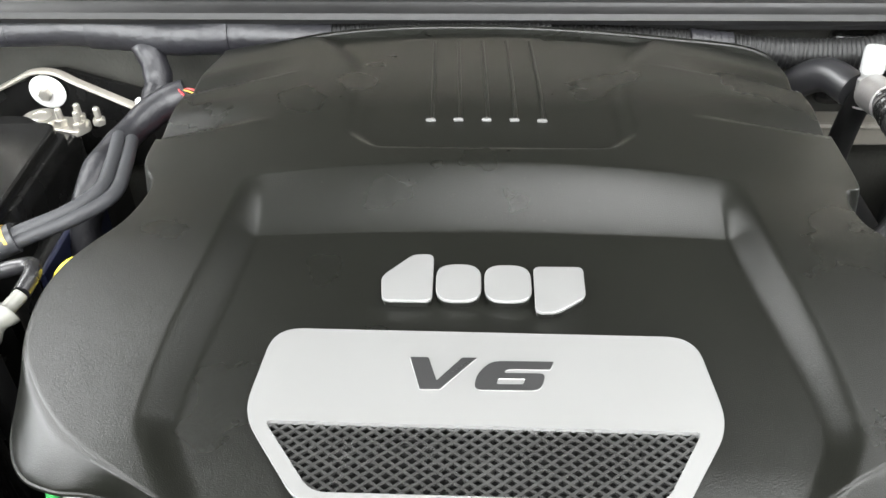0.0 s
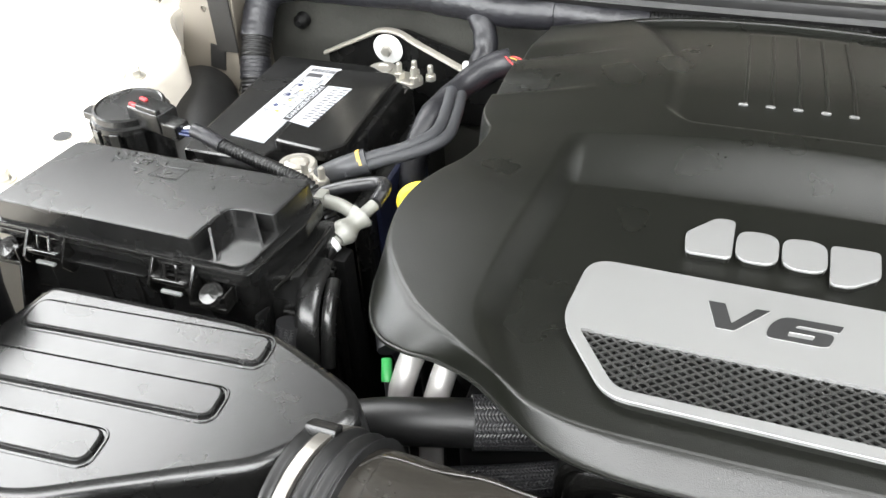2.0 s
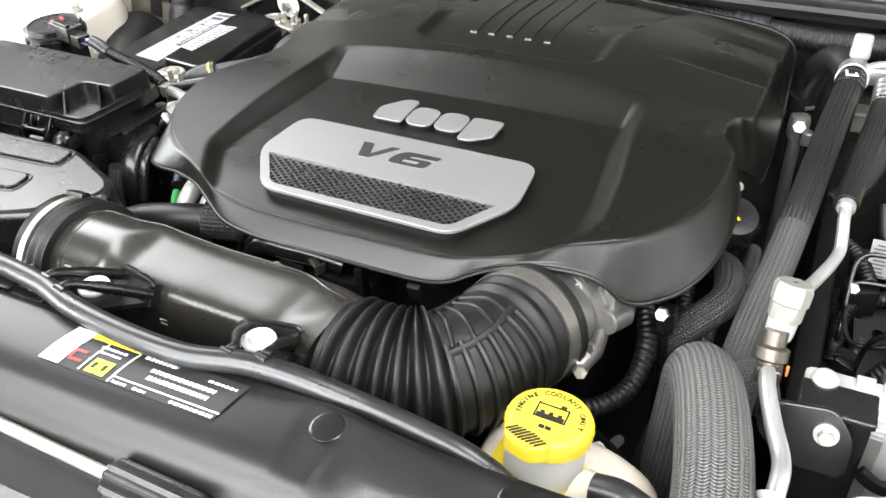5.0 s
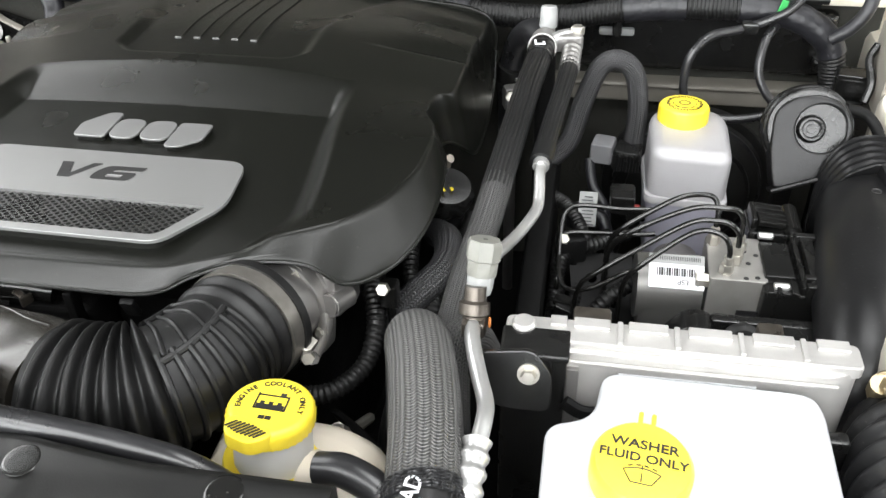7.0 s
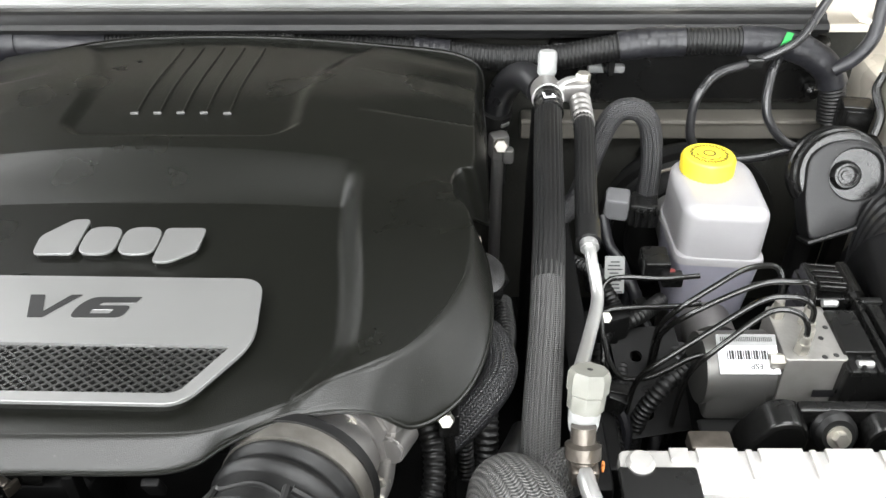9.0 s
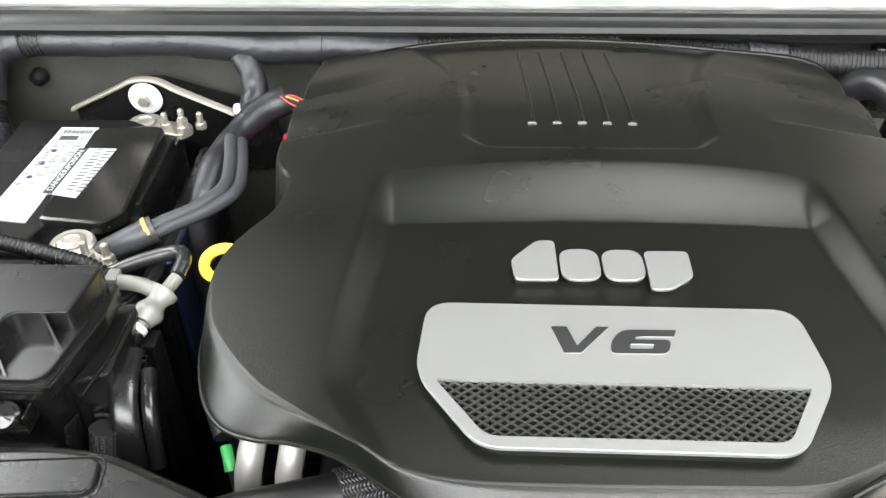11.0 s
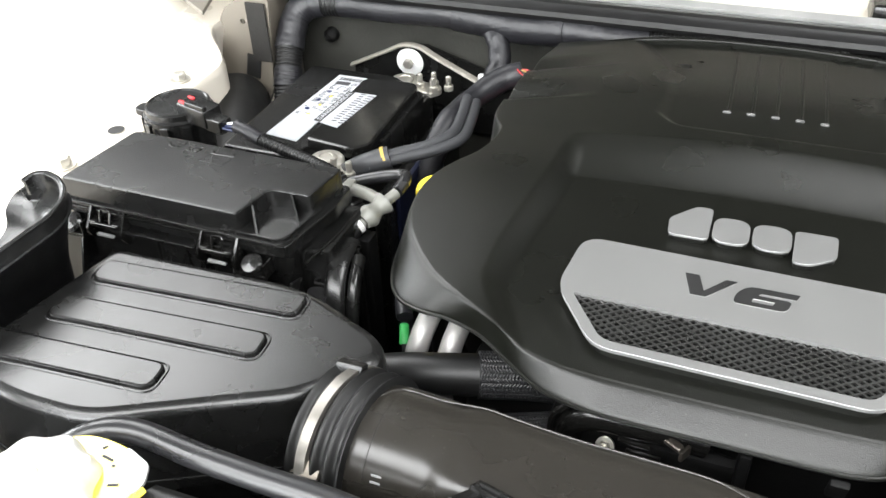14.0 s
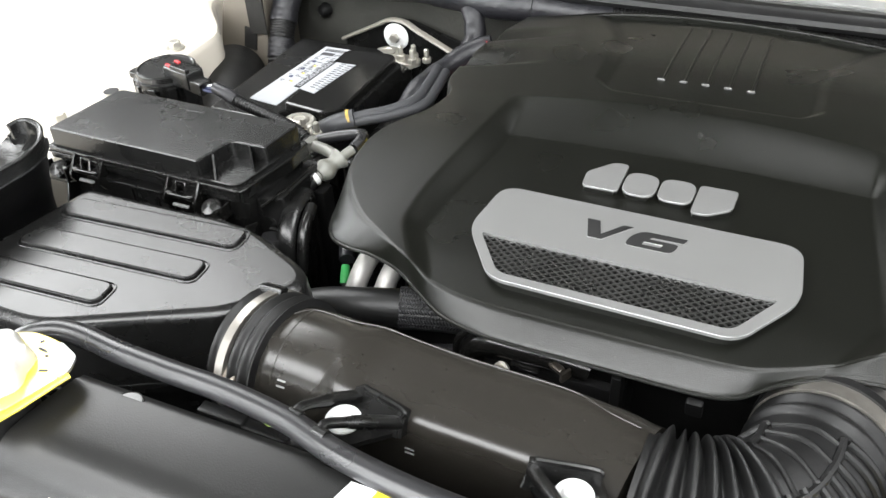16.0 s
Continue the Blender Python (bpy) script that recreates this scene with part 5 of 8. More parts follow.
solid("green_wire", sweep([(-0.146, 0.014, 1.105), (-0.139, 0.0205, 1.115), (-0.130, 0.0225, 1.117), (-0.118, 0.0205, 1.113), (-0.110, 0.016, 1.10)], 0.0024, 24, 10), M_LIME, "thick yellow-green wire behind the support", "wire")
wl = thing("fan_warning_label", (0.015, -0.02, 1.125), "black warning label with a yellow corner and white print", "label")


def on_slope(x0, x1, y0, y1, lift):
    bm = bmesh.new()
    rows = []
    for k in range(6):
        y = y0 + (y1 - y0) * k / 5
        z = 1.1245 - 0.0032 * smooth01((-0.012 - y) / 0.03) * 1.25 + lift
        sk = -0.27 * (y - (y0 + y1) / 2)
        rows.append([bm.verts.new((x0 - sk, y, z)), bm.verts.new((x1 - sk, y, z))])
    for a, b in zip(rows, rows[1:]):
        bm.faces.new((a[0], a[1], b[1], b[0]))
    return bm


part("paper", on_slope(-0.0490, 0.0755, -0.0315, -0.001, 0.0012), M_INK, wl, "matt black paper")
part("white_end", on_slope(-0.0660, -0.0487, -0.0310, -0.0005, 0.0018), M_LABEL, wl, "white end strip")
part("yellow_band", on_slope(-0.0455, -0.0045, -0.0055, -0.0002, 0.0018), M_YELLOW, wl, "yellow band")
for x0 in (-0.0305, -0.0222):
    part("yellow_square", on_slope(x0, x0 + 0.0072, -0.0295, -0.0185, 0.0018), M_YELLOW, wl, "yellow square")
    part("square_sign", on_slope(x0 + 0.0018, x0 + 0.0050, -0.0265, -0.0215, 0.0022), M_INK, wl)
part("red_sign", joined(on_slope(-0.049, -0.0385, -0.0255, -0.0235, 0.0018), on_slope(-0.047, -0.0385, -0.0185, -0.0165, 0.0018), on_slope(-0.049, -0.047, -0.0235, -0.0165, 0.0018)), M_RED, wl, "red ring sign")
random.seed(9)
part("frame_line", on_slope(-0.0336, -0.0323, -0.0300, -0.0060, 0.0018), M_LABEL, wl)
part("frame_line", on_slope(-0.0082, -0.0068, -0.0310, -0.0050, 0.0018), M_LABEL, wl)
part("frame_line", on_slope(-0.0085, 0.0735, -0.0268, -0.0258, 0.0018), M_LABEL, wl)
for x0, x1, y0, h in ((0.012, 0.062, -0.0155, 0.0030), (0.013, 0.060, -0.0212, 0.0030), (0.001, 0.027, -0.0075, 0.0024), (0.052, 0.074, -0.0085, 0.0020), (0.038, 0.071, -0.0306, 0.0020), (-0.008, 0.004, -0.0306, 0.0018), (0.009, 0.019, -0.0306, 0.0018), (-0.033, -0.0115, -0.0105, 0.0020), (-0.031, -0.014, -0.0145, 0.0016)):
    x = x0
    while x < x1:
        w = random.uniform(0.0016, 0.0042)
        part("print_bar", on_slope(x, min(x + w, x1), y0, y0 + h, 0.0018), M_LABEL, wl)
        x += w + 0.0010
rod = thing("prop_rod", (0.05, -0.074, 1.085), "grey steel hood prop rod with a fluted black grip", "prop rod")
part("rod", sweep([(-0.24, -0.062, 1.094), (0.0, -0.072, 1.094), (0.3, -0.082, 1.094)], 0.0042, 20, 12), M_ZINC, rod)
part("grip", moved(lathe([(0.005, -0.034), (0.0115, -0.033), (0.0125, -0.03), (0.0125, 0.03), (0.0115, 0.033), (0.005, 0.034)], segs=56, wave=lambda a, k: 0.0009 * math.cos(14 * a) if 0 < k < 5 else 0), pose(0.056, -0.0745, 1.0945, 0, 90, -2)), M_PLASTIC, rod, "fluted black plastic grip")
hose = thing("overflow_hose", (0.0, 0.02, 1.12), "grey rubber overflow hose across the radiator support", "hose")
part("hose", sweep([(-0.345, 0.012, 1.118), (-0.322, 0.026, 1.130), (-0.297, 0.034, 1.131), (-0.254, 0.031, 1.130), (-0.21, 0.029, 1.130), (-0.165, 0.027, 1.131), (-0.115, 0.02, 1.132), (-0.075, 0.009, 1.1325), (-0.02, 0.001, 1.1335), (0.03, 0.0, 1.1335),
                    (0.07, 0.009, 1.1335), (0.108, 0.0145, 1.128), (0.153, 0.019, 1.1165), (0.192, 0.0165, 1.113), (0.224, 0.0140, 1.107), (0.25, 0.0125, 1.088), (0.262, 0.012, 1.05)], 0.0078, 130, 18), M_GREYRUBBER, hose)
rc = thing("radiator_filler", (-0.305, -0.025, 1.06), "radiator filler with a pale metal cap and yellow warning plate", "radiator")
part("neck", lathe([(0.03, 1.0), (0.022, 1.06), (0.022, 1.12), (0.028, 1.125), (0.028, 1.13)], (-0.305, -0.028, 0), segs=30), M_DARK, rc)
PLATE = [(-0.263, -0.002), (-0.2685, 0.010), (-0.289, 0.0175), (-0.317, 0.0185), (-0.335, 0.004), (-0.356, -0.024), (-0.356, -0.068), (-0.300, -0.080), (-0.277, -0.045), (-0.2655, -0.012)]
part("plate", prism(rounded(PLATE, [0.008, 0.010, 0.012, 0.016, 0.012, 0.016, 0.016, 0.016, 0.01, 0.008], 5), 1.1385, 1.1405, 0.0005), M_YPLATE, rc, "glossy yellow painted warning plate")
part("plate_edge", sweep([(-0.262, -0.004, 1.139), (-0.2655, -0.014, 1.1385), (-0.278, -0.047, 1.1365), (-0.300, -0.081, 1.134)], 0.002, 20, 8), M_YPLATE, rc)
part("tip", prism(rounded([(-0.2625, -0.002), (-0.268, 0.0102), (-0.288, 0.0172), (-0.2845, 0.0075), (-0.2745, -0.004), (-0.265, -0.0105)], 0.004, 4), 1.1395, 1.1413, 0.0004), M_PIPE, rc, "bare metal tip")
part("crown", lathe([(0.0, 0.0125), (0.012, 0.0125), (0.0125, 0.0118), (0.013, 0.0125), (0.026, 0.0115), (0.030, 0.0095), (0.0325, 0.005), (0.0335, 0.0), (0.033, -0.008)], (-0.3165, -0.0255, 1.142), segs=60, wave=lambda a, k: 0.0016 * math.cos(8 * a) if k > 4 else 0), M_CAPMETAL, rc, "pale crimped metal cap")
part("rivet", lathe([(0.0, 0.0145), (0.0052, 0.0142), (0.0062, 0.0125)], (-0.3165, -0.0255, 1.142), segs=20), M_TAN, rc, "tan rivet")
for bx, by, bw, br_ in ((-0.2935, 0.0065, 0.008, -8), (-0.279, -0.008, 0.006, 20), (-0.300, 0.0125, 0.003, 60), (-0.287, 0.003, 0.002, 0)):
    part("print_bar", box((bw, 0.0016, 0.0003), (bx, by, 1.1407), 0, rz=br_), M_INK, rc)
cup = thing("intake_scoop", (-0.58, 0.2, 0.64), "flared black plastic intake scoop beside the air filter box", "intake scoop")
SCOOP = [(-0.5425, 0.217, 1.149), (-0.541, 0.226, 1.150), (-0.531, 0.231, 1.151), (-0.518, 0.229, 1.151), (-0.505, 0.222, 1.151), (-0.493, 0.209, 1.150), (-0.4865, 0.195, 1.150), (-0.485, 0.179, 1.149), (-0.4865, 0.160, 1.149), (-0.4875, 0.140, 1.149), (-0.490, 0.115, 1.149), (-0.497, 0.085, 1.148)]
HOLLOW = [(-0.572, 0.243, 1.124), (-0.578, 0.236, 1.120), (-0.577, 0.226, 1.118), (-0.568, 0.211, 1.118), (-0.552, 0.196, 1.119), (-0.544, 0.184, 1.119), (-0.541, 0.170, 1.118), (-0.545, 0.150, 1.116), (-0.550, 0.12, 1.114)]


def between(lines, thick):
    """A shell through a row of lines of equally many places."""
    bm = bmesh.new()
    rows = [[bm.verts.new(p) for p in line_] for line_ in lines]
    for a, b in zip(rows, rows[1:]):
        for i in range(len(a) - 1):
            bm.faces.new((a[i], a[i + 1], b[i + 1], b[i]))
    bmesh.ops.recalc_face_normals(bm, faces=bm.faces[:])
    bmesh.ops.solidify(bm, geom=bm.faces[:], thickness=thick)
    return bm


rim, _ = curve_points(SCOOP, 72)
hol, _ = curve_points(HOLLOW, 72)
part("lip", between([[p + Vector((0.001 * k, 0, -0.013 * k)) for p in rim] for k in (0, 0.5, 1)], 0.0032), M_PLASTIC, cup, "thick rounded lip", smooth=50)
part("lip_edge", sweep(rim[::4], 0.0019, 90, 8), M_PLASTIC, cup)
part("hollow", between([[(p + Vector((-0.002, -0.001, -0.011))).lerp(q, f) + Vector((0, 0, -0.012 * math.sin(math.pi * f ** 0.8))) for p, q in zip(rim, hol)] for f in (0, 0.08, 0.2, 0.35, 0.5, 0.65, 0.8, 0.92, 1)], 0.003), M_PLASTIC, cup, "smooth pale-shining hollow", smooth=70)
part("outer_wall", between([[p + Vector((dx, dy + 0.25 * dx * (0.17 - p.y), dz)) for p in rim[16:]] for dx, dy, dz in ((0.0, 0.0, -0.012), (-0.012, 0.004, -0.025), (-0.034, 0.014, -0.06), (-0.056, 0.024, -0.10), (-0.064, 0.027, -0.14), (-0.068, 0.028, -0.25), (-0.068, 0.028, -0.505))], 0.003), M_DUCT, cup, smooth=60)

# coolant bottle
cb = thing("coolant_bottle", (0.25, 0.08, 0.64), "tan coolant bottle with a yellow lettered cap", "coolant bottle")
CM = pose(0.2435, 0.0905, 1.0765, -6, 3, 0)
body = part("bottle", joined(prism(rounded([(0.19, 0.03), (0.30, 0.02), (0.33, 0.05), (0.32, 0.11), (0.28, 0.13), (0.19, 0.13)], 0.02, 4), 0.64, 1.03, 0.02, 4)), M_TAN, cb)
part("neck", moved(lathe([(0.032, -0.08), (0.030, -0.055), (0.0275, -0.044), (0.0262, -0.012), (0.024, -0.006)], segs=36), CM), M_WHITE, body, "milky neck")
part("neck_ring", moved(lathe([(0.026, -0.050), (0.0335, -0.050), (0.0355, -0.047), (0.0345, -0.0445), (0.026, -0.044)], segs=44), CM), M_YELLOW, body, "yellow neck ring")
part("shoulder", sweep([(0.272, 0.07, 1.032), (0.30, 0.06, 1.035), (0.318, 0.045, 1.028)], 0.02, 12, 16), M_TAN, body)
cap = part("cap", moved(lathe([(0.027, -0.014), (0.0295, -0.013), (0.0300, -0.005), (0.0285, -0.001), (0.026, 0.0006), (0.0235, 0.0004), (0.0, 0.0003)], segs=72, wave=lambda a, k: 0.0004 * math.cos(36 * a) if 0 < k < 3 else 0), CM), M_YELLOW, cb, "yellow screw cap")
part("cap_tab", moved(prism(rounded([(-0.010, -0.0365), (0.010, -0.0365), (0.0185, -0.024), (0.014, -0.0175), (-0.014, -0.0175), (-0.0185, -0.024)], 0.006, 4), -0.010, 0.0008, 0.0015), CM @ pose(0, 0, 0, 0, 0, -18)), M_YELLOW, cap)
part("tab_grip", joined(*[moved(box((0.0015, 0.0125 - 0.0009 * abs(k - 4), 0.0006), (-0.0112 + 0.0028 * k, -0.0265, 0.0011), 0, rz=-28), CM @ pose(0, 0, 0, 0, 0, -18)) for k in range(9)]), M_INK, cap)
part("cap_words", arc_lettering("ENGINE COOLANT ONLY", 0.0054, 0.0212, 92, 200, CM @ pose(0, 0, 0.0006), 0.0001), M_INK, cap)
part("level_symbol", joined(*[moved(b, CM) for b in (box((0.022, 0.0012, 0.0005), (0, -0.004, 0.0006)), box((0.0012, 0.015, 0.0005), (-0.0105, 0.003, 0.0006)), box((0.0012, 0.013, 0.0005), (0.0105, 0.002, 0.0006)), box((0.022, 0.0012, 0.0005), (0, 0.009, 0.0006)),
                                                    box((0.019, 0.0042, 0.0005), (0, -0.0018, 0.0006)), box((0.003, 0.003, 0.0005), (-0.006, 0.0015, 0.0006)), box((0.003, 0.003, 0.0005), (0.0, 0.0015, 0.0006)), box((0.003, 0.003, 0.0005), (0.006, 0.0015, 0.0006)), box((0.004, 0.003, 0.0005), (0.006, 0.011, 0.0006)))]), M_INK, cap)
part("book_symbol", joined(*[moved(b, CM) for b in (box((0.004, 0.0032, 0.0005), (-0.0023, -0.012, 0.0006)), box((0.004, 0.0032, 0.0005), (0.0023, -0.012, 0.0006)))]), M_INK, cap)
solid("bypass_hose", sweep([(0.285, 0.056, 1.062), (0.305, 0.053, 1.066), (0.33, 0.043, 1.06), (0.345, 0.03, 1.04)], 0.011, 20, 16), M_GREYRUBBER, "brown-grey rubber hose between bottle and radiator hose", "hose")
solid("radiator_neck", joined(sweep([(0.318, 0.05, 1.03), (0.345, 0.03, 1.04), (0.36, -0.01, 1.03)], 0.02, 10, 16), span(0.33, 0.39, -0.05, 0.02, 0.64, 1.04, 0.01)), M_TAN, "tan plastic radiator outlet under the hose", "outlet")

# upper radiator hose in its woven sleeve
rh = thing("radiator_hose", (0.33, 0.12, 1.0), "thick radiator hose in a woven grey sleeve", "radiator hose")
RH = [(0.357, 0.035, 1.072), (0.351, 0.078, 1.077), (0.341, 0.125, 1.078), (0.330, 0.165, 1.071), (0.3215, 0.191, 1.050), (0.318, 0.201, 1.015), (0.312, 0.203, 0.92)]
part("sleeve", sweep(RH, 0.0243, 80, 32), M_BRAID, rh)
part("rubber_end", sweep([(0.372, -0.03, 1.055), (0.364, 0.005, 1.066), (0.3565, 0.038, 1.0725)], 0.0236, 12, 32), M_RUBBER, rh, "black rubber hose end")
part("frayed_edge", sweep([(0.3585, 0.030, 1.0715), (0.356, 0.042, 1.073)], lambda u, L: 0.0252 + 0.001 * math.sin(u * 40), 24, 36), M_BRAIDFINE, rh)
part("clamp", joined(sweep([(0.366, -0.006, 1.063), (0.3635, 0.007, 1.066)], 0.0252, 3, 32), box((0.02, 0.012, 0.006), (0.362, 0.0, 1.093), 0.002, rx=12)), M_INK, rh, "black spring clamp")
WM = pose(0.3535, 0.020, 1.0975, 8, 0, 85)
part("white_letters", lettering("RAD", 0.014, WM, 0.0002, 0.9, 0.0002), M_LABEL, rh)
part("blue_dash", moved(box((0.010, 0.0022, 0.0006), (-0.006, -0.008, 0), 0, rz=20), WM), M_SKY, rh, "pale blue paint dash")
part("white_dash", moved(box((0.003, 0.009, 0.0006), (-0.033, 0.002, -0.003), 0, rz=-10), WM), M_LABEL, rh)
random.seed(21)
fray = []
for k in range(80):
    a = radians(random.uniform(-60, 240))
    e = Vector((0.3575, 0.034, 1.072)) + Vector((math.cos(a), 0.0, math.sin(a))) * 0.0248
    d = Vector((math.cos(a) * 0.3 + random.uniform(-0.5, 0.5), random.uniform(-1.2, -0.3), math.sin(a) * 0.3 + random.uniform(-0.3, 0.4))) * random.uniform(0.004, 0.009)
    fray.append(sweep([e, e + d * 0.5, e + d + Vector((0, 0, -0.001))], 0.00045, 4, 5))
tagged(part("frayed_thread", joined(*fray), M_BRAIDFINE, rh, "frayed loose sleeve threads"), kind="stuff")
part("chalk_mark", sweep([(0.378, 0.02, 1.086), (0.381, 0.0, 1.079), (0.383, -0.02, 1.068)], 0.0016, 12, 6), M_LABEL, rh, "white chalk stroke")

# ---- air conditioning lines ----
ac = thing("aircon_line", (0.38, 0.4, 1.0), "air conditioning hoses and bright aluminium pipes with a service valve", "aircon line")
part("large_hose", sweep([(0.3815, 0.632, 1.0915), (0.379, 0.60, 1.090), (0.374, 0.54, 1.090), (0.366, 0.43, 1.082), (0.3605, 0.37, 1.073)], 0.0134, 40, 132, 1.0, fluted(20, 0.085)), M_RUBBER, ac, "thick black hose with lengthwise ridges", smooth=70)
part("braided_stretch", sweep([(0.362, 0.385, 1.0752), (0.357, 0.33, 1.066), (0.347, 0.245, 1.05), (0.343, 0.19, 1.02), (0.343, 0.16, 0.95)], 0.0136, 60, 24), M_BRAIDMID, ac, "grey braided stretch")
part("small_hose", sweep([(0.415, 0.622, 1.086), (0.413, 0.58, 1.086), (0.405, 0.50, 1.082), (0.399, 0.435, 1.078)], 0.0098, 44, 112, 1.0, fluted(16, 0.10)), M_RUBBER, ac, "thin black hose with lengthwise ridges", smooth=70)
part("hose_sleeve", sweep([(0.4005, 0.445, 1.0785), (0.398, 0.418, 1.077)], 0.0108, 4, 18), M_RUBBER, ac)
part("crimp", sweep([(0.3805, 0.612, 1.0908), (0.382, 0.642, 1.092)], lambda u, L: 0.0146 + 0.0006 * math.cos(u * 18), 30, 22), M_PLASTIC, ac, "black ferrule")
part("paint_mark", moved(joined(box((0.012, 0.0025, 0.0008), (0, -0.004, 0), 0), box((0.0022, 0.009, 0.0008), (-0.005, 0, 0), 0), box((0.0022, 0.006, 0.0008), (0.004, -0.002, 0), 0)), pose(0.3805, 0.622, 1.1068, 6, 0, 8)), M_LABEL, ac, "white paint mark")
part("crimp", sweep([(0.4148, 0.60, 1.086), (0.4155, 0.642, 1.088)], lambda u, L: 0.0104 + 0.001 * math.cos(u * 25), 30, 18), M_ALU, ac)
part("manifold_block", joined(sweep([(0.382, 0.64, 1.092), (0.383, 0.675, 1.084)], 0.0165, 6, 20), box((0.05, 0.016, 0.02), (0.402, 0.658, 1.092), 0.004, rz=8)), M_ALU, ac)
part("forked_arm", sweep([(0.392, 0.652, 1.096), (0.405, 0.663, 1.098), (0.420, 0.668, 1.097)], 0.007, 10, 12), M_PIPE, ac)
part("fork_bolt", hexhead(0.008, 0.010, (0.420, 0.667, 1.098)), M_ZINC, ac)
v = part("valve_stem", lathe([(0.0105, -0.02), (0.0105, 0.006), (0.0085, 0.008), (0.0085, 0.014)], (0.385, 0.69, 1.082), (-12, 0, 0), 20), M_PIPE, ac)
part("valve_cap", lathe([(0.0095, 0.0), (0.0105, 0.002), (0.0100, 0.022), (0.0085, 0.025), (0.0, 0.0255)], (0.385, 0.6925, 1.094), (-12, 0, 0), 12), M_GREYPLASTIC, v, "dirty white plastic cap")
part("pipe", sweep([(0.3985, 0.424, 1.0775), (0.3985, 0.400, 1.0745), (0.400, 0.378, 1.068), (0.399, 0.358, 1.064), (0.387, 0.315, 1.068), (0.373, 0.265, 1.082), (0.3675, 0.243, 1.088)], 0.0051, 60, 16), M_PIPE, ac)
part("elbow_ring", sweep([(0.3985, 0.424, 1.0775), (0.3985, 0.412, 1.076)], 0.0078, 3, 18), M_PIPE, ac)
PM = along((0.3674, 0.2066, 1.088), (0.3705, 0.2226, 1.1285))
sv = part("service_port", moved(lathe([(0.0062, -0.012), (0.0062, 0.002), (0.0088, 0.003), (0.0098, 0.008), (0.0102, 0.018)], segs=24), PM), M_GREYPLASTIC, ac, "milky grey port body")
cap = part("port_cap", moved(lathe([(0.0108, 0.017), (0.0116, 0.018), (0.0120, 0.029), (0.0132, 0.030), (0.0134, 0.041), (0.0118, 0.0445), (0.0, 0.0446)], segs=8), PM), M_VALVE, sv, "dirty white octagonal dust cap")
part("cap_window", moved(box((0.005, 0.0008, 0.007), (0.0, -0.0114, 0.0235), 0.0003), PM), M_MIDGREY, cap)
part("cap_dimple", moved(lathe([(0.0, 0.0447), (0.0018, 0.0447), (0.0022, 0.0444)], segs=12), PM), M_INK, cap)
part("fitting", joined(lathe([(0.0085, 0.0), (0.0085, 0.012), (0.0115, 0.014), (0.0115, 0.022), (0.008, 0.024), (0.008, 0.034)], (0.3665, 0.184, 1.073), (-30, 0, 0), 18), box((0.018, 0.02, 0.014), (0.367, 0.188, 1.078), 0.003)), M_UNION, ac, "stained metal union")
part("tape_mark", box((0.002, 0.004, 0.008), (0.3785, 0.186, 1.082), 0.001), M_RUST, ac, "orange rust mark")
part("lower_pipe", sweep([(0.3668, 0.187, 1.080), (0.3685, 0.167, 1.082), (0.3765, 0.138, 1.080), (0.385, 0.110, 1.081), (0.3865, 0.092, 1.084), (0.385, 0.070, 1.083)], 0.0058, 40, 16), M_PIPE, ac)
part("lower_crimp", sweep([(0.3845, 0.075, 1.083), (0.383, 0.045, 1.074), (0.382, 0.03, 1.06)], lambda u, L: 0.0088 + 0.0011 * math.cos(u * 30), 30, 18), M_PIPE, ac)
part("drop_pipe", sweep([(0.383, 0.675, 1.084), (0.384, 0.70, 1.05), (0.384, 0.71, 0.95), (0.384, 0.72, 0.64)], 0.012, 20, 14), M_DARK, ac)
part("drop_pipe", sweep([(0.382, 0.035, 1.063), (0.384, 0.03, 0.95), (0.384, 0.03, 0.64)], 0.01, 20, 14), M_DARK, ac)
part("elbow_hose", sweep([(0.380, 0.705, 1.070), (0.366, 0.735, 1.070), (0.350, 0.757, 1.052), (0.340, 0.772, 1.022), (0.335, 0.778, 0.985), (0.335, 0.778, 0.90)], 0.0165, 36, 20), M_GREYRUBBER, ac, "grey moulded elbow hose")
part("hose_ring", moved(lathe([(0.0170, -0.012), (0.0195, -0.011), (0.0195, 0.011), (0.0170, 0.012)], segs=28), along((0.3355, 0.777, 0.995), (0.3385, 0.773, 1.015))), M_MATT, ac, "wide dark spring clamp")
part("ring_slot", moved(box((0.012, 0.003, 0.005), (0.0, -0.0195, 0.002), 0.0008), along((0.3355, 0.777, 0.995), (0.3385, 0.773, 1.015))), M_PIPE, ac)
side = thing("side_fitting", (0.339, 0.745, 0.95), "bright cast fitting with a nut beside the engine cover", "fitting")
part("block", joined(box((0.024, 0.02, 0.034), (0.3395, 0.748, 0.972), 0.006, rz=20), box((0.014, 0.014, 0.02), (0.351, 0.741, 0.962), 0.004), sweep([(0.339, 0.75, 0.965), (0.339, 0.755, 0.85), (0.339, 0.755, 0.64)], 0.008, 8, 10)), M_ALU, side)
part("nut", hexhead(0.009, 0.010, (0.341, 0.735, 0.980), (70, 0, 0)), M_ZINC, side)
part("sleeved_hose", sweep([(0.37, 0.245, 0.99), (0.362, 0.225, 1.03), (0.352, 0.205, 1.045), (0.350, 0.185, 1.03), (0.352, 0.17, 0.97), (0.352, 0.16, 0.8)], 0.014, 40, 18), M_BRAID, ac, "grey woven hose")

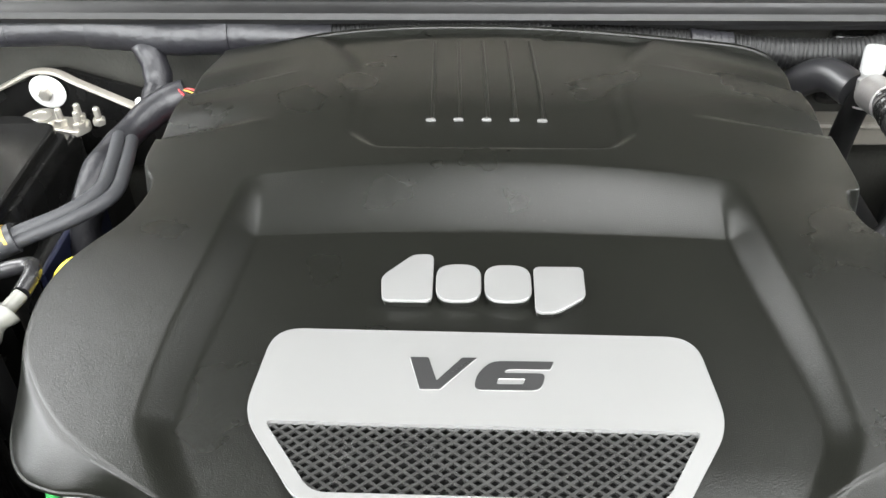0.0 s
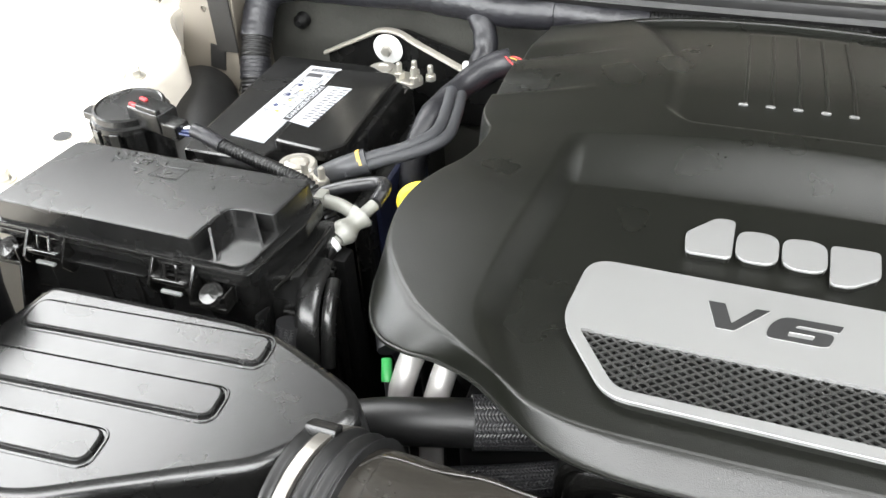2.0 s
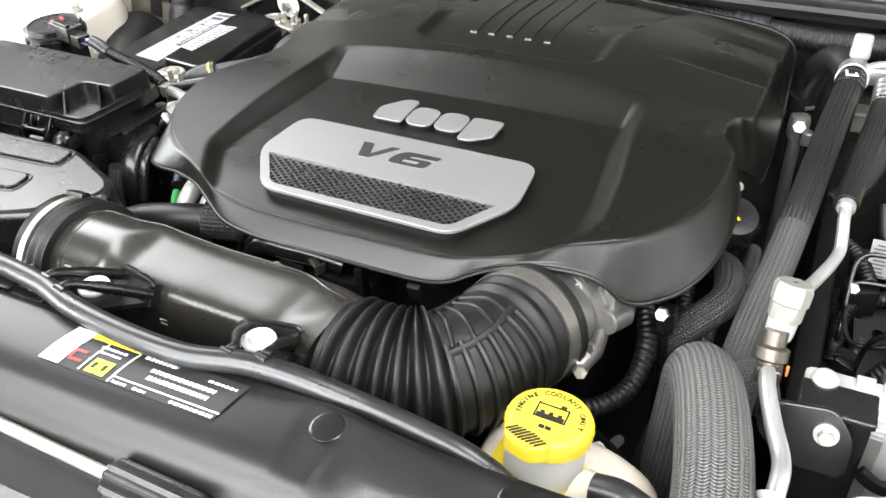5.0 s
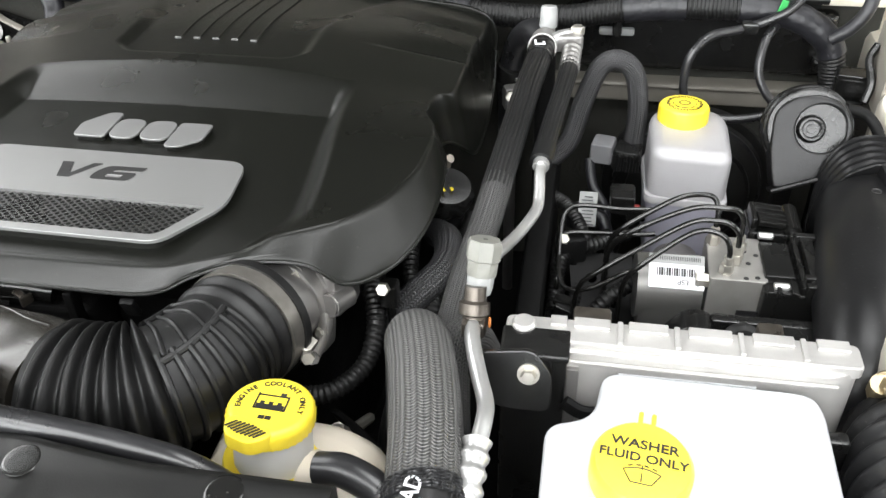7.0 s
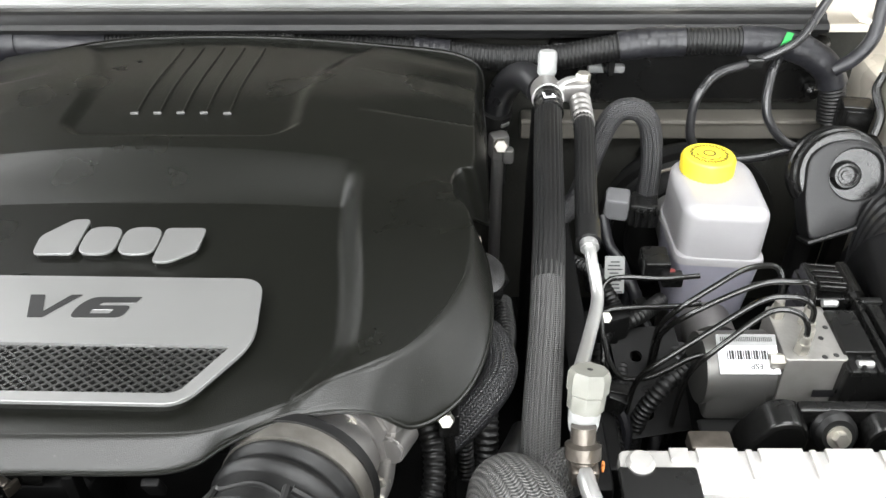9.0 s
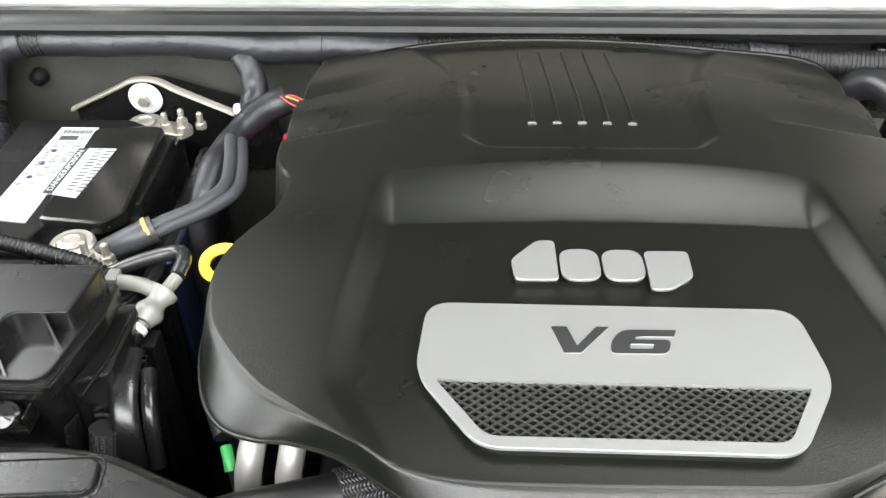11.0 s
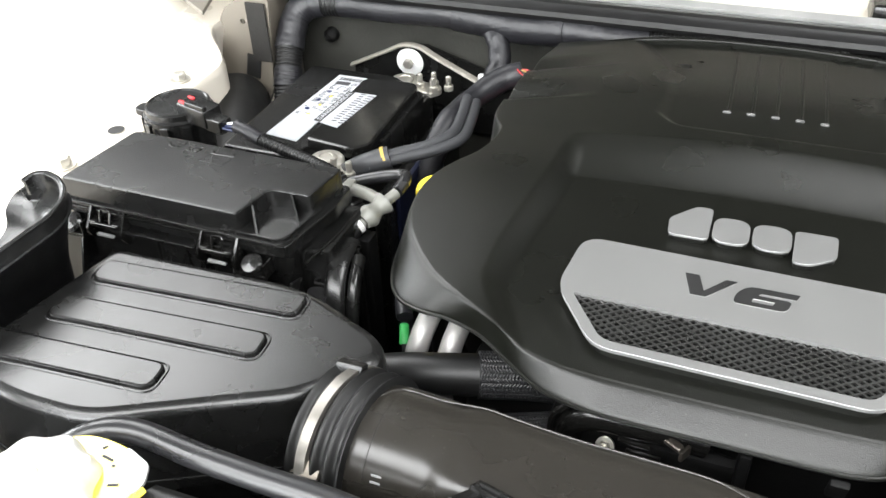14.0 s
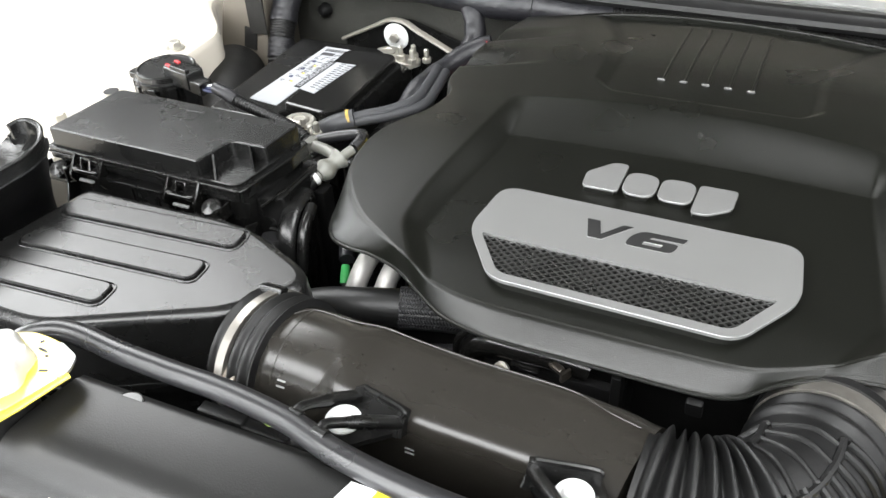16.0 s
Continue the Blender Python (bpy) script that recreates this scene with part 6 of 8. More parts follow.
# ---- brake fluid side ----
bo = thing("brake_booster", (0.54, 0.74, 0.9), "large black round brake booster on the firewall", "brake booster")
BC = (0.573, 0.72, 0.876)
part("shell", lathe([(0.03, -0.045), (0.055, -0.04), (0.075, -0.03), (0.092, -0.012), (0.101, 0.0), (0.106, 0.004), (0.106, 0.012), (0.10, 0.016), (0.09, 0.045), (0.05, 0.075)], BC, (-90, 0, 0), 52), M_MATT, bo)
part("clip_strip", sweep([(0.528, 0.704, 0.962), (0.55, 0.703, 0.970), (0.573, 0.703, 0.972), (0.60, 0.703, 0.968)], 0.0018, 20, 8), M_DULL, bo, "bright worn edge")
part("mount", span(0.53, 0.61, 0.78, 0.845, 0.84, 0.92, 0.01), M_DARK, bo)
part("rim", lathe([(0.103, -0.004), (0.1075, -0.003), (0.1085, 0.004), (0.1075, 0.012), (0.103, 0.013)], BC, (-90, 0, 0), 60), M_RUBBER, bo)
part("step_ring", lathe([(0.075, -0.0305), (0.078, -0.030), (0.079, -0.026), (0.075, -0.0255)], BC, (-90, 0, 0), 60), M_RUBBER, bo)
part("second_ring", lathe([(0.092, -0.013), (0.0945, -0.0125), (0.095, -0.009), (0.092, -0.008)], BC, (-90, 0, 0), 60), M_GREYRUBBER, bo)
bf = thing("brake_fluid_bottle", (0.548, 0.55, 0.9), "milky brake fluid bottle with a yellow cap", "brake fluid bottle")
BB = [(0.507, 0.515), (0.589, 0.508), (0.591, 0.60), (0.575, 0.618), (0.52, 0.616), (0.506, 0.60)]
part("upper_tank", prism(rounded(BB, 0.018, 6), 0.985, 1.041, 0.012, 5), M_HAZY, bf)
part("seam_band", prism(rounded([(x + (x - 0.548) * 0.06, y + (y - 0.565) * 0.04) for x, y in BB], 0.012, 4), 0.977, 0.986, 0.003), M_HAZY, bf)
part("lower_tank", prism(rounded([(x, y) for x, y in BB], 0.012, 4), 0.90, 0.978, 0.003, 2, 0.12), M_HAZYLOW, bf, "darker part filled with fluid")
cap = part("cap", lathe([(0.0255, -0.020), (0.0265, -0.018), (0.0265, -0.002), (0.0245, 0.001), (0.020, 0.0018), (0.012, 0.001), (0.0115, 0.0025), (0.005, 0.0028), (0.0, 0.0028)], (0.541, 0.588, 1.057), (-4, 0, 0), 72, wave=lambda a, k: 0.0006 * math.cos(36 * a) if 0 < k < 3 else 0), M_YELLOW, bf, "ribbed yellow screw cap")
part("cap_ring", lathe([(0.0125, 0.0), (0.0125, 0.0009), (0.0112, 0.0009), (0.0112, 0.0)], (0.541, 0.588, 1.0585), (-4, 0, 0), 8), M_INK, cap)
part("cap_ring", lathe([(0.0062, 0.0), (0.0062, 0.0009), (0.0048, 0.0009), (0.0048, 0.0)], (0.541, 0.588, 1.0592), (-4, 0, 0), 24), M_INK, cap)
for k in range(34):
    a = 2 * math.pi * k / 34
    part("print_bar", box((0.0011, 0.0034, 0.0004), (0.541 + 0.0175 * math.cos(a), 0.588 + 0.0175 * math.sin(a), 1.0592 - 0.0012 * math.sin(a)), 0, rz=math.degrees(a) + 90 + 50 * (k % 2)), M_INK, cap)
part("master_cylinder", joined(sweep([(0.548, 0.48, 0.9), (0.548, 0.56, 0.9), (0.548, 0.69, 0.92)], 0.026, 12, 20), span(0.52, 0.57, 0.5, 0.6, 0.64, 0.9, 0.01)), M_ALU, bf)
part("level_plug", joined(box((0.026, 0.03, 0.022), (0.482, 0.505, 0.985), 0.003), box((0.02, 0.012, 0.014), (0.497, 0.49, 0.978), 0.002)), M_PLASTIC, bf)
part("plug_lock", box((0.011, 0.006, 0.008), (0.495, 0.494, 0.982), 0.002), M_DARKRED, bf, "red locking clip")

# looped hose with grey plug
lh = thing("looped_hose", (0.46, 0.62, 0.9), "black sleeved hose bent in a loop with a grey plug", "hose")
part("hose", sweep([(0.395, 0.60, 0.965), (0.420, 0.62, 0.985), (0.434, 0.63, 1.036), (0.449, 0.635, 1.074), (0.468, 0.635, 1.084), (0.487, 0.635, 1.069), (0.495, 0.63, 1.03), (0.494, 0.62, 0.985)], 0.0115, 60, 18), M_BRAIDFINE, lh)
part("plug", joined(box((0.03, 0.03, 0.028), (0.488, 0.605, 0.978), 0.004, rz=-12), *[box((0.004, 0.004, 0.022), (0.479 + 0.007 * k, 0.589, 0.978), 0.001) for k in range(4)]), M_PLASTIC, lh)
part("grey_plug", box((0.026, 0.028, 0.026), (0.460, 0.606, 0.985), 0.004, rz=-12), M_MIDGREY, lh, "mid grey plug")
part("lead", sweep([(0.445, 0.60, 0.975), (0.452, 0.58, 0.95), (0.468, 0.56, 0.93), (0.47, 0.54, 0.88)], 0.006, 24, 10), M_TAPE, lh)

# horn
ho = thing("horn", (0.67, 0.56, 0.95), "round black plastic horn beside the brake fluid bottle", "horn")
HM = pose(0.668, 0.556, 1.052, 62, 0, -6)
HORN = [Vector(p) for p in rounded([(-0.0385, 0.012), (-0.0375, -0.024), (-0.029, -0.066), (0.0146, -0.048), (0.032, -0.026), (0.0385, -0.002), (0.0352, 0.0191), (0.0252, 0.0323), (0.0028, 0.0378), (-0.0209, 0.0325), (-0.033, 0.023)], 0.008, 4)]
HC = Vector((0.009, 0.003))


def horn_edge(a):
    """Distance from the dish's middle to the horn's outline."""
    d = Vector((math.cos(a), math.sin(a)))
    best = 0.03
    for p, q in zip(HORN, HORN[1:] + HORN[:1]):
        e, f = q - p, p - HC
        den = d.x * e.y - d.y * e.x
        if abs(den) > 1e-9:
            t, w = (f.x * e.y - f.y * e.x) / den, (f.x * d.y - f.y * d.x) / den
            if t > 0 and -1e-6 <= w <= 1 + 1e-6:
                best = t
    return best


face = lathe([(0.0, -0.034), (0.0, -0.003), (-0.0012, 0.0002), (-0.0036, 0.0015), (0.0275, 0.0016), (0.0262, 0.0008), (0.0248, -0.004), (0.0, -0.0046)], (HC.x, HC.y, 0), (0, 0, 0), 96, wave=lambda a, k: horn_edge(a) if k < 4 else 0)
part("trumpet_face", moved(face, HM), M_DUCT, ho)
part("boss", moved(lathe([(0.0150, -0.005), (0.0135, 0.0015), (0.0118, 0.0038), (0.0098, 0.0042), (0.0085, 0.003), (0.0082, -0.001), (0.0048, -0.001), (0.0044, 0.0012), (0.0, 0.0015)], (-0.0005, 0.0017, 0), segs=40), HM), M_PLASTIC, ho)
for k in range(9):
    part("moulded_mark", moved(box((0.0035, 0.0014, 0.0006), (HC.x + 0.0205 * math.cos(radians(-75 + 14 * k)), HC.y + 0.0205 * math.sin(radians(-75 + 14 * k)), -0.0042), 0.0002, rz=15 + 14 * k), HM), M_PLASTIC, ho)
part("drum", moved(lathe([(0.036, -0.004), (0.0415, -0.006), (0.0425, -0.014), (0.0412, -0.0155), (0.0445, -0.018), (0.0455, -0.026), (0.044, -0.028), (0.0465, -0.031), (0.0465, -0.042), (0.043, -0.047), (0.02, -0.05)], (-0.001, 0.002, 0), segs=56), HM), M_PLASTIC, ho)
part("outlet_mouth", moved(box((0.050, 0.005, 0.040), (-0.0075, -0.0575, -0.014), 0.002, rz=22.4), HM), M_DUCT, ho)
part("bracket", sweep([(0.70, 0.575, 1.07), (0.725, 0.58, 1.06), (0.738, 0.565, 1.045), (0.742, 0.54, 1.02), (0.742, 0.53, 0.94)], 0.006, 24, 10), M_DARK, ho)
part("bay_stay", joined(span(0.655, 0.675, 0.59, 0.61, 0.64, 1.04, 0.004)), M_DARK, ho)

# air duct bolted to the wing
ad = thing("wing_duct", (0.69, 0.4, 0.8), "black moulded plastic air duct bolted to the inner wing", "duct")
AD = [(0.668, 0.232, 0.90), (0.667, 0.250, 0.985), (0.673, 0.29, 1.010), (0.686, 0.36, 1.012), (0.703, 0.43, 1.009), (0.716, 0.488, 0.998), (0.722, 0.53, 0.95)]
part("duct_body", sweep(AD, lambda u, L: 0.036 + 0.007 * smooth01((u - 0.25) / 0.4), 60, 40), M_DUCT, ad)
# grooved collar over the duct's end that runs out into the bolted ear: back and front edge of each station
COLLAR = [((0.677, 0.522, 0.95), (0.684, 0.506, 0.95)), ((0.676, 0.527, 0.99), (0.680, 0.500, 0.99)), ((0.679, 0.531, 1.022), (0.683, 0.492, 1.022)), ((0.690, 0.538, 1.044), (0.692, 0.487, 1.043)),
          ((0.705, 0.541, 1.056), (0.705, 0.487, 1.052)), ((0.72, 0.540, 1.061), (0.719, 0.489, 1.056)), ((0.744, 0.534, 1.062), (0.741, 0.484, 1.057)), ((0.760, 0.526, 1.062), (0.757, 0.482, 1.058)), ((0.772, 0.514, 1.062), (0.770, 0.487, 1.058)), ((0.777, 0.504, 1.061), (0.776, 0.497, 1.059))]
back, _ = curve_points([p for p, q in COLLAR], 48)
front, _ = curve_points([q for p, q in COLLAR], 48)
bm = bmesh.new()
rows = []
for k, (p, q) in enumerate(zip(back, front)):
    out = Vector((-1, 0, 0)).lerp(Vector((0, 0, 1)), smooth01((k - 4) / 18)).normalized()
    deep = 0.0021 * (1 - smooth01((k - 28) / 9))
    row = [bm.verts.new(p.lerp(q, j / 40) + out * (deep * (math.cos(j / 40 * math.pi * 10) - 1) / 2 - (0.0015 if j in (0, 40) else 0))) for j in range(41)]
    row += [bm.verts.new(q - out * 0.012 + Vector((0, 0.003, 0))), bm.verts.new(p - out * 0.014 - Vector((0, 0.003, 0)))]
    rows.append(row)
for a, b in zip(rows, rows[1:]):
    for j in range(43):
        bm.faces.new((a[j], a[(j + 1) % 43], b[(j + 1) % 43], b[j]))
bm.faces.new(rows[0][::-1])
bm.faces.new(rows[-1])
part("collar", bm, M_DUCT, ad, smooth=60)
part("collar_web", moved(prism([(0, 0), (0.036, 0), (0.036, 0.003), (0, 0.003)], 0, 0.016, 0.0008), pose(0.7235, 0.456, 1.04, 0, 0, 90)), M_DUCT, ad)
part("ear_bolt", joined(lathe([(0.0, 0), (0.0125, 0), (0.0125, 0.002), (0.0, 0.002)], (0.757, 0.502, 1.0605), segs=22), hexhead(0.0075, 0.008, (0.757, 0.502, 1.0625))), M_ZINC, ad, "bright hex bolt")
for hx, hy, hz in ((0.709, 0.450, 1.0490), (0.703, 0.358, 1.0515)):
    part("pin_hole", lathe([(0.0, 0.0012), (0.0034, 0.0012), (0.0042, 0.002), (0.0052, 0.0005)], (hx, hy, hz), segs=18), M_INK, ad)
part("foot", span(0.65, 0.69, 0.22, 0.25, 0.64, 0.92, 0.01), M_DARK, ad)
rd = thing("ribbed_duct", (0.68, 0.1, 0.8), "wide black ribbed air duct beside the washer bottle", "duct")
part("duct_body", sweep([(0.70, 0.19, 0.98), (0.69, 0.15, 1.02), (0.682, 0.10, 1.032), (0.678, 0.04, 1.035), (0.675, -0.03, 1.035)], lambda u, L: 0.055 + 0.006 * (0.5 + 0.5 * math.cos(2 * math.pi * u * L / 0.0155)) if u > 0.14 else 0.058, 150, 40, 0.9), M_DUCT, rd)
part("foot", span(0.65, 0.71, 0.0, 0.16, 0.64, 1.0, 0.01), M_DARK, rd)
solid("wing_stud", joined(sweep([(0.69, 0.205, 1.0), (0.66, 0.198, 1.035), (0.655, 0.19, 1.055)], 0.008, 10, 12), hexhead(0.0072, 0.010, (0.66, 0.192, 1.052), (60, 0, 0)), lathe([(0.0, 0), (0.0105, 0), (0.0105, 0.003), (0, 0.003)], (0.66, 0.195, 1.05), (60, 0, 0), 20)), M_BRASS, "brass coloured nut and washer on the wing", "nut")

# ---- brake control unit and its pipes ----
ab2 = thing("abs_unit", (0.58, 0.37, 0.9), "aluminium brake control block with a motor and black controller", "brake unit")
blk = part("valve_block", prism(rounded([(0.556, 0.346), (0.607, 0.346), (0.606, 0.412), (0.557, 0.412)], 0.003, 2), 0.94, 1.013, 0.0012), M_SATIN, ab2)
for px, py in ((0.588, 0.35), (0.598, 0.352), (0.592, 0.372), (0.60, 0.385), (0.59, 0.39)):
    part("plug_hole", lathe([(0.0, 0.0005), (0.0018, 0.0005), (0.0024, 0)], (px, py, 1.0132), segs=14), M_INK, blk)
part("rubber_plug", lathe([(0.0, 0.004), (0.010, 0.003), (0.011, 0)], (0.568, 0.344, 0.957), (90, 0, 0), 24), M_RUBBER, blk)
part("front_stamp", box((0.02, 0.0006, 0.008), (0.594, 0.3425, 0.978), 0), M_GREYRUBBER, blk)
FIT = [(0.571, 0.357), (0.580, 0.373), (0.563, 0.400), (0.585, 0.391)]
for fx, fy in FIT:
    part("pipe_nut", joined(hexhead(0.0065, 0.011, (fx, fy, 1.012)), lathe([(0.0045, 0.011), (0.004, 0.018)], (fx, fy, 1.012), segs=14)), M_ZINC, blk)
mo = part("motor", joined(sweep([(0.494, 0.370, 0.980), (0.552, 0.372, 0.980)], 0.031, 4, 36), span(0.497, 0.549, 0.340, 0.40, 0.945, 0.985, 0.006)), M_DRUM, ab2, "satin steel motor drum with a white label")
lab = part("motor_label", box((0.049, 0.034, 0.0012), (0.5285, 0.3575, 1.0085), 0, rx=27), M_LABEL, mo)
LM = pose(0.5285, 0.3575, 1.0085, 27, 0, 0) @ pose(0, 0, 0.0007, 0, 0, 180)
part("motor_lettering", lettering("ESP", 0.007, LM @ pose(-0.006, 0.0105, 0.0002), 0.0001, 1.0, 0.0001), M_INK, lab)
part("bar_code", joined(*[moved(box((0.0008 + 0.0006 * (k % 3), 0.008, 0.0003), (0.017 - 0.0022 * k, 0.001, 0.0002)), LM) for k in range(16)]), M_INK, lab)
part("logo_dot", moved(lathe([(0.0, 0.0003), (0.003, 0.0003), (0.003, 0)], (-0.019, 0.0105, 0), segs=10), LM), M_INK, lab)
part("label_band", moved(box((0.049, 0.0095, 0.0003), (0, -0.012, 0.0002)), LM), M_GREYPLASTIC, lab, "grey printed band")
part("small_code", joined(*[moved(box((0.0007, 0.004, 0.0003), (0.021 - 0.0016 * k, -0.0125, 0.0005)), LM) for k in range(27)]), M_INK, lab)
part("side_nut", hexhead(0.007, 0.012, (0.545, 0.352, 1.006), (0, 90, 0)), M_ZINC, ab2)
co = part("controller", prism(rounded([(0.602, 0.334), (0.646, 0.331), (0.650, 0.412), (0.634, 0.416), (0.632, 0.408), (0.602, 0.404)], 0.003, 2), 0.935, 1.012, 0.002), M_PLASTIC, ab2, "black stepped controller housing")
part("top_panel", span(0.604, 0.630, 0.352, 0.404, 1.010, 1.0165, 0.002), M_PLASTIC, co)
part("front_step", joined(span(0.604, 0.632, 0.332, 0.347, 1.008, 1.014, 0.0015), span(0.612, 0.616, 0.330, 0.349, 1.010, 1.017, 0.001), span(0.624, 0.628, 0.330, 0.349, 1.010, 1.017, 0.001)), M_PLASTIC, co)
for x0, x1, z1 in ((0.6325, 0.6375, 1.0195), (0.6405, 0.6515, 1.0215)):
    part("edge_ridge", span(x0, x1, 0.334, 0.414, 0.95, z1, 0.0018), M_PLASTIC, co)
for y0 in (0.331, 0.343, 0.405):
    part("edge_lug", span(0.635, 0.654, y0, y0 + 0.007, 0.955, 1.024, 0.0015), M_PLASTIC, co)
part("multi_plug", joined(span(0.598, 0.648, 0.422, 0.466, 0.95, 1.012, 0.004), span(0.600, 0.606, 0.428, 0.46, 1.01, 1.024, 0.002)), M_PLASTIC, ab2, "black multi-pin plug")
part("plug_lever", moved(joined(box((0.026, 0.034, 0.006), (0, 0, 0), 0.002), *[box((0.026, 0.0025, 0.003), (0, -0.012 + 0.008 * k, 0.0035), 0.0008) for k in range(4)]), pose(0.618, 0.443, 1.0195, 0, 8, 4)), M_GLOSS, ab2)
part("plug_barrel", joined(sweep([(0.639, 0.424, 1.012), (0.639, 0.464, 1.012)], 0.0085, 4, 20), sweep([(0.6395, 0.418, 1.011), (0.6395, 0.426, 1.011)], 0.0055, 3, 16)), M_GLOSS, ab2)
part("silver_screw", lathe([(0.0035, 0.0), (0.0035, 0.012), (0.002, 0.0135), (0.0, 0.0135)], (0.604, 0.409, 1.019), (0, 90, 0), 14), M_PIPE, co)
part("silver_screw", lathe([(0.0035, 0.0), (0.0035, 0.012), (0.002, 0.0135), (0.0, 0.0135)], (0.610, 0.340, 1.015), (0, 90, 0), 14), M_PIPE, co)
part("carrier", joined(span(0.49, 0.655, 0.318, 0.336, 0.64, 0.955, 0.004), span(0.5, 0.65, 0.33, 0.42, 0.64, 0.94, 0.01)), M_DARK, ab2)
part("carrier_lug", moved(prism(rounded([(0.505, 0.90), (0.563, 0.90), (0.563, 0.990), (0.554, 1.004), (0.534, 1.005), (0.513, 0.975)], [0.004, 0.004, 0.008, 0.008, 0.010, 0.010], 4), -0.012, 0.014, 0.004, 3), pose(0, 0.300, 0, 90)), M_PLASTIC, ab2)
part("carrier_bar", span(0.556, 0.662, 0.302, 0.314, 0.90, 1.002, 0.003), M_PLASTIC, ab2)
part("carrier_lug", moved(prism(rounded([(0.604, 0.955), (0.652, 0.955), (0.652, 0.998), (0.642, 1.004), (0.612, 1.004), (0.604, 0.992)], 0.005, 3), -0.004, 0.014, 0.003, 2), pose(0, 0.296, 0, 90)), M_PLASTIC, ab2)
part("rubber_mount", lathe([(0.010, 0.0), (0.0165, 0.001), (0.0175, 0.005), (0.0150, 0.009), (0.0165, 0.012), (0.013, 0.016), (0.008, 0.016)], (0.583, 0.300, 0.984), (62, 0, 0), 30), M_RUBBER, ab2)
part("mount_bolt", moved(joined(lathe([(0.0, 0), (0.0095, 0), (0.0095, 0.002), (0.0, 0.002)], segs=20), hexhead(0.0062, 0.008)), pose(0.583, 0.286, 0.9905, 62, 0, 0)), M_ZINC, ab2)
BP = [[(0.563, 0.400, 1.02), (0.564, 0.408, 1.042), (0.560, 0.414, 1.053), (0.550, 0.415, 1.056), (0.529, 0.410, 1.055), (0.503, 0.401, 1.043), (0.476, 0.396, 1.022), (0.468, 0.403, 1.00), (0.467, 0.412, 0.97), (0.468, 0.412, 0.88)],
      [(0.585, 0.391, 1.02), (0.584, 0.391, 1.046), (0.577, 0.390, 1.058), (0.566, 0.389, 1.060), (0.541, 0.390, 1.058), (0.511, 0.388, 1.044), (0.480, 0.387, 1.022), (0.470, 0.394, 1.002), (0.468, 0.405, 0.97), (0.47, 0.408, 0.88)],
      [(0.580, 0.373, 1.02), (0.580, 0.374, 1.040), (0.573, 0.375, 1.051), (0.561, 0.377, 1.054), (0.535, 0.376, 1.050), (0.489, 0.362, 1.024), (0.456, 0.353, 1.002), (0.443, 0.354, 0.985), (0.439, 0.360, 0.95), (0.438, 0.363, 0.87)],
      [(0.571, 0.357, 1.02), (0.571, 0.358, 1.036), (0.566, 0.361, 1.047), (0.556, 0.364, 1.051), (0.543, 0.365, 1.050), (0.527, 0.360, 1.043), (0.496, 0.349, 1.019), (0.484, 0.350, 1.000), (0.481, 0.358, 0.965), (0.482, 0.365, 0.88)],
      [(0.515, 0.468, 1.0), (0.481, 0.464, 1.0), (0.444, 0.466, 1.0), (0.428, 0.461, 0.998), (0.4215, 0.446, 0.990), (0.421, 0.402, 0.960), (0.421, 0.392, 0.930), (0.421, 0.39, 0.86)],
      [(0.515, 0.450, 0.982), (0.493, 0.446, 0.982), (0.433, 0.438, 0.985), (0.423, 0.434, 0.979), (0.420, 0.422, 0.965), (0.420, 0.41, 0.92), (0.42, 0.405, 0.85)],
      [(0.550, 0.363, 1.003), (0.513, 0.361, 1.003), (0.490, 0.363, 1.001), (0.468, 0.362, 0.986), (0.450, 0.361, 0.976), (0.431, 0.367, 0.970), (0.423, 0.385, 0.971), (0.421, 0.409, 0.975)]]
for i, pts in enumerate(BP):
    solid("brake_pipe", sweep(pts, 0.0025, 90, 10), M_GLOSS, "thin black brake pipe bent down from the control block", "brake pipe", "brake pipes")
vs = thing("small_valve", (0.44, 0.46, 0.9), "dull grey metal pipe clamp block by the brake pipes", "clamp")
part("block", joined(box((0.03, 0.022, 0.03), (0.432, 0.44, 0.965), 0.004, rz=20), span(0.425, 0.44, 0.43, 0.45, 0.64, 0.96, 0.003)), M_DARK, vs)
part("bolt", hexhead(0.006, 0.008, (0.425, 0.435, 0.976), (40, 0, 0)), M_ZINC, vs)
tag = thing("white_tag", (0.455, 0.5, 0.95), "small white tag with bars of print in the harness", "tag")
part("paper", box((0.020, 0.003, 0.038), (0.447, 0.515, 0.962), 0.0008, rx=-30), M_GREYPLASTIC, tag)
for k in range(9):
    part("print_bar", box((0.015 - 0.003 * (k % 3), 0.0006, 0.0013), (0.447 - 0.001 * (k % 2), 0.5045 + 0.0019 * k, 0.9485 + 0.0033 * k), 0, rx=-30), M_PRINT, tag)
part("lead", sweep([(0.445, 0.522, 0.95), (0.462, 0.515, 0.955), (0.47, 0.5, 0.93), (0.46, 0.48, 0.87), (0.46, 0.47, 0.64)], 0.007, 30, 10), M_TAPE, tag)
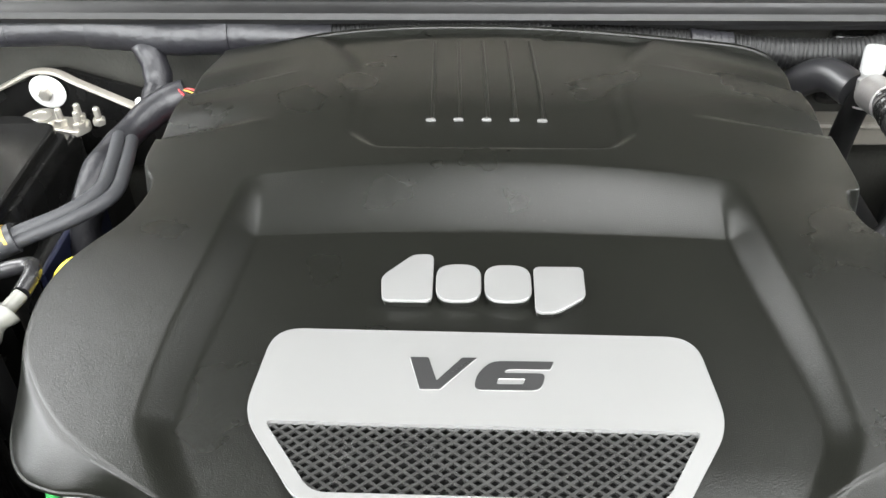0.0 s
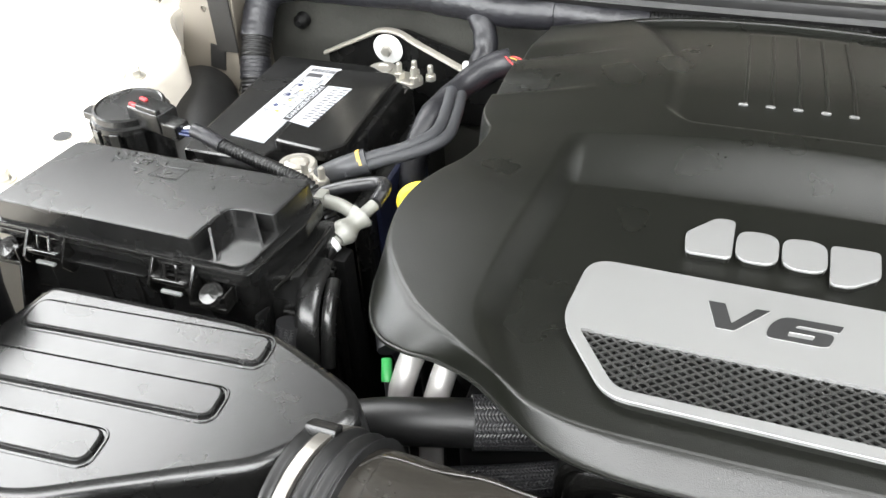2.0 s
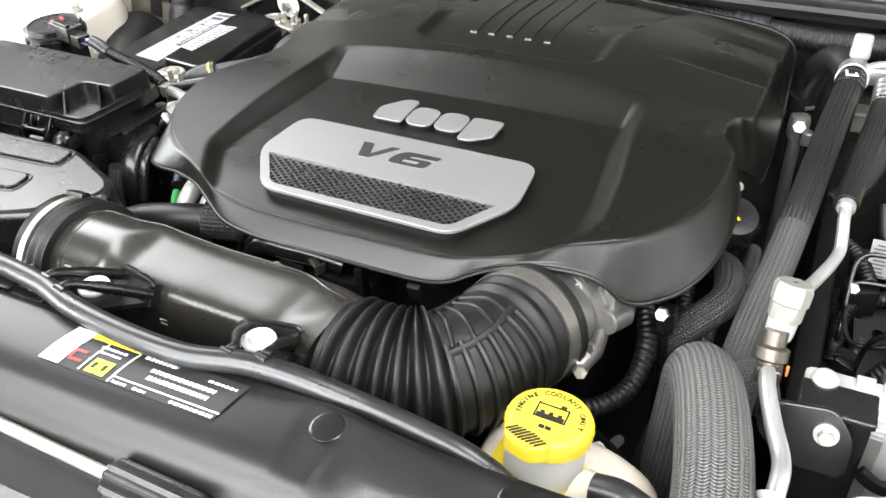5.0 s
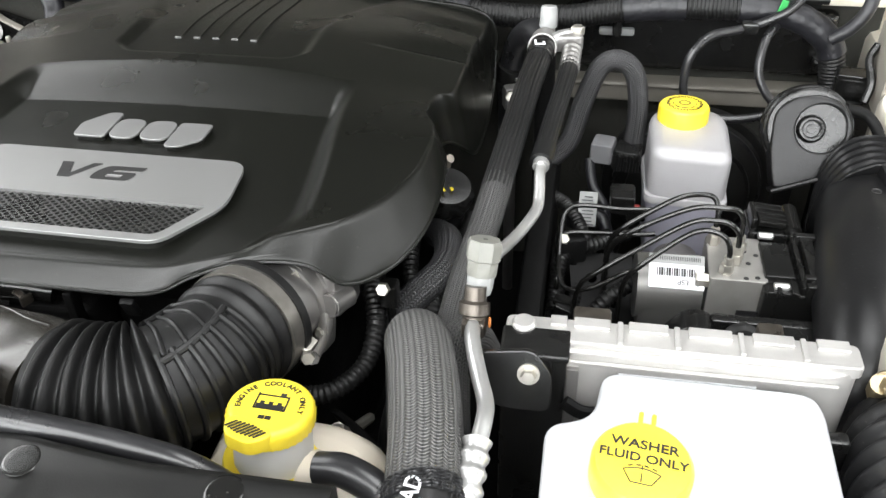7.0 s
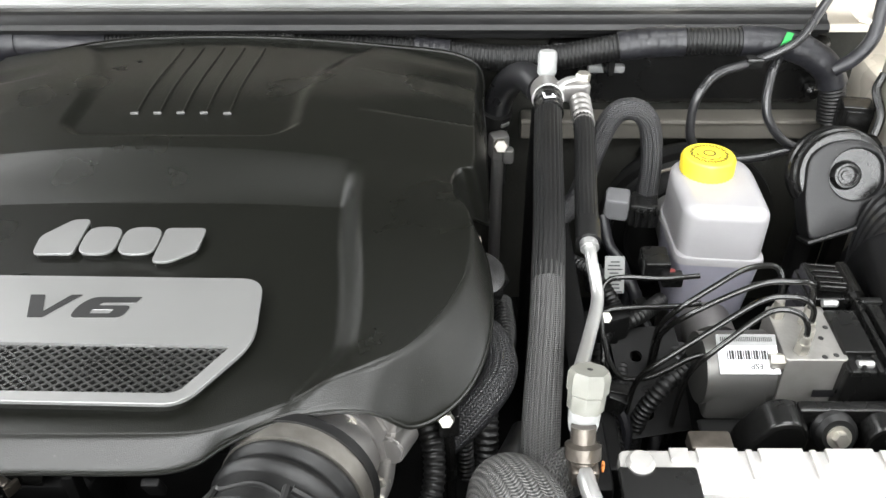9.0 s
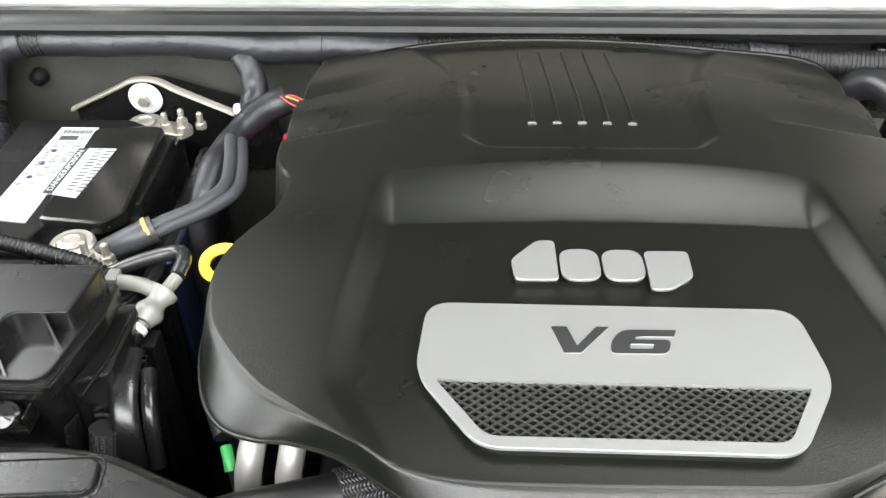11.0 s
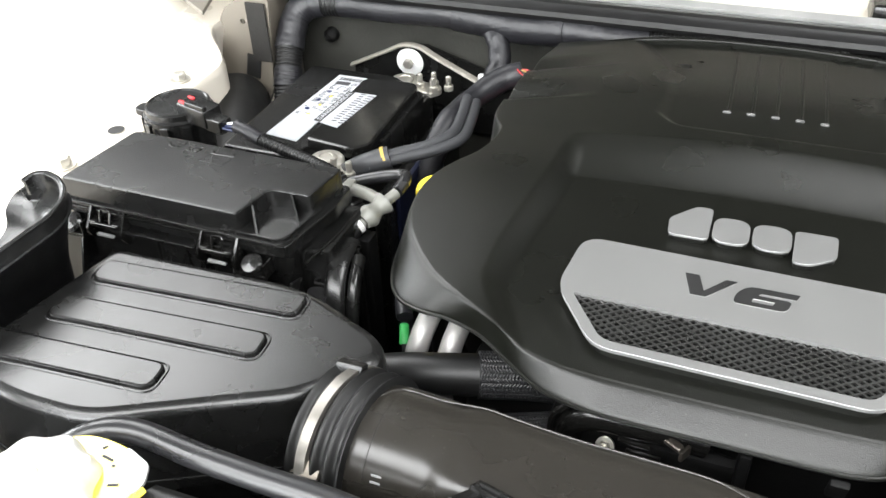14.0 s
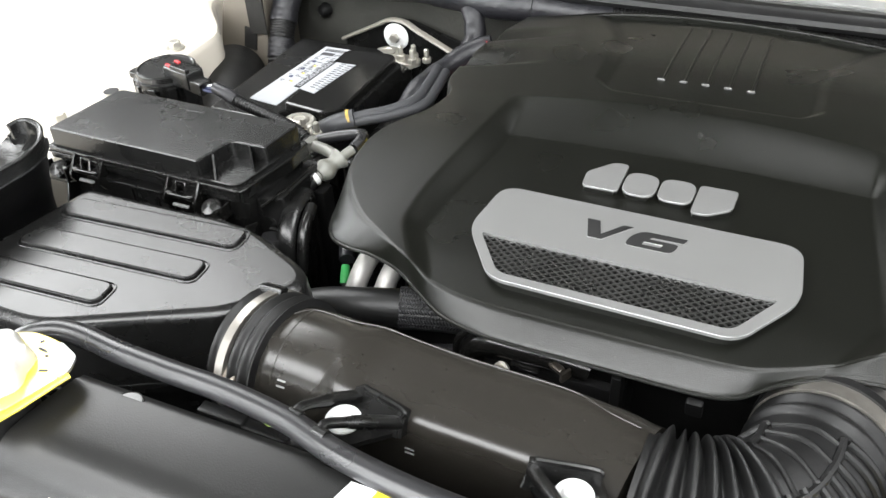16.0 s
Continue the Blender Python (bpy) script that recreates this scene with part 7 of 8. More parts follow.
for k in range(5):
    solid("floor_harness", sweep([(0.40 + 0.03 * k, 0.56 - 0.03 * k, 0.80 + 0.01 * k), (0.43 + 0.02 * k, 0.48 - 0.02 * k, 0.86 - 0.015 * k), (0.47, 0.40 - 0.02 * k, 0.83), (0.52, 0.30, 0.80 + 0.02 * k)], ribbed(0.0075 - 0.0006 * k, 0.0014, 0.0055) if k % 2 == 0 else 0.008, 160, 10), M_RUBBER if k % 2 == 0 else M_TAPE, "dark wiring loom deep in the engine bay", "wiring loom", "deep wiring")

# ---- engine computer and its bracket, washer bottle ----
ec = thing("engine_computer", (0.52, 0.19, 0.9), "finned aluminium engine computer standing on edge", "engine computer")
part("case", prism(rounded([(0.395, 0.172), (0.618, 0.172), (0.634, 0.180), (0.634, 0.196), (0.40, 0.196)], 0.006, 3), 0.9, 1.074, 0.003), M_CASE, ec)
part("top_flange", prism(rounded([(0.390, 0.177), (0.636, 0.177), (0.636, 0.202), (0.390, 0.202)], 0.006, 3), 1.070, 1.0785, 0.0015), M_CASE, ec)
for x, w in ((0.428, 0.012), (0.452, 0.026), (0.472, 0.004), (0.492, 0.028), (0.512, 0.004), (0.535, 0.03), (0.556, 0.004), (0.578, 0.028), (0.598, 0.004), (0.618, 0.022)):
    part("clip_lug", box((w, 0.010 if w > 0.01 else 0.022, 0.003), (x, 0.197 if w > 0.01 else 0.190, 1.0798), 0.0008), M_CASE, ec)
for x, w in ((0.452, 0.028), (0.579, 0.018)):
    part("back_clip", box((w, 0.016, 0.012), (x, 0.212, 1.071), 0.0025), M_UNION, ec, "dull stained clip")
part("front_bead", box((0.20, 0.003, 0.003), (0.52, 0.1705, 1.066), 0.001), M_CASE, ec)
part("corner_boss", lathe([(0.009, 0), (0.009, 0.004), (0.007, 0.006), (0.0, 0.006)], (0.403, 0.191, 1.077), segs=22), M_CASE, ec)
lab = part("data_label", box((0.095, 0.0012, 0.03), (0.52, 0.1712, 1.043), 0), M_LABEL, ec, "white data label")
part("bar_code", joined(*[box((0.0012 + 0.0008 * (k % 3), 0.0008, 0.0035), (0.48 + 0.0037 * k, 0.1704, 1.0545), 0) for k in range(24)]), M_INK, lab)
eb = thing("computer_bracket", (0.415, 0.165, 0.64), "black painted steel bracket holding the engine computer", "bracket")
part("upright", prism(rounded([(0.389, 0.160), (0.436, 0.162), (0.436, 0.174), (0.389, 0.172)], 0.003, 2), 0.64, 1.074, 0.003), M_PLASTIC, eb)
part("cap_fold", box((0.049, 0.03, 0.006), (0.413, 0.174, 1.0765), 0.002), M_PLASTIC, eb)
part("ear", moved(prism(rounded([(-0.032, -0.006), (-0.01, -0.026), (0.028, -0.026), (0.028, 0.004), (0.014, 0.022), (-0.032, 0.016)], 0.008, 4), -0.002, 0.002, 0.0008), pose(0.399, 0.155, 1.062, 72, 0, 0)), M_PLASTIC, eb)
part("ear_bolt", moved(joined(lathe([(0.0, 0), (0.0080, 0), (0.0080, 0.002), (0, 0.002)], segs=20), hexhead(0.0056, 0.0075)), pose(0.410, 0.1545, 1.066, 72, 0, 0)), M_ZINC, eb, "bright hex bolt")
part("back_strap", span(0.436, 0.445, 0.168, 0.176, 0.9, 1.06, 0.001), M_ALU, eb)
part("cross_strap", sweep([(0.436, 0.160, 1.035), (0.45, 0.158, 1.028), (0.47, 0.158, 1.03)], 0.004, 12, 8, 1.6), M_DARK, eb)
wb = thing("washer_bottle", (0.52, 0.08, 0.64), "white milky washer fluid bottle with a yellow lettered cap", "washer bottle")
part("bottle", prism(rounded([(0.425, -0.06), (0.606, -0.06), (0.608, 0.150), (0.601, 0.164), (0.462, 0.166), (0.456, 0.122), (0.425, 0.112)], [0.02, 0.02, 0.012, 0.014, 0.014, 0.016, 0.012], 6), 0.64, 1.066, 0.0055, 4), M_BOTTLE, wb)
part("side_pad", box((0.02, 0.012, 0.03), (0.618, 0.145, 1.03), 0.003), M_PLASTIC, wb)
part("round_mark", lathe([(0.007, 0), (0.0075, 0.0008), (0.006, 0.0008)], (0.441, 0.1, 1.0662), segs=20), M_BOTTLE, wb)
WC = pose(0.4845, 0.0665, 1.0925, 4, 2, -6)
part("neck", moved(lathe([(0.027, -0.036), (0.026, -0.01)], segs=32), WC), M_BOTTLE, wb)
cap = part("cap", moved(lathe([(0.029, -0.022), (0.0305, -0.018), (0.0305, -0.004), (0.028, 0.0), (0.0, 0.001)], segs=64), WC), M_YELLOW, wb, "flat yellow flip cap")
part("cap_hinge", moved(joined(box((0.003, 0.012, 0.004), (-0.004, 0.034, -0.006), 0.001), box((0.003, 0.012, 0.004), (0.004, 0.034, -0.006), 0.001)), WC), M_YELLOW, cap)
part("washer_word", lettering("WASHER", 0.0090, WC @ pose(0, 0.0105, 0.0012), 0.0001, 1.12, 0.0002), M_INK, cap)
part("fluid_lettering", lettering("FLUID ONLY", 0.0085, WC @ pose(0.0, 0.001, 0.0012), 0.0001, 1.1, 0.0002), M_INK, cap)
part("screen_symbol", joined(*[moved(b, WC) for b in (sweep([(-0.011, -0.0085, 0.001), (-0.005, -0.0066, 0.001), (0.0, -0.006, 0.001), (0.005, -0.0066, 0.001), (0.011, -0.0085, 0.001)], 0.0004, 20, 5), sweep([(-0.006, -0.0165, 0.001), (0.006, -0.0165, 0.001)], 0.0004, 3, 5),
                                                           sweep([(-0.011, -0.0085, 0.001), (-0.006, -0.0165, 0.001)], 0.0004, 3, 5), sweep([(0.011, -0.0085, 0.001), (0.006, -0.0165, 0.001)], 0.0004, 3, 5), box((0.0008, 0.006, 0.0004), (0, -0.0125, 0.0012)), box((0.0008, 0.003, 0.0004), (0, -0.0055, 0.0012)),
                                                           *[box((0.003, 0.0008, 0.0004), (-0.007 + 0.0047 * k, -0.0035 - 0.0012 * abs(k - 1.5), 0.0012), rz=25 - 17 * k) for k in range(4)])]), M_INK, cap)

# ---- looms along the firewall ----
fh = thing("firewall_loom", (0.5, 0.77, 1.05), "thick corrugated and taped loom along the firewall, brake side", "wiring loom")
FH = [(0.10, 0.79, 1.082), (0.22, 0.785, 1.078), (0.32, 0.776, 1.074), (0.40, 0.77, 1.076), (0.45, 0.768, 1.086), (0.51, 0.767, 1.096), (0.58, 0.766, 1.098), (0.645, 0.765, 1.097), (0.69, 0.764, 1.084), (0.722, 0.762, 1.055), (0.735, 0.76, 1.0)]
part("conduit", sweep(FH, ribbed(0.0142, 0.0014, 0.0046), 1200, 18), M_RUBBER, fh)
fp, _ = curve_points(FH, 200)
for a, b in ((40, 52), (108, 130), (147, 188)):
    part("tape_wrap", sweep([fp[i] for i in range(a, b + 1, 3)], lambda u, L: 0.0170 + 0.0003 * math.sin(u * 27) + 0.0002 * math.sin(u * 71), 40, 20), M_TAPE, fh, "shiny black tape")
part("green_tab", box((0.008, 0.003, 0.022), (0.654, 0.747, 1.106), 0.001, ry=12), M_GREEN, fh, "green tape tab")
part("clip_plate", joined(box((0.045, 0.01, 0.01), (0.468, 0.80, 1.048), 0.003)), M_GREYPLASTIC, fh)
part("clip_strap", joined(box((0.008, 0.02, 0.026), (0.468, 0.776, 1.066), 0.002), span(0.462, 0.474, 0.78, 0.846, 1.05, 1.058, 0.002)), M_PLASTIC, fh)
tc = thing("thin_cable", (0.6, 0.72, 1.0), "thin grey cable looped down to the brake booster", "cable")
part("cable", sweep([(0.715, 0.79, 1.16), (0.69, 0.762, 1.138), (0.668, 0.744, 1.112), (0.645, 0.738, 1.098), (0.612, 0.735, 1.085), (0.575, 0.715, 1.083), (0.555, 0.70, 1.068), (0.549, 0.695, 1.045), (0.552, 0.69, 1.015), (0.57, 0.685, 0.995), (0.62, 0.685, 0.992), (0.68, 0.69, 1.005)], 0.0052, 110, 12), M_GREYRUBBER, tc)
part("clip", joined(box((0.02, 0.014, 0.014), (0.620, 0.737, 1.086), 0.003), box((0.006, 0.03, 0.006), (0.62, 0.752, 1.086), 0.001)), M_PLASTIC, tc)
sg = thing("grommet_cable", (0.66, 0.78, 1.0), "second grey cable from a round rubber grommet", "cable")
part("cable", sweep([(0.668, 0.815, 1.06), (0.655, 0.76, 1.082), (0.640, 0.73, 1.075), (0.634, 0.71, 1.05), (0.64, 0.70, 1.03), (0.66, 0.69, 1.01), (0.70, 0.68, 1.0)], 0.0052, 50, 12), M_GREYRUBBER, sg)
part("grommet", lathe([(0.026, 0), (0.026, 0.004), (0.018, 0.008), (0.012, 0.014), (0.006, 0.015)], (0.672, 0.838, 1.055), (90, 0, 0), 28), M_GREYRUBBER, sg)
pb = thing("firewall_pad", (0.57, 0.83, 1.0), "black moulded pad on the firewall above the booster", "pad")
part("pad", span(0.40, 0.745, 0.822, 0.846, 0.985, 1.074, 0.012, 3), M_PLASTIC, pb)
part("beige_ledge", joined(span(0.37, 0.75, 0.806, 0.834, 0.945, 0.975, 0.004), sweep([(0.37, 0.805, 0.972), (0.57, 0.804, 0.972), (0.75, 0.805, 0.972)], 0.004, 12, 8)), M_GRIMESHADE, pb, "grimy cream painted ledge with shade in its colour")
part("knob", lathe([(0.010, 0), (0.010, 0.012), (0.006, 0.016)], (0.728, 0.82, 1.01), (90, 0, 0), 16), M_PLASTIC, pb)
for (x, y, z, s) in ((0.748, 0.735, 1.02, 0.036), (0.755, 0.695, 0.995, 0.034)):
    rl = thing("relay_box", (x, y, z), "small black relay box in the corner by the wing", "relay", "corner relays")
    part("body", joined(box((s, s * 0.8, s), (x, y, z), 0.003, rz=-10), box((s * 0.8, 0.004, s * 0.3), (x, y - s * 0.4, z + s * 0.2), 0.001, rz=-10)), M_PLASTIC, rl)
    part("foot", span(x - 0.01, x + 0.01, y - 0.008, y + 0.008, 0.64, z, 0.002), M_DARK, rl)
cl = thing("corner_loom", (0.75, 0.74, 1.0), "black loom and clips running up the wing corner", "wiring loom")
part("cable", sweep([(0.716, 0.75, 1.07), (0.735, 0.748, 1.085), (0.75, 0.75, 1.11), (0.757, 0.765, 1.15)], 0.008, 24, 12), M_TAPE, cl)
part("clip_arm", sweep([(0.765, 0.73, 1.075), (0.757, 0.72, 1.06), (0.76, 0.70, 1.04), (0.755, 0.69, 1.02)], 0.005, 20, 8), M_PLASTIC, cl)
cp = thing("wing_corner_panel", (0.79, 0.74, 1.0), "cream painted corner panel between wing and cowl", "body panel")
part("upright", box((0.006, 0.075, 0.17), (0.768, 0.705, 1.015), 0.002, rz=-3), M_SOIL, cp)
part("hinge_leaf", joined(box((0.10, 0.09, 0.006), (0.78, 0.80, 1.116), 0.002, ry=14), box((0.14, 0.012, 0.10), (0.90, 0.80, 1.10), 0.004, rz=-30)), M_CREAM, cp)
hl = thing("hood_corner", (-0.78, 0.82, 1.05), "cream hinge leaf with a slot above the inner wing", "hinge")
# leaf in the same shade-darkened cream, its post in plain cream
part("leaf", prism(rounded([(-0.711, 0.715), (-0.756, 0.837), (-0.79, 0.93), (-0.86, 0.93), (-0.835, 0.80)], 0.004, 2), 1.082, 1.0875, 0.001), M_SHADECREAM, hl)
part("slot", prism(rounded([(-0.80, 0.79), (-0.785, 0.80), (-0.80, 0.83), (-0.815, 0.82)], 0.004, 2), 1.0878, 1.0882), M_INK, hl)
part("post", span(-0.80, -0.78, 0.85, 0.87, 1.048, 1.083, 0.003), M_CREAM, hl)

# battery side loom
bl = thing("firewall_loom", (-0.45, 0.8, 1.05), "taped black loom along the firewall, battery side", "wiring loom")
LA = [(-0.598, 0.70, 0.93), (-0.606, 0.735, 0.99), (-0.614, 0.77, 1.035), (-0.612, 0.795, 1.064), (-0.592, 0.805, 1.078), (-0.55, 0.808, 1.082), (-0.47, 0.808, 1.082), (-0.40, 0.808, 1.084), (-0.35, 0.806, 1.082), (-0.29, 0.803, 1.078), (-0.22, 0.798, 1.082), (-0.14, 0.795, 1.078), (-0.02, 0.79, 1.082), (0.10, 0.79, 1.082)]
part("conduit", sweep(LA, ribbed(0.0178, 0.0012, 0.0048), 1500, 18), M_RUBBER, bl)
lp, _ = curve_points(LA, 200)
for a, b, r in ((14, 20, 0.0198), (26, 48, 0.0203), (54, 92, 0.0192), (92, 126, 0.0212), (126, 150, 0.0196)):
    part("tape_wrap", sweep([lp[i] for i in range(a, b + 1, 2)], lambda u, L, r=r: r + 0.0003 * math.sin(u * 23) + 0.0002 * math.sin(u * 61), 44, 20), M_TAPE, bl, "shiny black tape")
part("branch", sweep([(-0.335, 0.805, 1.08), (-0.316, 0.79, 1.062), (-0.307, 0.772, 1.04), (-0.308, 0.752, 1.025), (-0.29, 0.735, 1.03)], lambda u, L: 0.0145 + 0.0005 * math.sin(u * 30), 40, 18), M_TAPE, bl, "taped branch")
part("loom_stud", joined(lathe([(0.008, 0), (0.011, 0.004), (0.006, 0.01), (0.010, 0.014), (0.004, 0.02)], (-0.585, 0.845, 1.02), (90, 0, 0), 18)), M_DARK, bl)
ml = thing("battery_loom", (-0.31, 0.62, 0.95), "taped loom with two grey battery cables", "wiring loom")
part("trunk", sweep([(-0.262, 0.725, 1.052), (-0.285, 0.715, 1.045), (-0.305, 0.69, 1.036), (-0.318, 0.65, 1.03), (-0.325, 0.61, 1.02), (-0.333, 0.585, 0.985), (-0.335, 0.575, 0.92), (-0.335, 0.57, 0.8)], lambda u, L: 0.0150 + 0.0009 * math.sin(u * 23) + 0.0004 * math.sin(u * 61), 90, 20), M_TAPE, ml, "thick taped trunk")
for dz, dx in ((0.0, 0.0), (-0.004, 0.011)):
    part("battery_cable", sweep([(-0.31 + dx, 0.655, 1.045 + dz), (-0.298 + dx, 0.60, 1.05 + dz), (-0.295 + dx, 0.56, 1.05 + dz), (-0.312 + dx * 0.8, 0.528, 1.05 + dz), (-0.335, 0.506 - dx * 0.6, 1.05 + dz), (-0.36, 0.488 - dx * 0.7, 1.046 + dz)], 0.0062, 44, 14), M_CABLE, ml, "grey battery cable")
part("cable_boot", sweep([(-0.342, 0.497, 1.048), (-0.365, 0.486, 1.042), (-0.39, 0.492, 1.026), (-0.405, 0.505, 1.014)], lambda u, L: 0.0125 - 0.003 * u, 20, 18), M_CABLE, ml, "grey rubber boot")
part("yellow_tape", sweep([(-0.346, 0.4955, 1.0475), (-0.349, 0.494, 1.0467)], 0.0128, 3, 18), M_OCHRE, ml)
part("lug", joined(box((0.03, 0.016, 0.003), (-0.412, 0.51, 1.012), 0.001, rz=-40)), M_ZINC, ml)
for k, m in enumerate((M_RED, M_OCHRE, M_TAPE, M_RED)):
    part("wire", sweep([(-0.272, 0.722, 1.056 + 0.002 * k), (-0.256, 0.716 - 0.005 * k, 1.062), (-0.240, 0.708 - 0.006 * k, 1.060)], 0.0009, 14, 8), m, ml, "thin coloured wire")
part("white_clip", box((0.014, 0.010, 0.012), (-0.327, 0.765, 1.018), 0.003), M_WHITE, ml)
solid("red_cover", box((0.014, 0.026, 0.016), (-0.256, 0.69, 1.018), 0.004, rz=20), M_RED, "red rubber terminal cover beside the engine cover", "cover")

# white valve with hoses, dipstick, pipes at the battery side of the engine
wv = thing("vapour_valve", (-0.31, 0.39, 0.95), "white plastic vapour valve with black hoses", "valve")
part("body", sweep([(-0.304, 0.40, 1.06), (-0.310, 0.388, 1.056), (-0.316, 0.374, 1.052)], lambda u, L: 0.0098 + 0.0018 * math.cos(u * 9), 30, 20), M_VALVE, wv)
part("nozzle", sweep([(-0.298, 0.414, 1.063), (-0.304, 0.40, 1.06)], 0.0055, 4, 14), M_VALVE, wv)
part("nozzle", sweep([(-0.316, 0.374, 1.052), (-0.321, 0.364, 1.047)], 0.006, 4, 14), M_VALVE, wv)
part("side_arm", joined(sweep([(-0.306, 0.398, 1.06), (-0.326, 0.408, 1.06), (-0.345, 0.412, 1.06)], 0.0062, 8, 14), box((0.010, 0.015, 0.014), (-0.348, 0.413, 1.06), 0.002)), M_VALVE, wv)
part("upper_hose", sweep([(-0.298, 0.416, 1.063), (-0.297, 0.435, 1.066), (-0.308, 0.447, 1.062), (-0.34, 0.442, 1.055), (-0.375, 0.43, 1.045)], 0.0062, 30, 12), M_GREYRUBBER, wv)
part("lower_hose", sweep([(-0.320, 0.366, 1.048), (-0.328, 0.345, 1.035), (-0.332, 0.32, 1.01), (-0.318, 0.30, 0.99), (-0.305, 0.295, 0.93)], 0.0075, 30, 12), M_RUBBER, wv)
part("hose_guide", joined(sweep([(-0.316, 0.345, 1.05), (-0.312, 0.31, 1.045), (-0.306, 0.285, 1.02), (-0.304, 0.275, 0.96)], 0.010, 24, 12, 0.5), sweep([(-0.30, 0.33, 1.045), (-0.292, 0.30, 1.035), (-0.288, 0.28, 1.0)], 0.006, 20, 10)), M_PLASTIC, wv)
part("sleeve_braid", sweep([(-0.322, 0.29, 1.03), (-0.325, 0.282, 1.0), (-0.322, 0.278, 0.95)], 0.011, 14, 14), M_BRAIDFINE, wv)
part("stay", span(-0.325, -0.305, 0.36, 0.38, 0.64, 1.04, 0.003), M_DARK, wv)
part("clip_post", joined(span(-0.322, -0.316, 0.338, 0.344, 0.9, 1.052, 0.001), span(-0.308, -0.302, 0.335, 0.341, 0.9, 1.05, 0.001), span(-0.322, -0.302, 0.336, 0.342, 1.045, 1.05, 0.001), span(-0.334, -0.322, 0.30, 0.304, 0.95, 1.03, 0.001)), M_GLOSS, wv)
part("collar", sweep([(-0.318, 0.371, 1.051), (-0.320, 0.367, 1.0495)], 0.0085, 3, 16), M_WHITE, wv)
part("mouth", box((0.008, 0.012, 0.010), (-0.3535, 0.414, 1.06), 0.001), M_INK, wv)
dp = thing("dipstick", (-0.268, 0.43, 0.9), "yellow ring handled oil dipstick", "dipstick")
ring = [(-0.271 + 0.0150 * math.cos(a * math.pi / 8), 0.447 + 0.0145 * math.sin(a * math.pi / 8), 1.051 + 0.004 * math.sin(a * math.pi / 8)) for a in range(17)]
part("ring", sweep(ring, 0.0048, 60, 12), M_YELLOW, dp, "yellow plastic ring")
part("collar", lathe([(0.009, -0.014), (0.011, -0.006), (0.010, 0.002)], (-0.266, 0.428, 1.042), (20, 0, 0), 18), M_YELLOW, dp)
part("stem", sweep([(-0.266, 0.425, 1.035), (-0.262, 0.41, 1.0), (-0.25, 0.39, 0.9), (-0.24, 0.38, 0.64)], 0.0085, 20, 12), M_RUBBER, dp)
for x0 in (-0.214, -0.186):
    pp = solid("coolant_pipe", sweep([(x0, 0.315, 1.04), (x0 - 0.002, 0.285, 1.03), (x0 - 0.006, 0.262, 1.005), (x0 - 0.008, 0.25, 0.93), (x0 - 0.008, 0.25, 0.64)], 0.0095, 30, 16), M_CASE, "pale aluminium coolant pipe under the engine cover", "pipe", "coolant pipes")
gl = thing("green_plug", (-0.235, 0.28, 0.9), "green tipped plug on a dark lead", "plug")
part("tip", sweep([(-0.236, 0.280, 1.024), (-0.233, 0.272, 1.020), (-0.231, 0.266, 1.015)], 0.0042, 12, 12), M_GREEN, gl, "green plug body")
part("lead", sweep([(-0.238, 0.286, 1.027), (-0.247, 0.305, 1.03), (-0.25, 0.32, 1.01), (-0.24, 0.33, 0.95)], 0.0075, 16, 10), M_TAPE, gl)
part("root", sweep([(-0.231, 0.267, 1.016), (-0.227, 0.258, 1.0), (-0.222, 0.25, 0.95), (-0.22, 0.25, 0.64)], 0.0028, 14, 8), M_GREYRUBBER, gl)
sh = thing("heater_hose", (-0.18, 0.22, 0.95), "black hose with a woven section below the engine cover", "hose")
part("hose", sweep([(-0.255, 0.205, 1.02), (-0.22, 0.213, 1.034), (-0.18, 0.218, 1.042), (-0.145, 0.225, 1.045)], 0.0165, 24, 18), M_RUBBER, sh)
part("woven_section", sweep([(-0.150, 0.224, 1.045), (-0.11, 0.24, 1.04), (-0.07, 0.265, 1.02)], 0.0185, 20, 18), M_BRAIDFINE, sh)
part("second_hose", sweep([(-0.17, 0.205, 0.995), (-0.12, 0.215, 1.005), (-0.07, 0.24, 1.0)], 0.012, 20, 14), M_BRAIDFINE, sh)
part("stay", span(-0.24, -0.2, 0.2, 0.23, 0.64, 1.02, 0.004), M_DARK, sh)
pu = thing("front_pulley_cover", (0.0, 0.2, 0.9), "dark glossy engine front parts in the gap", "engine part")
part("arch", sweep([(-0.074, 0.200, 1.0), (-0.0725, 0.196, 1.045), (-0.064, 0.194, 1.060), (-0.050, 0.193, 1.0665), (-0.030, 0.193, 1.067), (-0.008, 0.195, 1.0655), (0.02, 0.20, 1.058)], 0.0105, 48, 16), M_GLOSS, pu)
part("arch_flange", sweep([(-0.086, 0.196, 1.03), (-0.083, 0.192, 1.058), (-0.072, 0.190, 1.074)], 0.003, 16, 8), M_GLOSS, pu)
for k in range(2):
    part("rib", sweep([(-0.036 + 0.006 * k, 0.187, 1.056 - 0.009 * k), (-0.026 + 0.006 * k, 0.186, 1.056 - 0.009 * k), (-0.015 + 0.008 * k, 0.188, 1.053 - 0.009 * k)], 0.0022, 12, 8), M_GLOSS, pu)
part("plate", prism(rounded([(-0.09, 0.195), (0.05, 0.195), (0.05, 0.235), (-0.09, 0.235)], 0.01, 3), 0.64, 1.045, 0.008), M_DARK, pu)
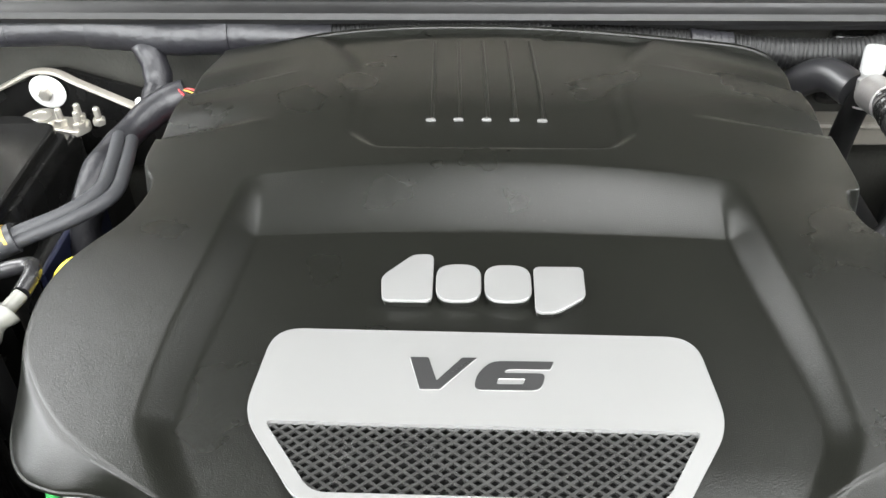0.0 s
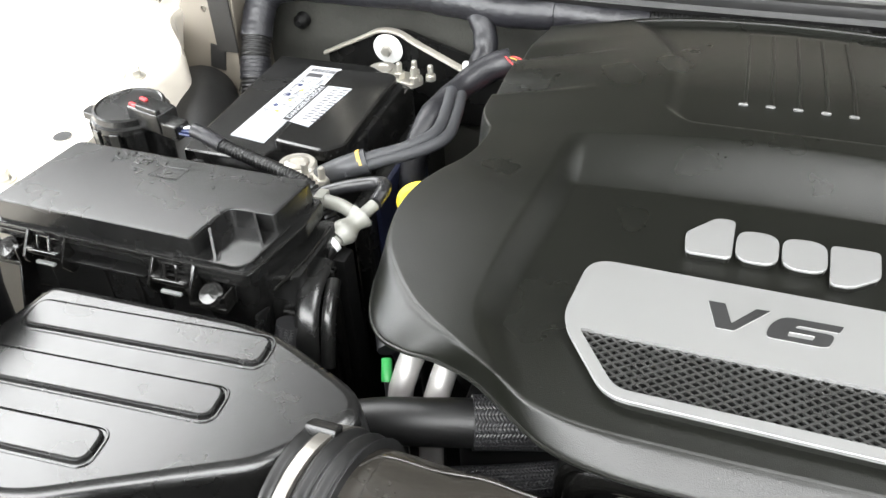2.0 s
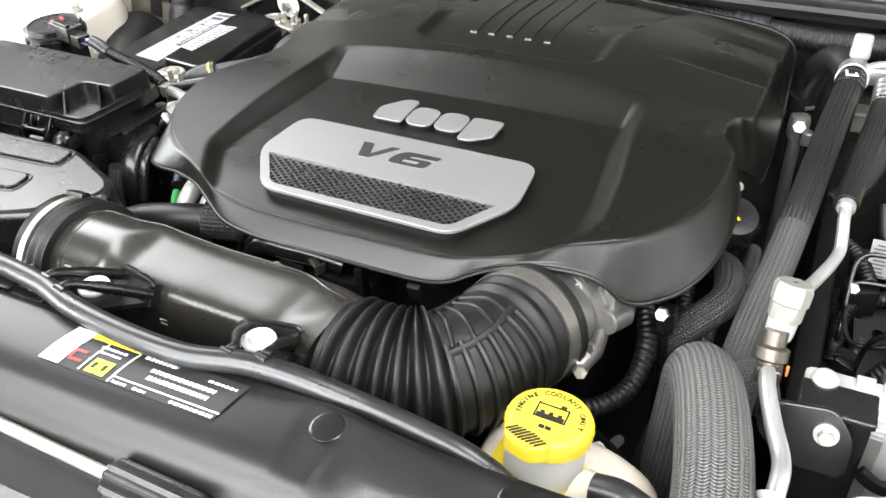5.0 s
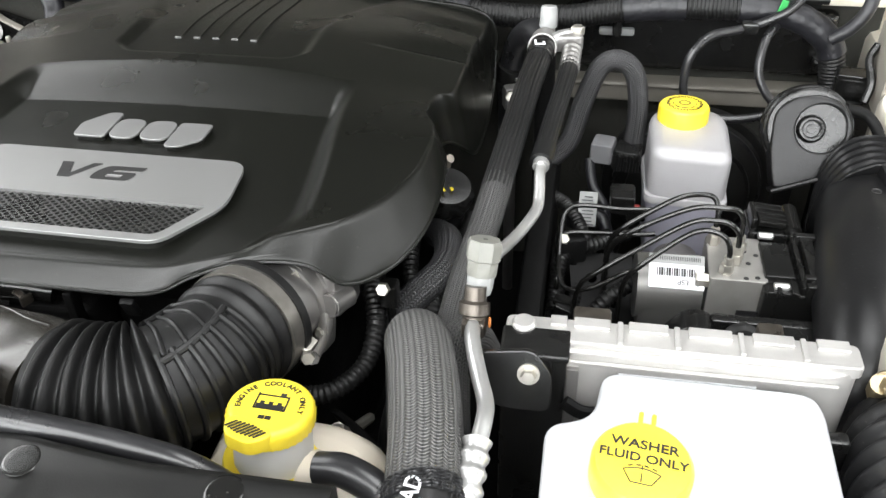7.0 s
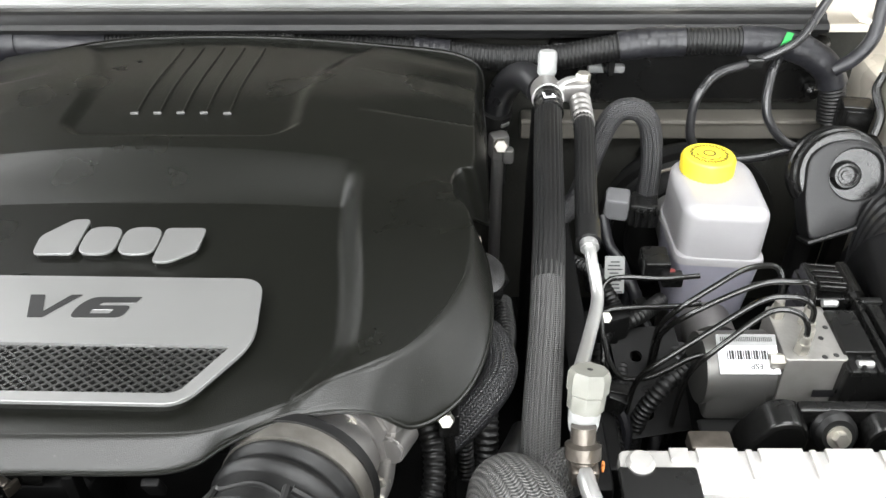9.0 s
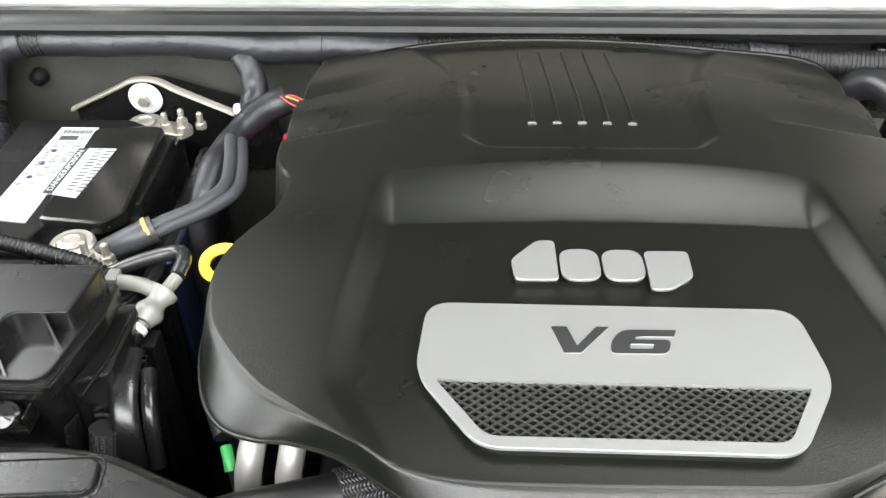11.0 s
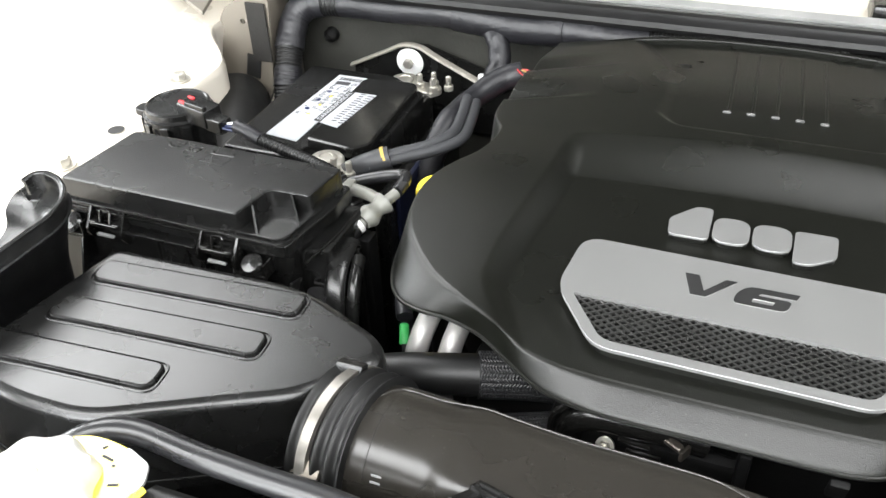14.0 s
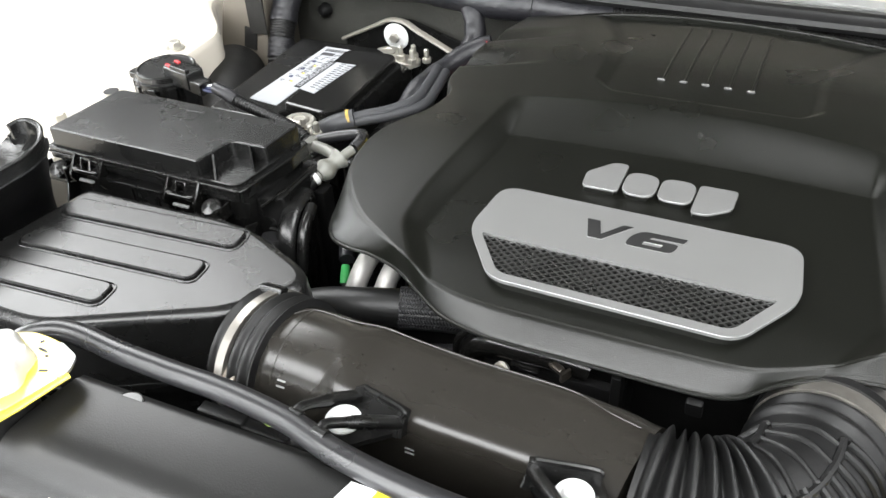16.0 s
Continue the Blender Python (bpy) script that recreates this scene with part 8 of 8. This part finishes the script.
part("metal_tab", joined(box((0.019, 0.006, 0.006), (-0.002, 0.186, 1.066), 0.002, rz=-30, rx=20), box((0.003, 0.010, 0.009), (-0.011, 0.190, 1.068), 0.001, rz=-30), box((0.003, 0.010, 0.009), (0.008, 0.181, 1.064), 0.001, rz=-30)), M_UNION, pu, "worn metal tab")
part("stud", moved(joined(lathe([(0.0, 0), (0.0085, 0), (0.0085, 0.0025), (0.006, 0.003)], segs=20), hexhead(0.0058, 0.008), lathe([(0.0, 0), (0.0028, 0), (0.0028, 0.012), (0.0, 0.012)], segs=12)), pose(-0.0445, 0.189, 1.043, 58, 0, -10) @ Matrix.Scale(0.8, 4)), M_ZINC, pu, "bright flange bolt")
part("strut", box((0.008, 0.012, 0.04), (0.045, 0.186, 1.055), 0.002), M_DARK, pu)
part("strut", box((0.012, 0.006, 0.02), (0.10, 0.178, 1.07), 0.002, rx=20), M_DARK, pu)

# ---- gap between engine cover and aircon hoses ----
oc = thing("oil_filler_cap", (0.312, 0.40, 0.95), "black oil filler cap with small yellow print", "oil cap")
part("cap", lathe([(0.024, -0.02), (0.026, -0.012), (0.026, 0.0), (0.022, 0.006), (0.0, 0.007)], (0.308, 0.425, 1.035), (18, 12, 0), 30, wave=lambda a, k: 0.0012 * math.cos(9 * a) if k < 3 else 0), M_PLASTIC, oc)
part("neck", sweep([(0.307, 0.426, 1.02), (0.29, 0.43, 0.96), (0.25, 0.44, 0.9)], 0.02, 12, 16), M_DARK, oc)
for k in range(4):
    part("print_bar", box((0.006, 0.0024, 0.0006), (0.306 + 0.004 * (k % 2) + 0.003 * k, 0.412 + 0.005 * k, 1.0412 - 0.002 * k + 0.002), 0, rz=-60, rx=18), M_YELLOW, oc)
for k, pts in enumerate(([(0.30, 0.40, 1.0), (0.318, 0.36, 1.02), (0.322, 0.32, 1.022), (0.30, 0.29, 1.01), (0.27, 0.28, 0.98)],
                         [(0.33, 0.44, 0.99), (0.33, 0.38, 1.0), (0.315, 0.33, 1.0), (0.312, 0.29, 0.99), (0.315, 0.26, 0.92)],
                         [(0.25, 0.32, 1.02), (0.262, 0.285, 1.02), (0.272, 0.255, 1.005), (0.268, 0.225, 0.985), (0.245, 0.20, 0.975), (0.215, 0.195, 0.97)],
                         [(0.285, 0.36, 1.02), (0.288, 0.33, 1.01), (0.293, 0.31, 0.99), (0.297, 0.30, 0.92)],
                         [(0.34, 0.30, 0.98), (0.325, 0.255, 1.0), (0.305, 0.235, 0.98), (0.29, 0.20, 0.93), (0.29, 0.18, 0.85)])):
    solid("engine_hose", sweep(pts, ribbed((0.014, 0.0085, 0.0075, 0.0065, 0.008)[k], 0.0013, 0.0048) if k in (1, 2, 3) else (0.014, 0.01, 0.009, 0.007, 0.008)[k], 240 if k in (1, 2, 3) else 50, 16), M_BRAIDFINE if k == 0 else M_RUBBER, "black ribbed hose beside the engine cover", "hose", "side hoses")
so = thing("small_sensor", (0.29, 0.28, 0.95), "small grey sensor with a bright star nut", "sensor")
part("body", joined(box((0.016, 0.016, 0.024), (0.283, 0.268, 1.03), 0.003), sweep([(0.283, 0.268, 1.02), (0.285, 0.27, 0.9), (0.285, 0.27, 0.64)], 0.004, 6, 8)), M_PLASTIC, so)
part("nut", hexhead(0.006, 0.008, (0.281, 0.258, 1.043), (60, 0, 0)), M_ZINC, so)
bo2 = thing("deep_bolt", (0.28, 0.2, 0.9), "grey bolts on the engine front below the hoses", "bolt", "deep bolts")
part("head", joined(hexhead(0.007, 0.01, (0.262, 0.155, 0.98), (60, 0, 0)), sweep([(0.262, 0.158, 0.98), (0.262, 0.18, 0.95), (0.262, 0.24, 0.9)], 0.005, 8, 8)), M_ZINC, bo2)
solid("thin_rod", sweep([(0.245, 0.20, 0.95), (0.28, 0.165, 0.965), (0.305, 0.145, 0.955), (0.31, 0.15, 0.90)], 0.004, 24, 8), M_DARK, "thin dark bent rod deep beside the radiator hose", "rod")
fr = thing("inner_frame_rail", (0.40, 0.5, 0.64), "dark upright frame beside the aircon hose", "frame")
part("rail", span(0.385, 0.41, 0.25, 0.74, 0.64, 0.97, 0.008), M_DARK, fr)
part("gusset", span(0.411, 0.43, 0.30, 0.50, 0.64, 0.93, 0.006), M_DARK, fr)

random.seed(21)
fb2 = thing("frame_bracket", (0.46, 0.40, 0.64), "grimy perforated steel bracket deep beside the brake pipes", "bracket")
part("plate", moved(sheet([(-0.03, -0.05), (0.035, -0.05), (0.04, 0.05), (-0.025, 0.055)], [[(cx + 0.006 * math.cos(a * 0.6283), cy + 0.006 * math.sin(a * 0.6283)) for a in range(10)] for cx, cy in ((-0.01, -0.03), (0.015, -0.005), (-0.005, 0.025))], -0.002, 0.002), pose(0.465, 0.40, 0.93, 25, 0, 12)), M_DARK, fb2)
part("leg", span(0.455, 0.475, 0.39, 0.41, 0.64, 0.93, 0.003), M_DARK, fb2)
for k, (x, y, z) in enumerate(((0.435, 0.545, 0.93), (0.47, 0.475, 0.945), (0.50, 0.43, 0.93), (0.43, 0.37, 0.94))):
    cl2 = thing("wiring_clip", (x, y, z), "black wiring connector deep in the engine bay", "connector", "deep connectors")
    part("shell", joined(box((0.022, 0.018, 0.02), (x, y, z), 0.002, rz=25 * k, rx=15), box((0.012, 0.02, 0.006), (x, y, z + 0.011), 0.001, rz=25 * k)), M_PLASTIC if k % 2 else M_GREYRUBBER, cl2)
    part("lead", sweep([(x, y, z), (x + 0.01, y - 0.02, z - 0.03), (x - 0.005, y - 0.03, z - 0.1), (x, y - 0.03, 0.64)], 0.005, 30, 8), M_TAPE, cl2)
for k, pts in enumerate(([(0.40, 0.56, 0.95), (0.43, 0.52, 0.955), (0.45, 0.46, 0.94), (0.44, 0.40, 0.93), (0.43, 0.34, 0.90)], [(0.49, 0.49, 0.95), (0.46, 0.45, 0.965), (0.425, 0.43, 0.96), (0.42, 0.38, 0.93)],
                         [(0.50, 0.40, 0.96), (0.485, 0.38, 0.965), (0.465, 0.365, 0.955), (0.45, 0.36, 0.92), (0.45, 0.36, 0.85)])):
    solid("ribbed_loom", sweep(pts, ribbed(0.0068, 0.0013, 0.0048), 170, 12), M_RUBBER, "thin corrugated loom between the brake pipes", "wiring loom", "thin looms")
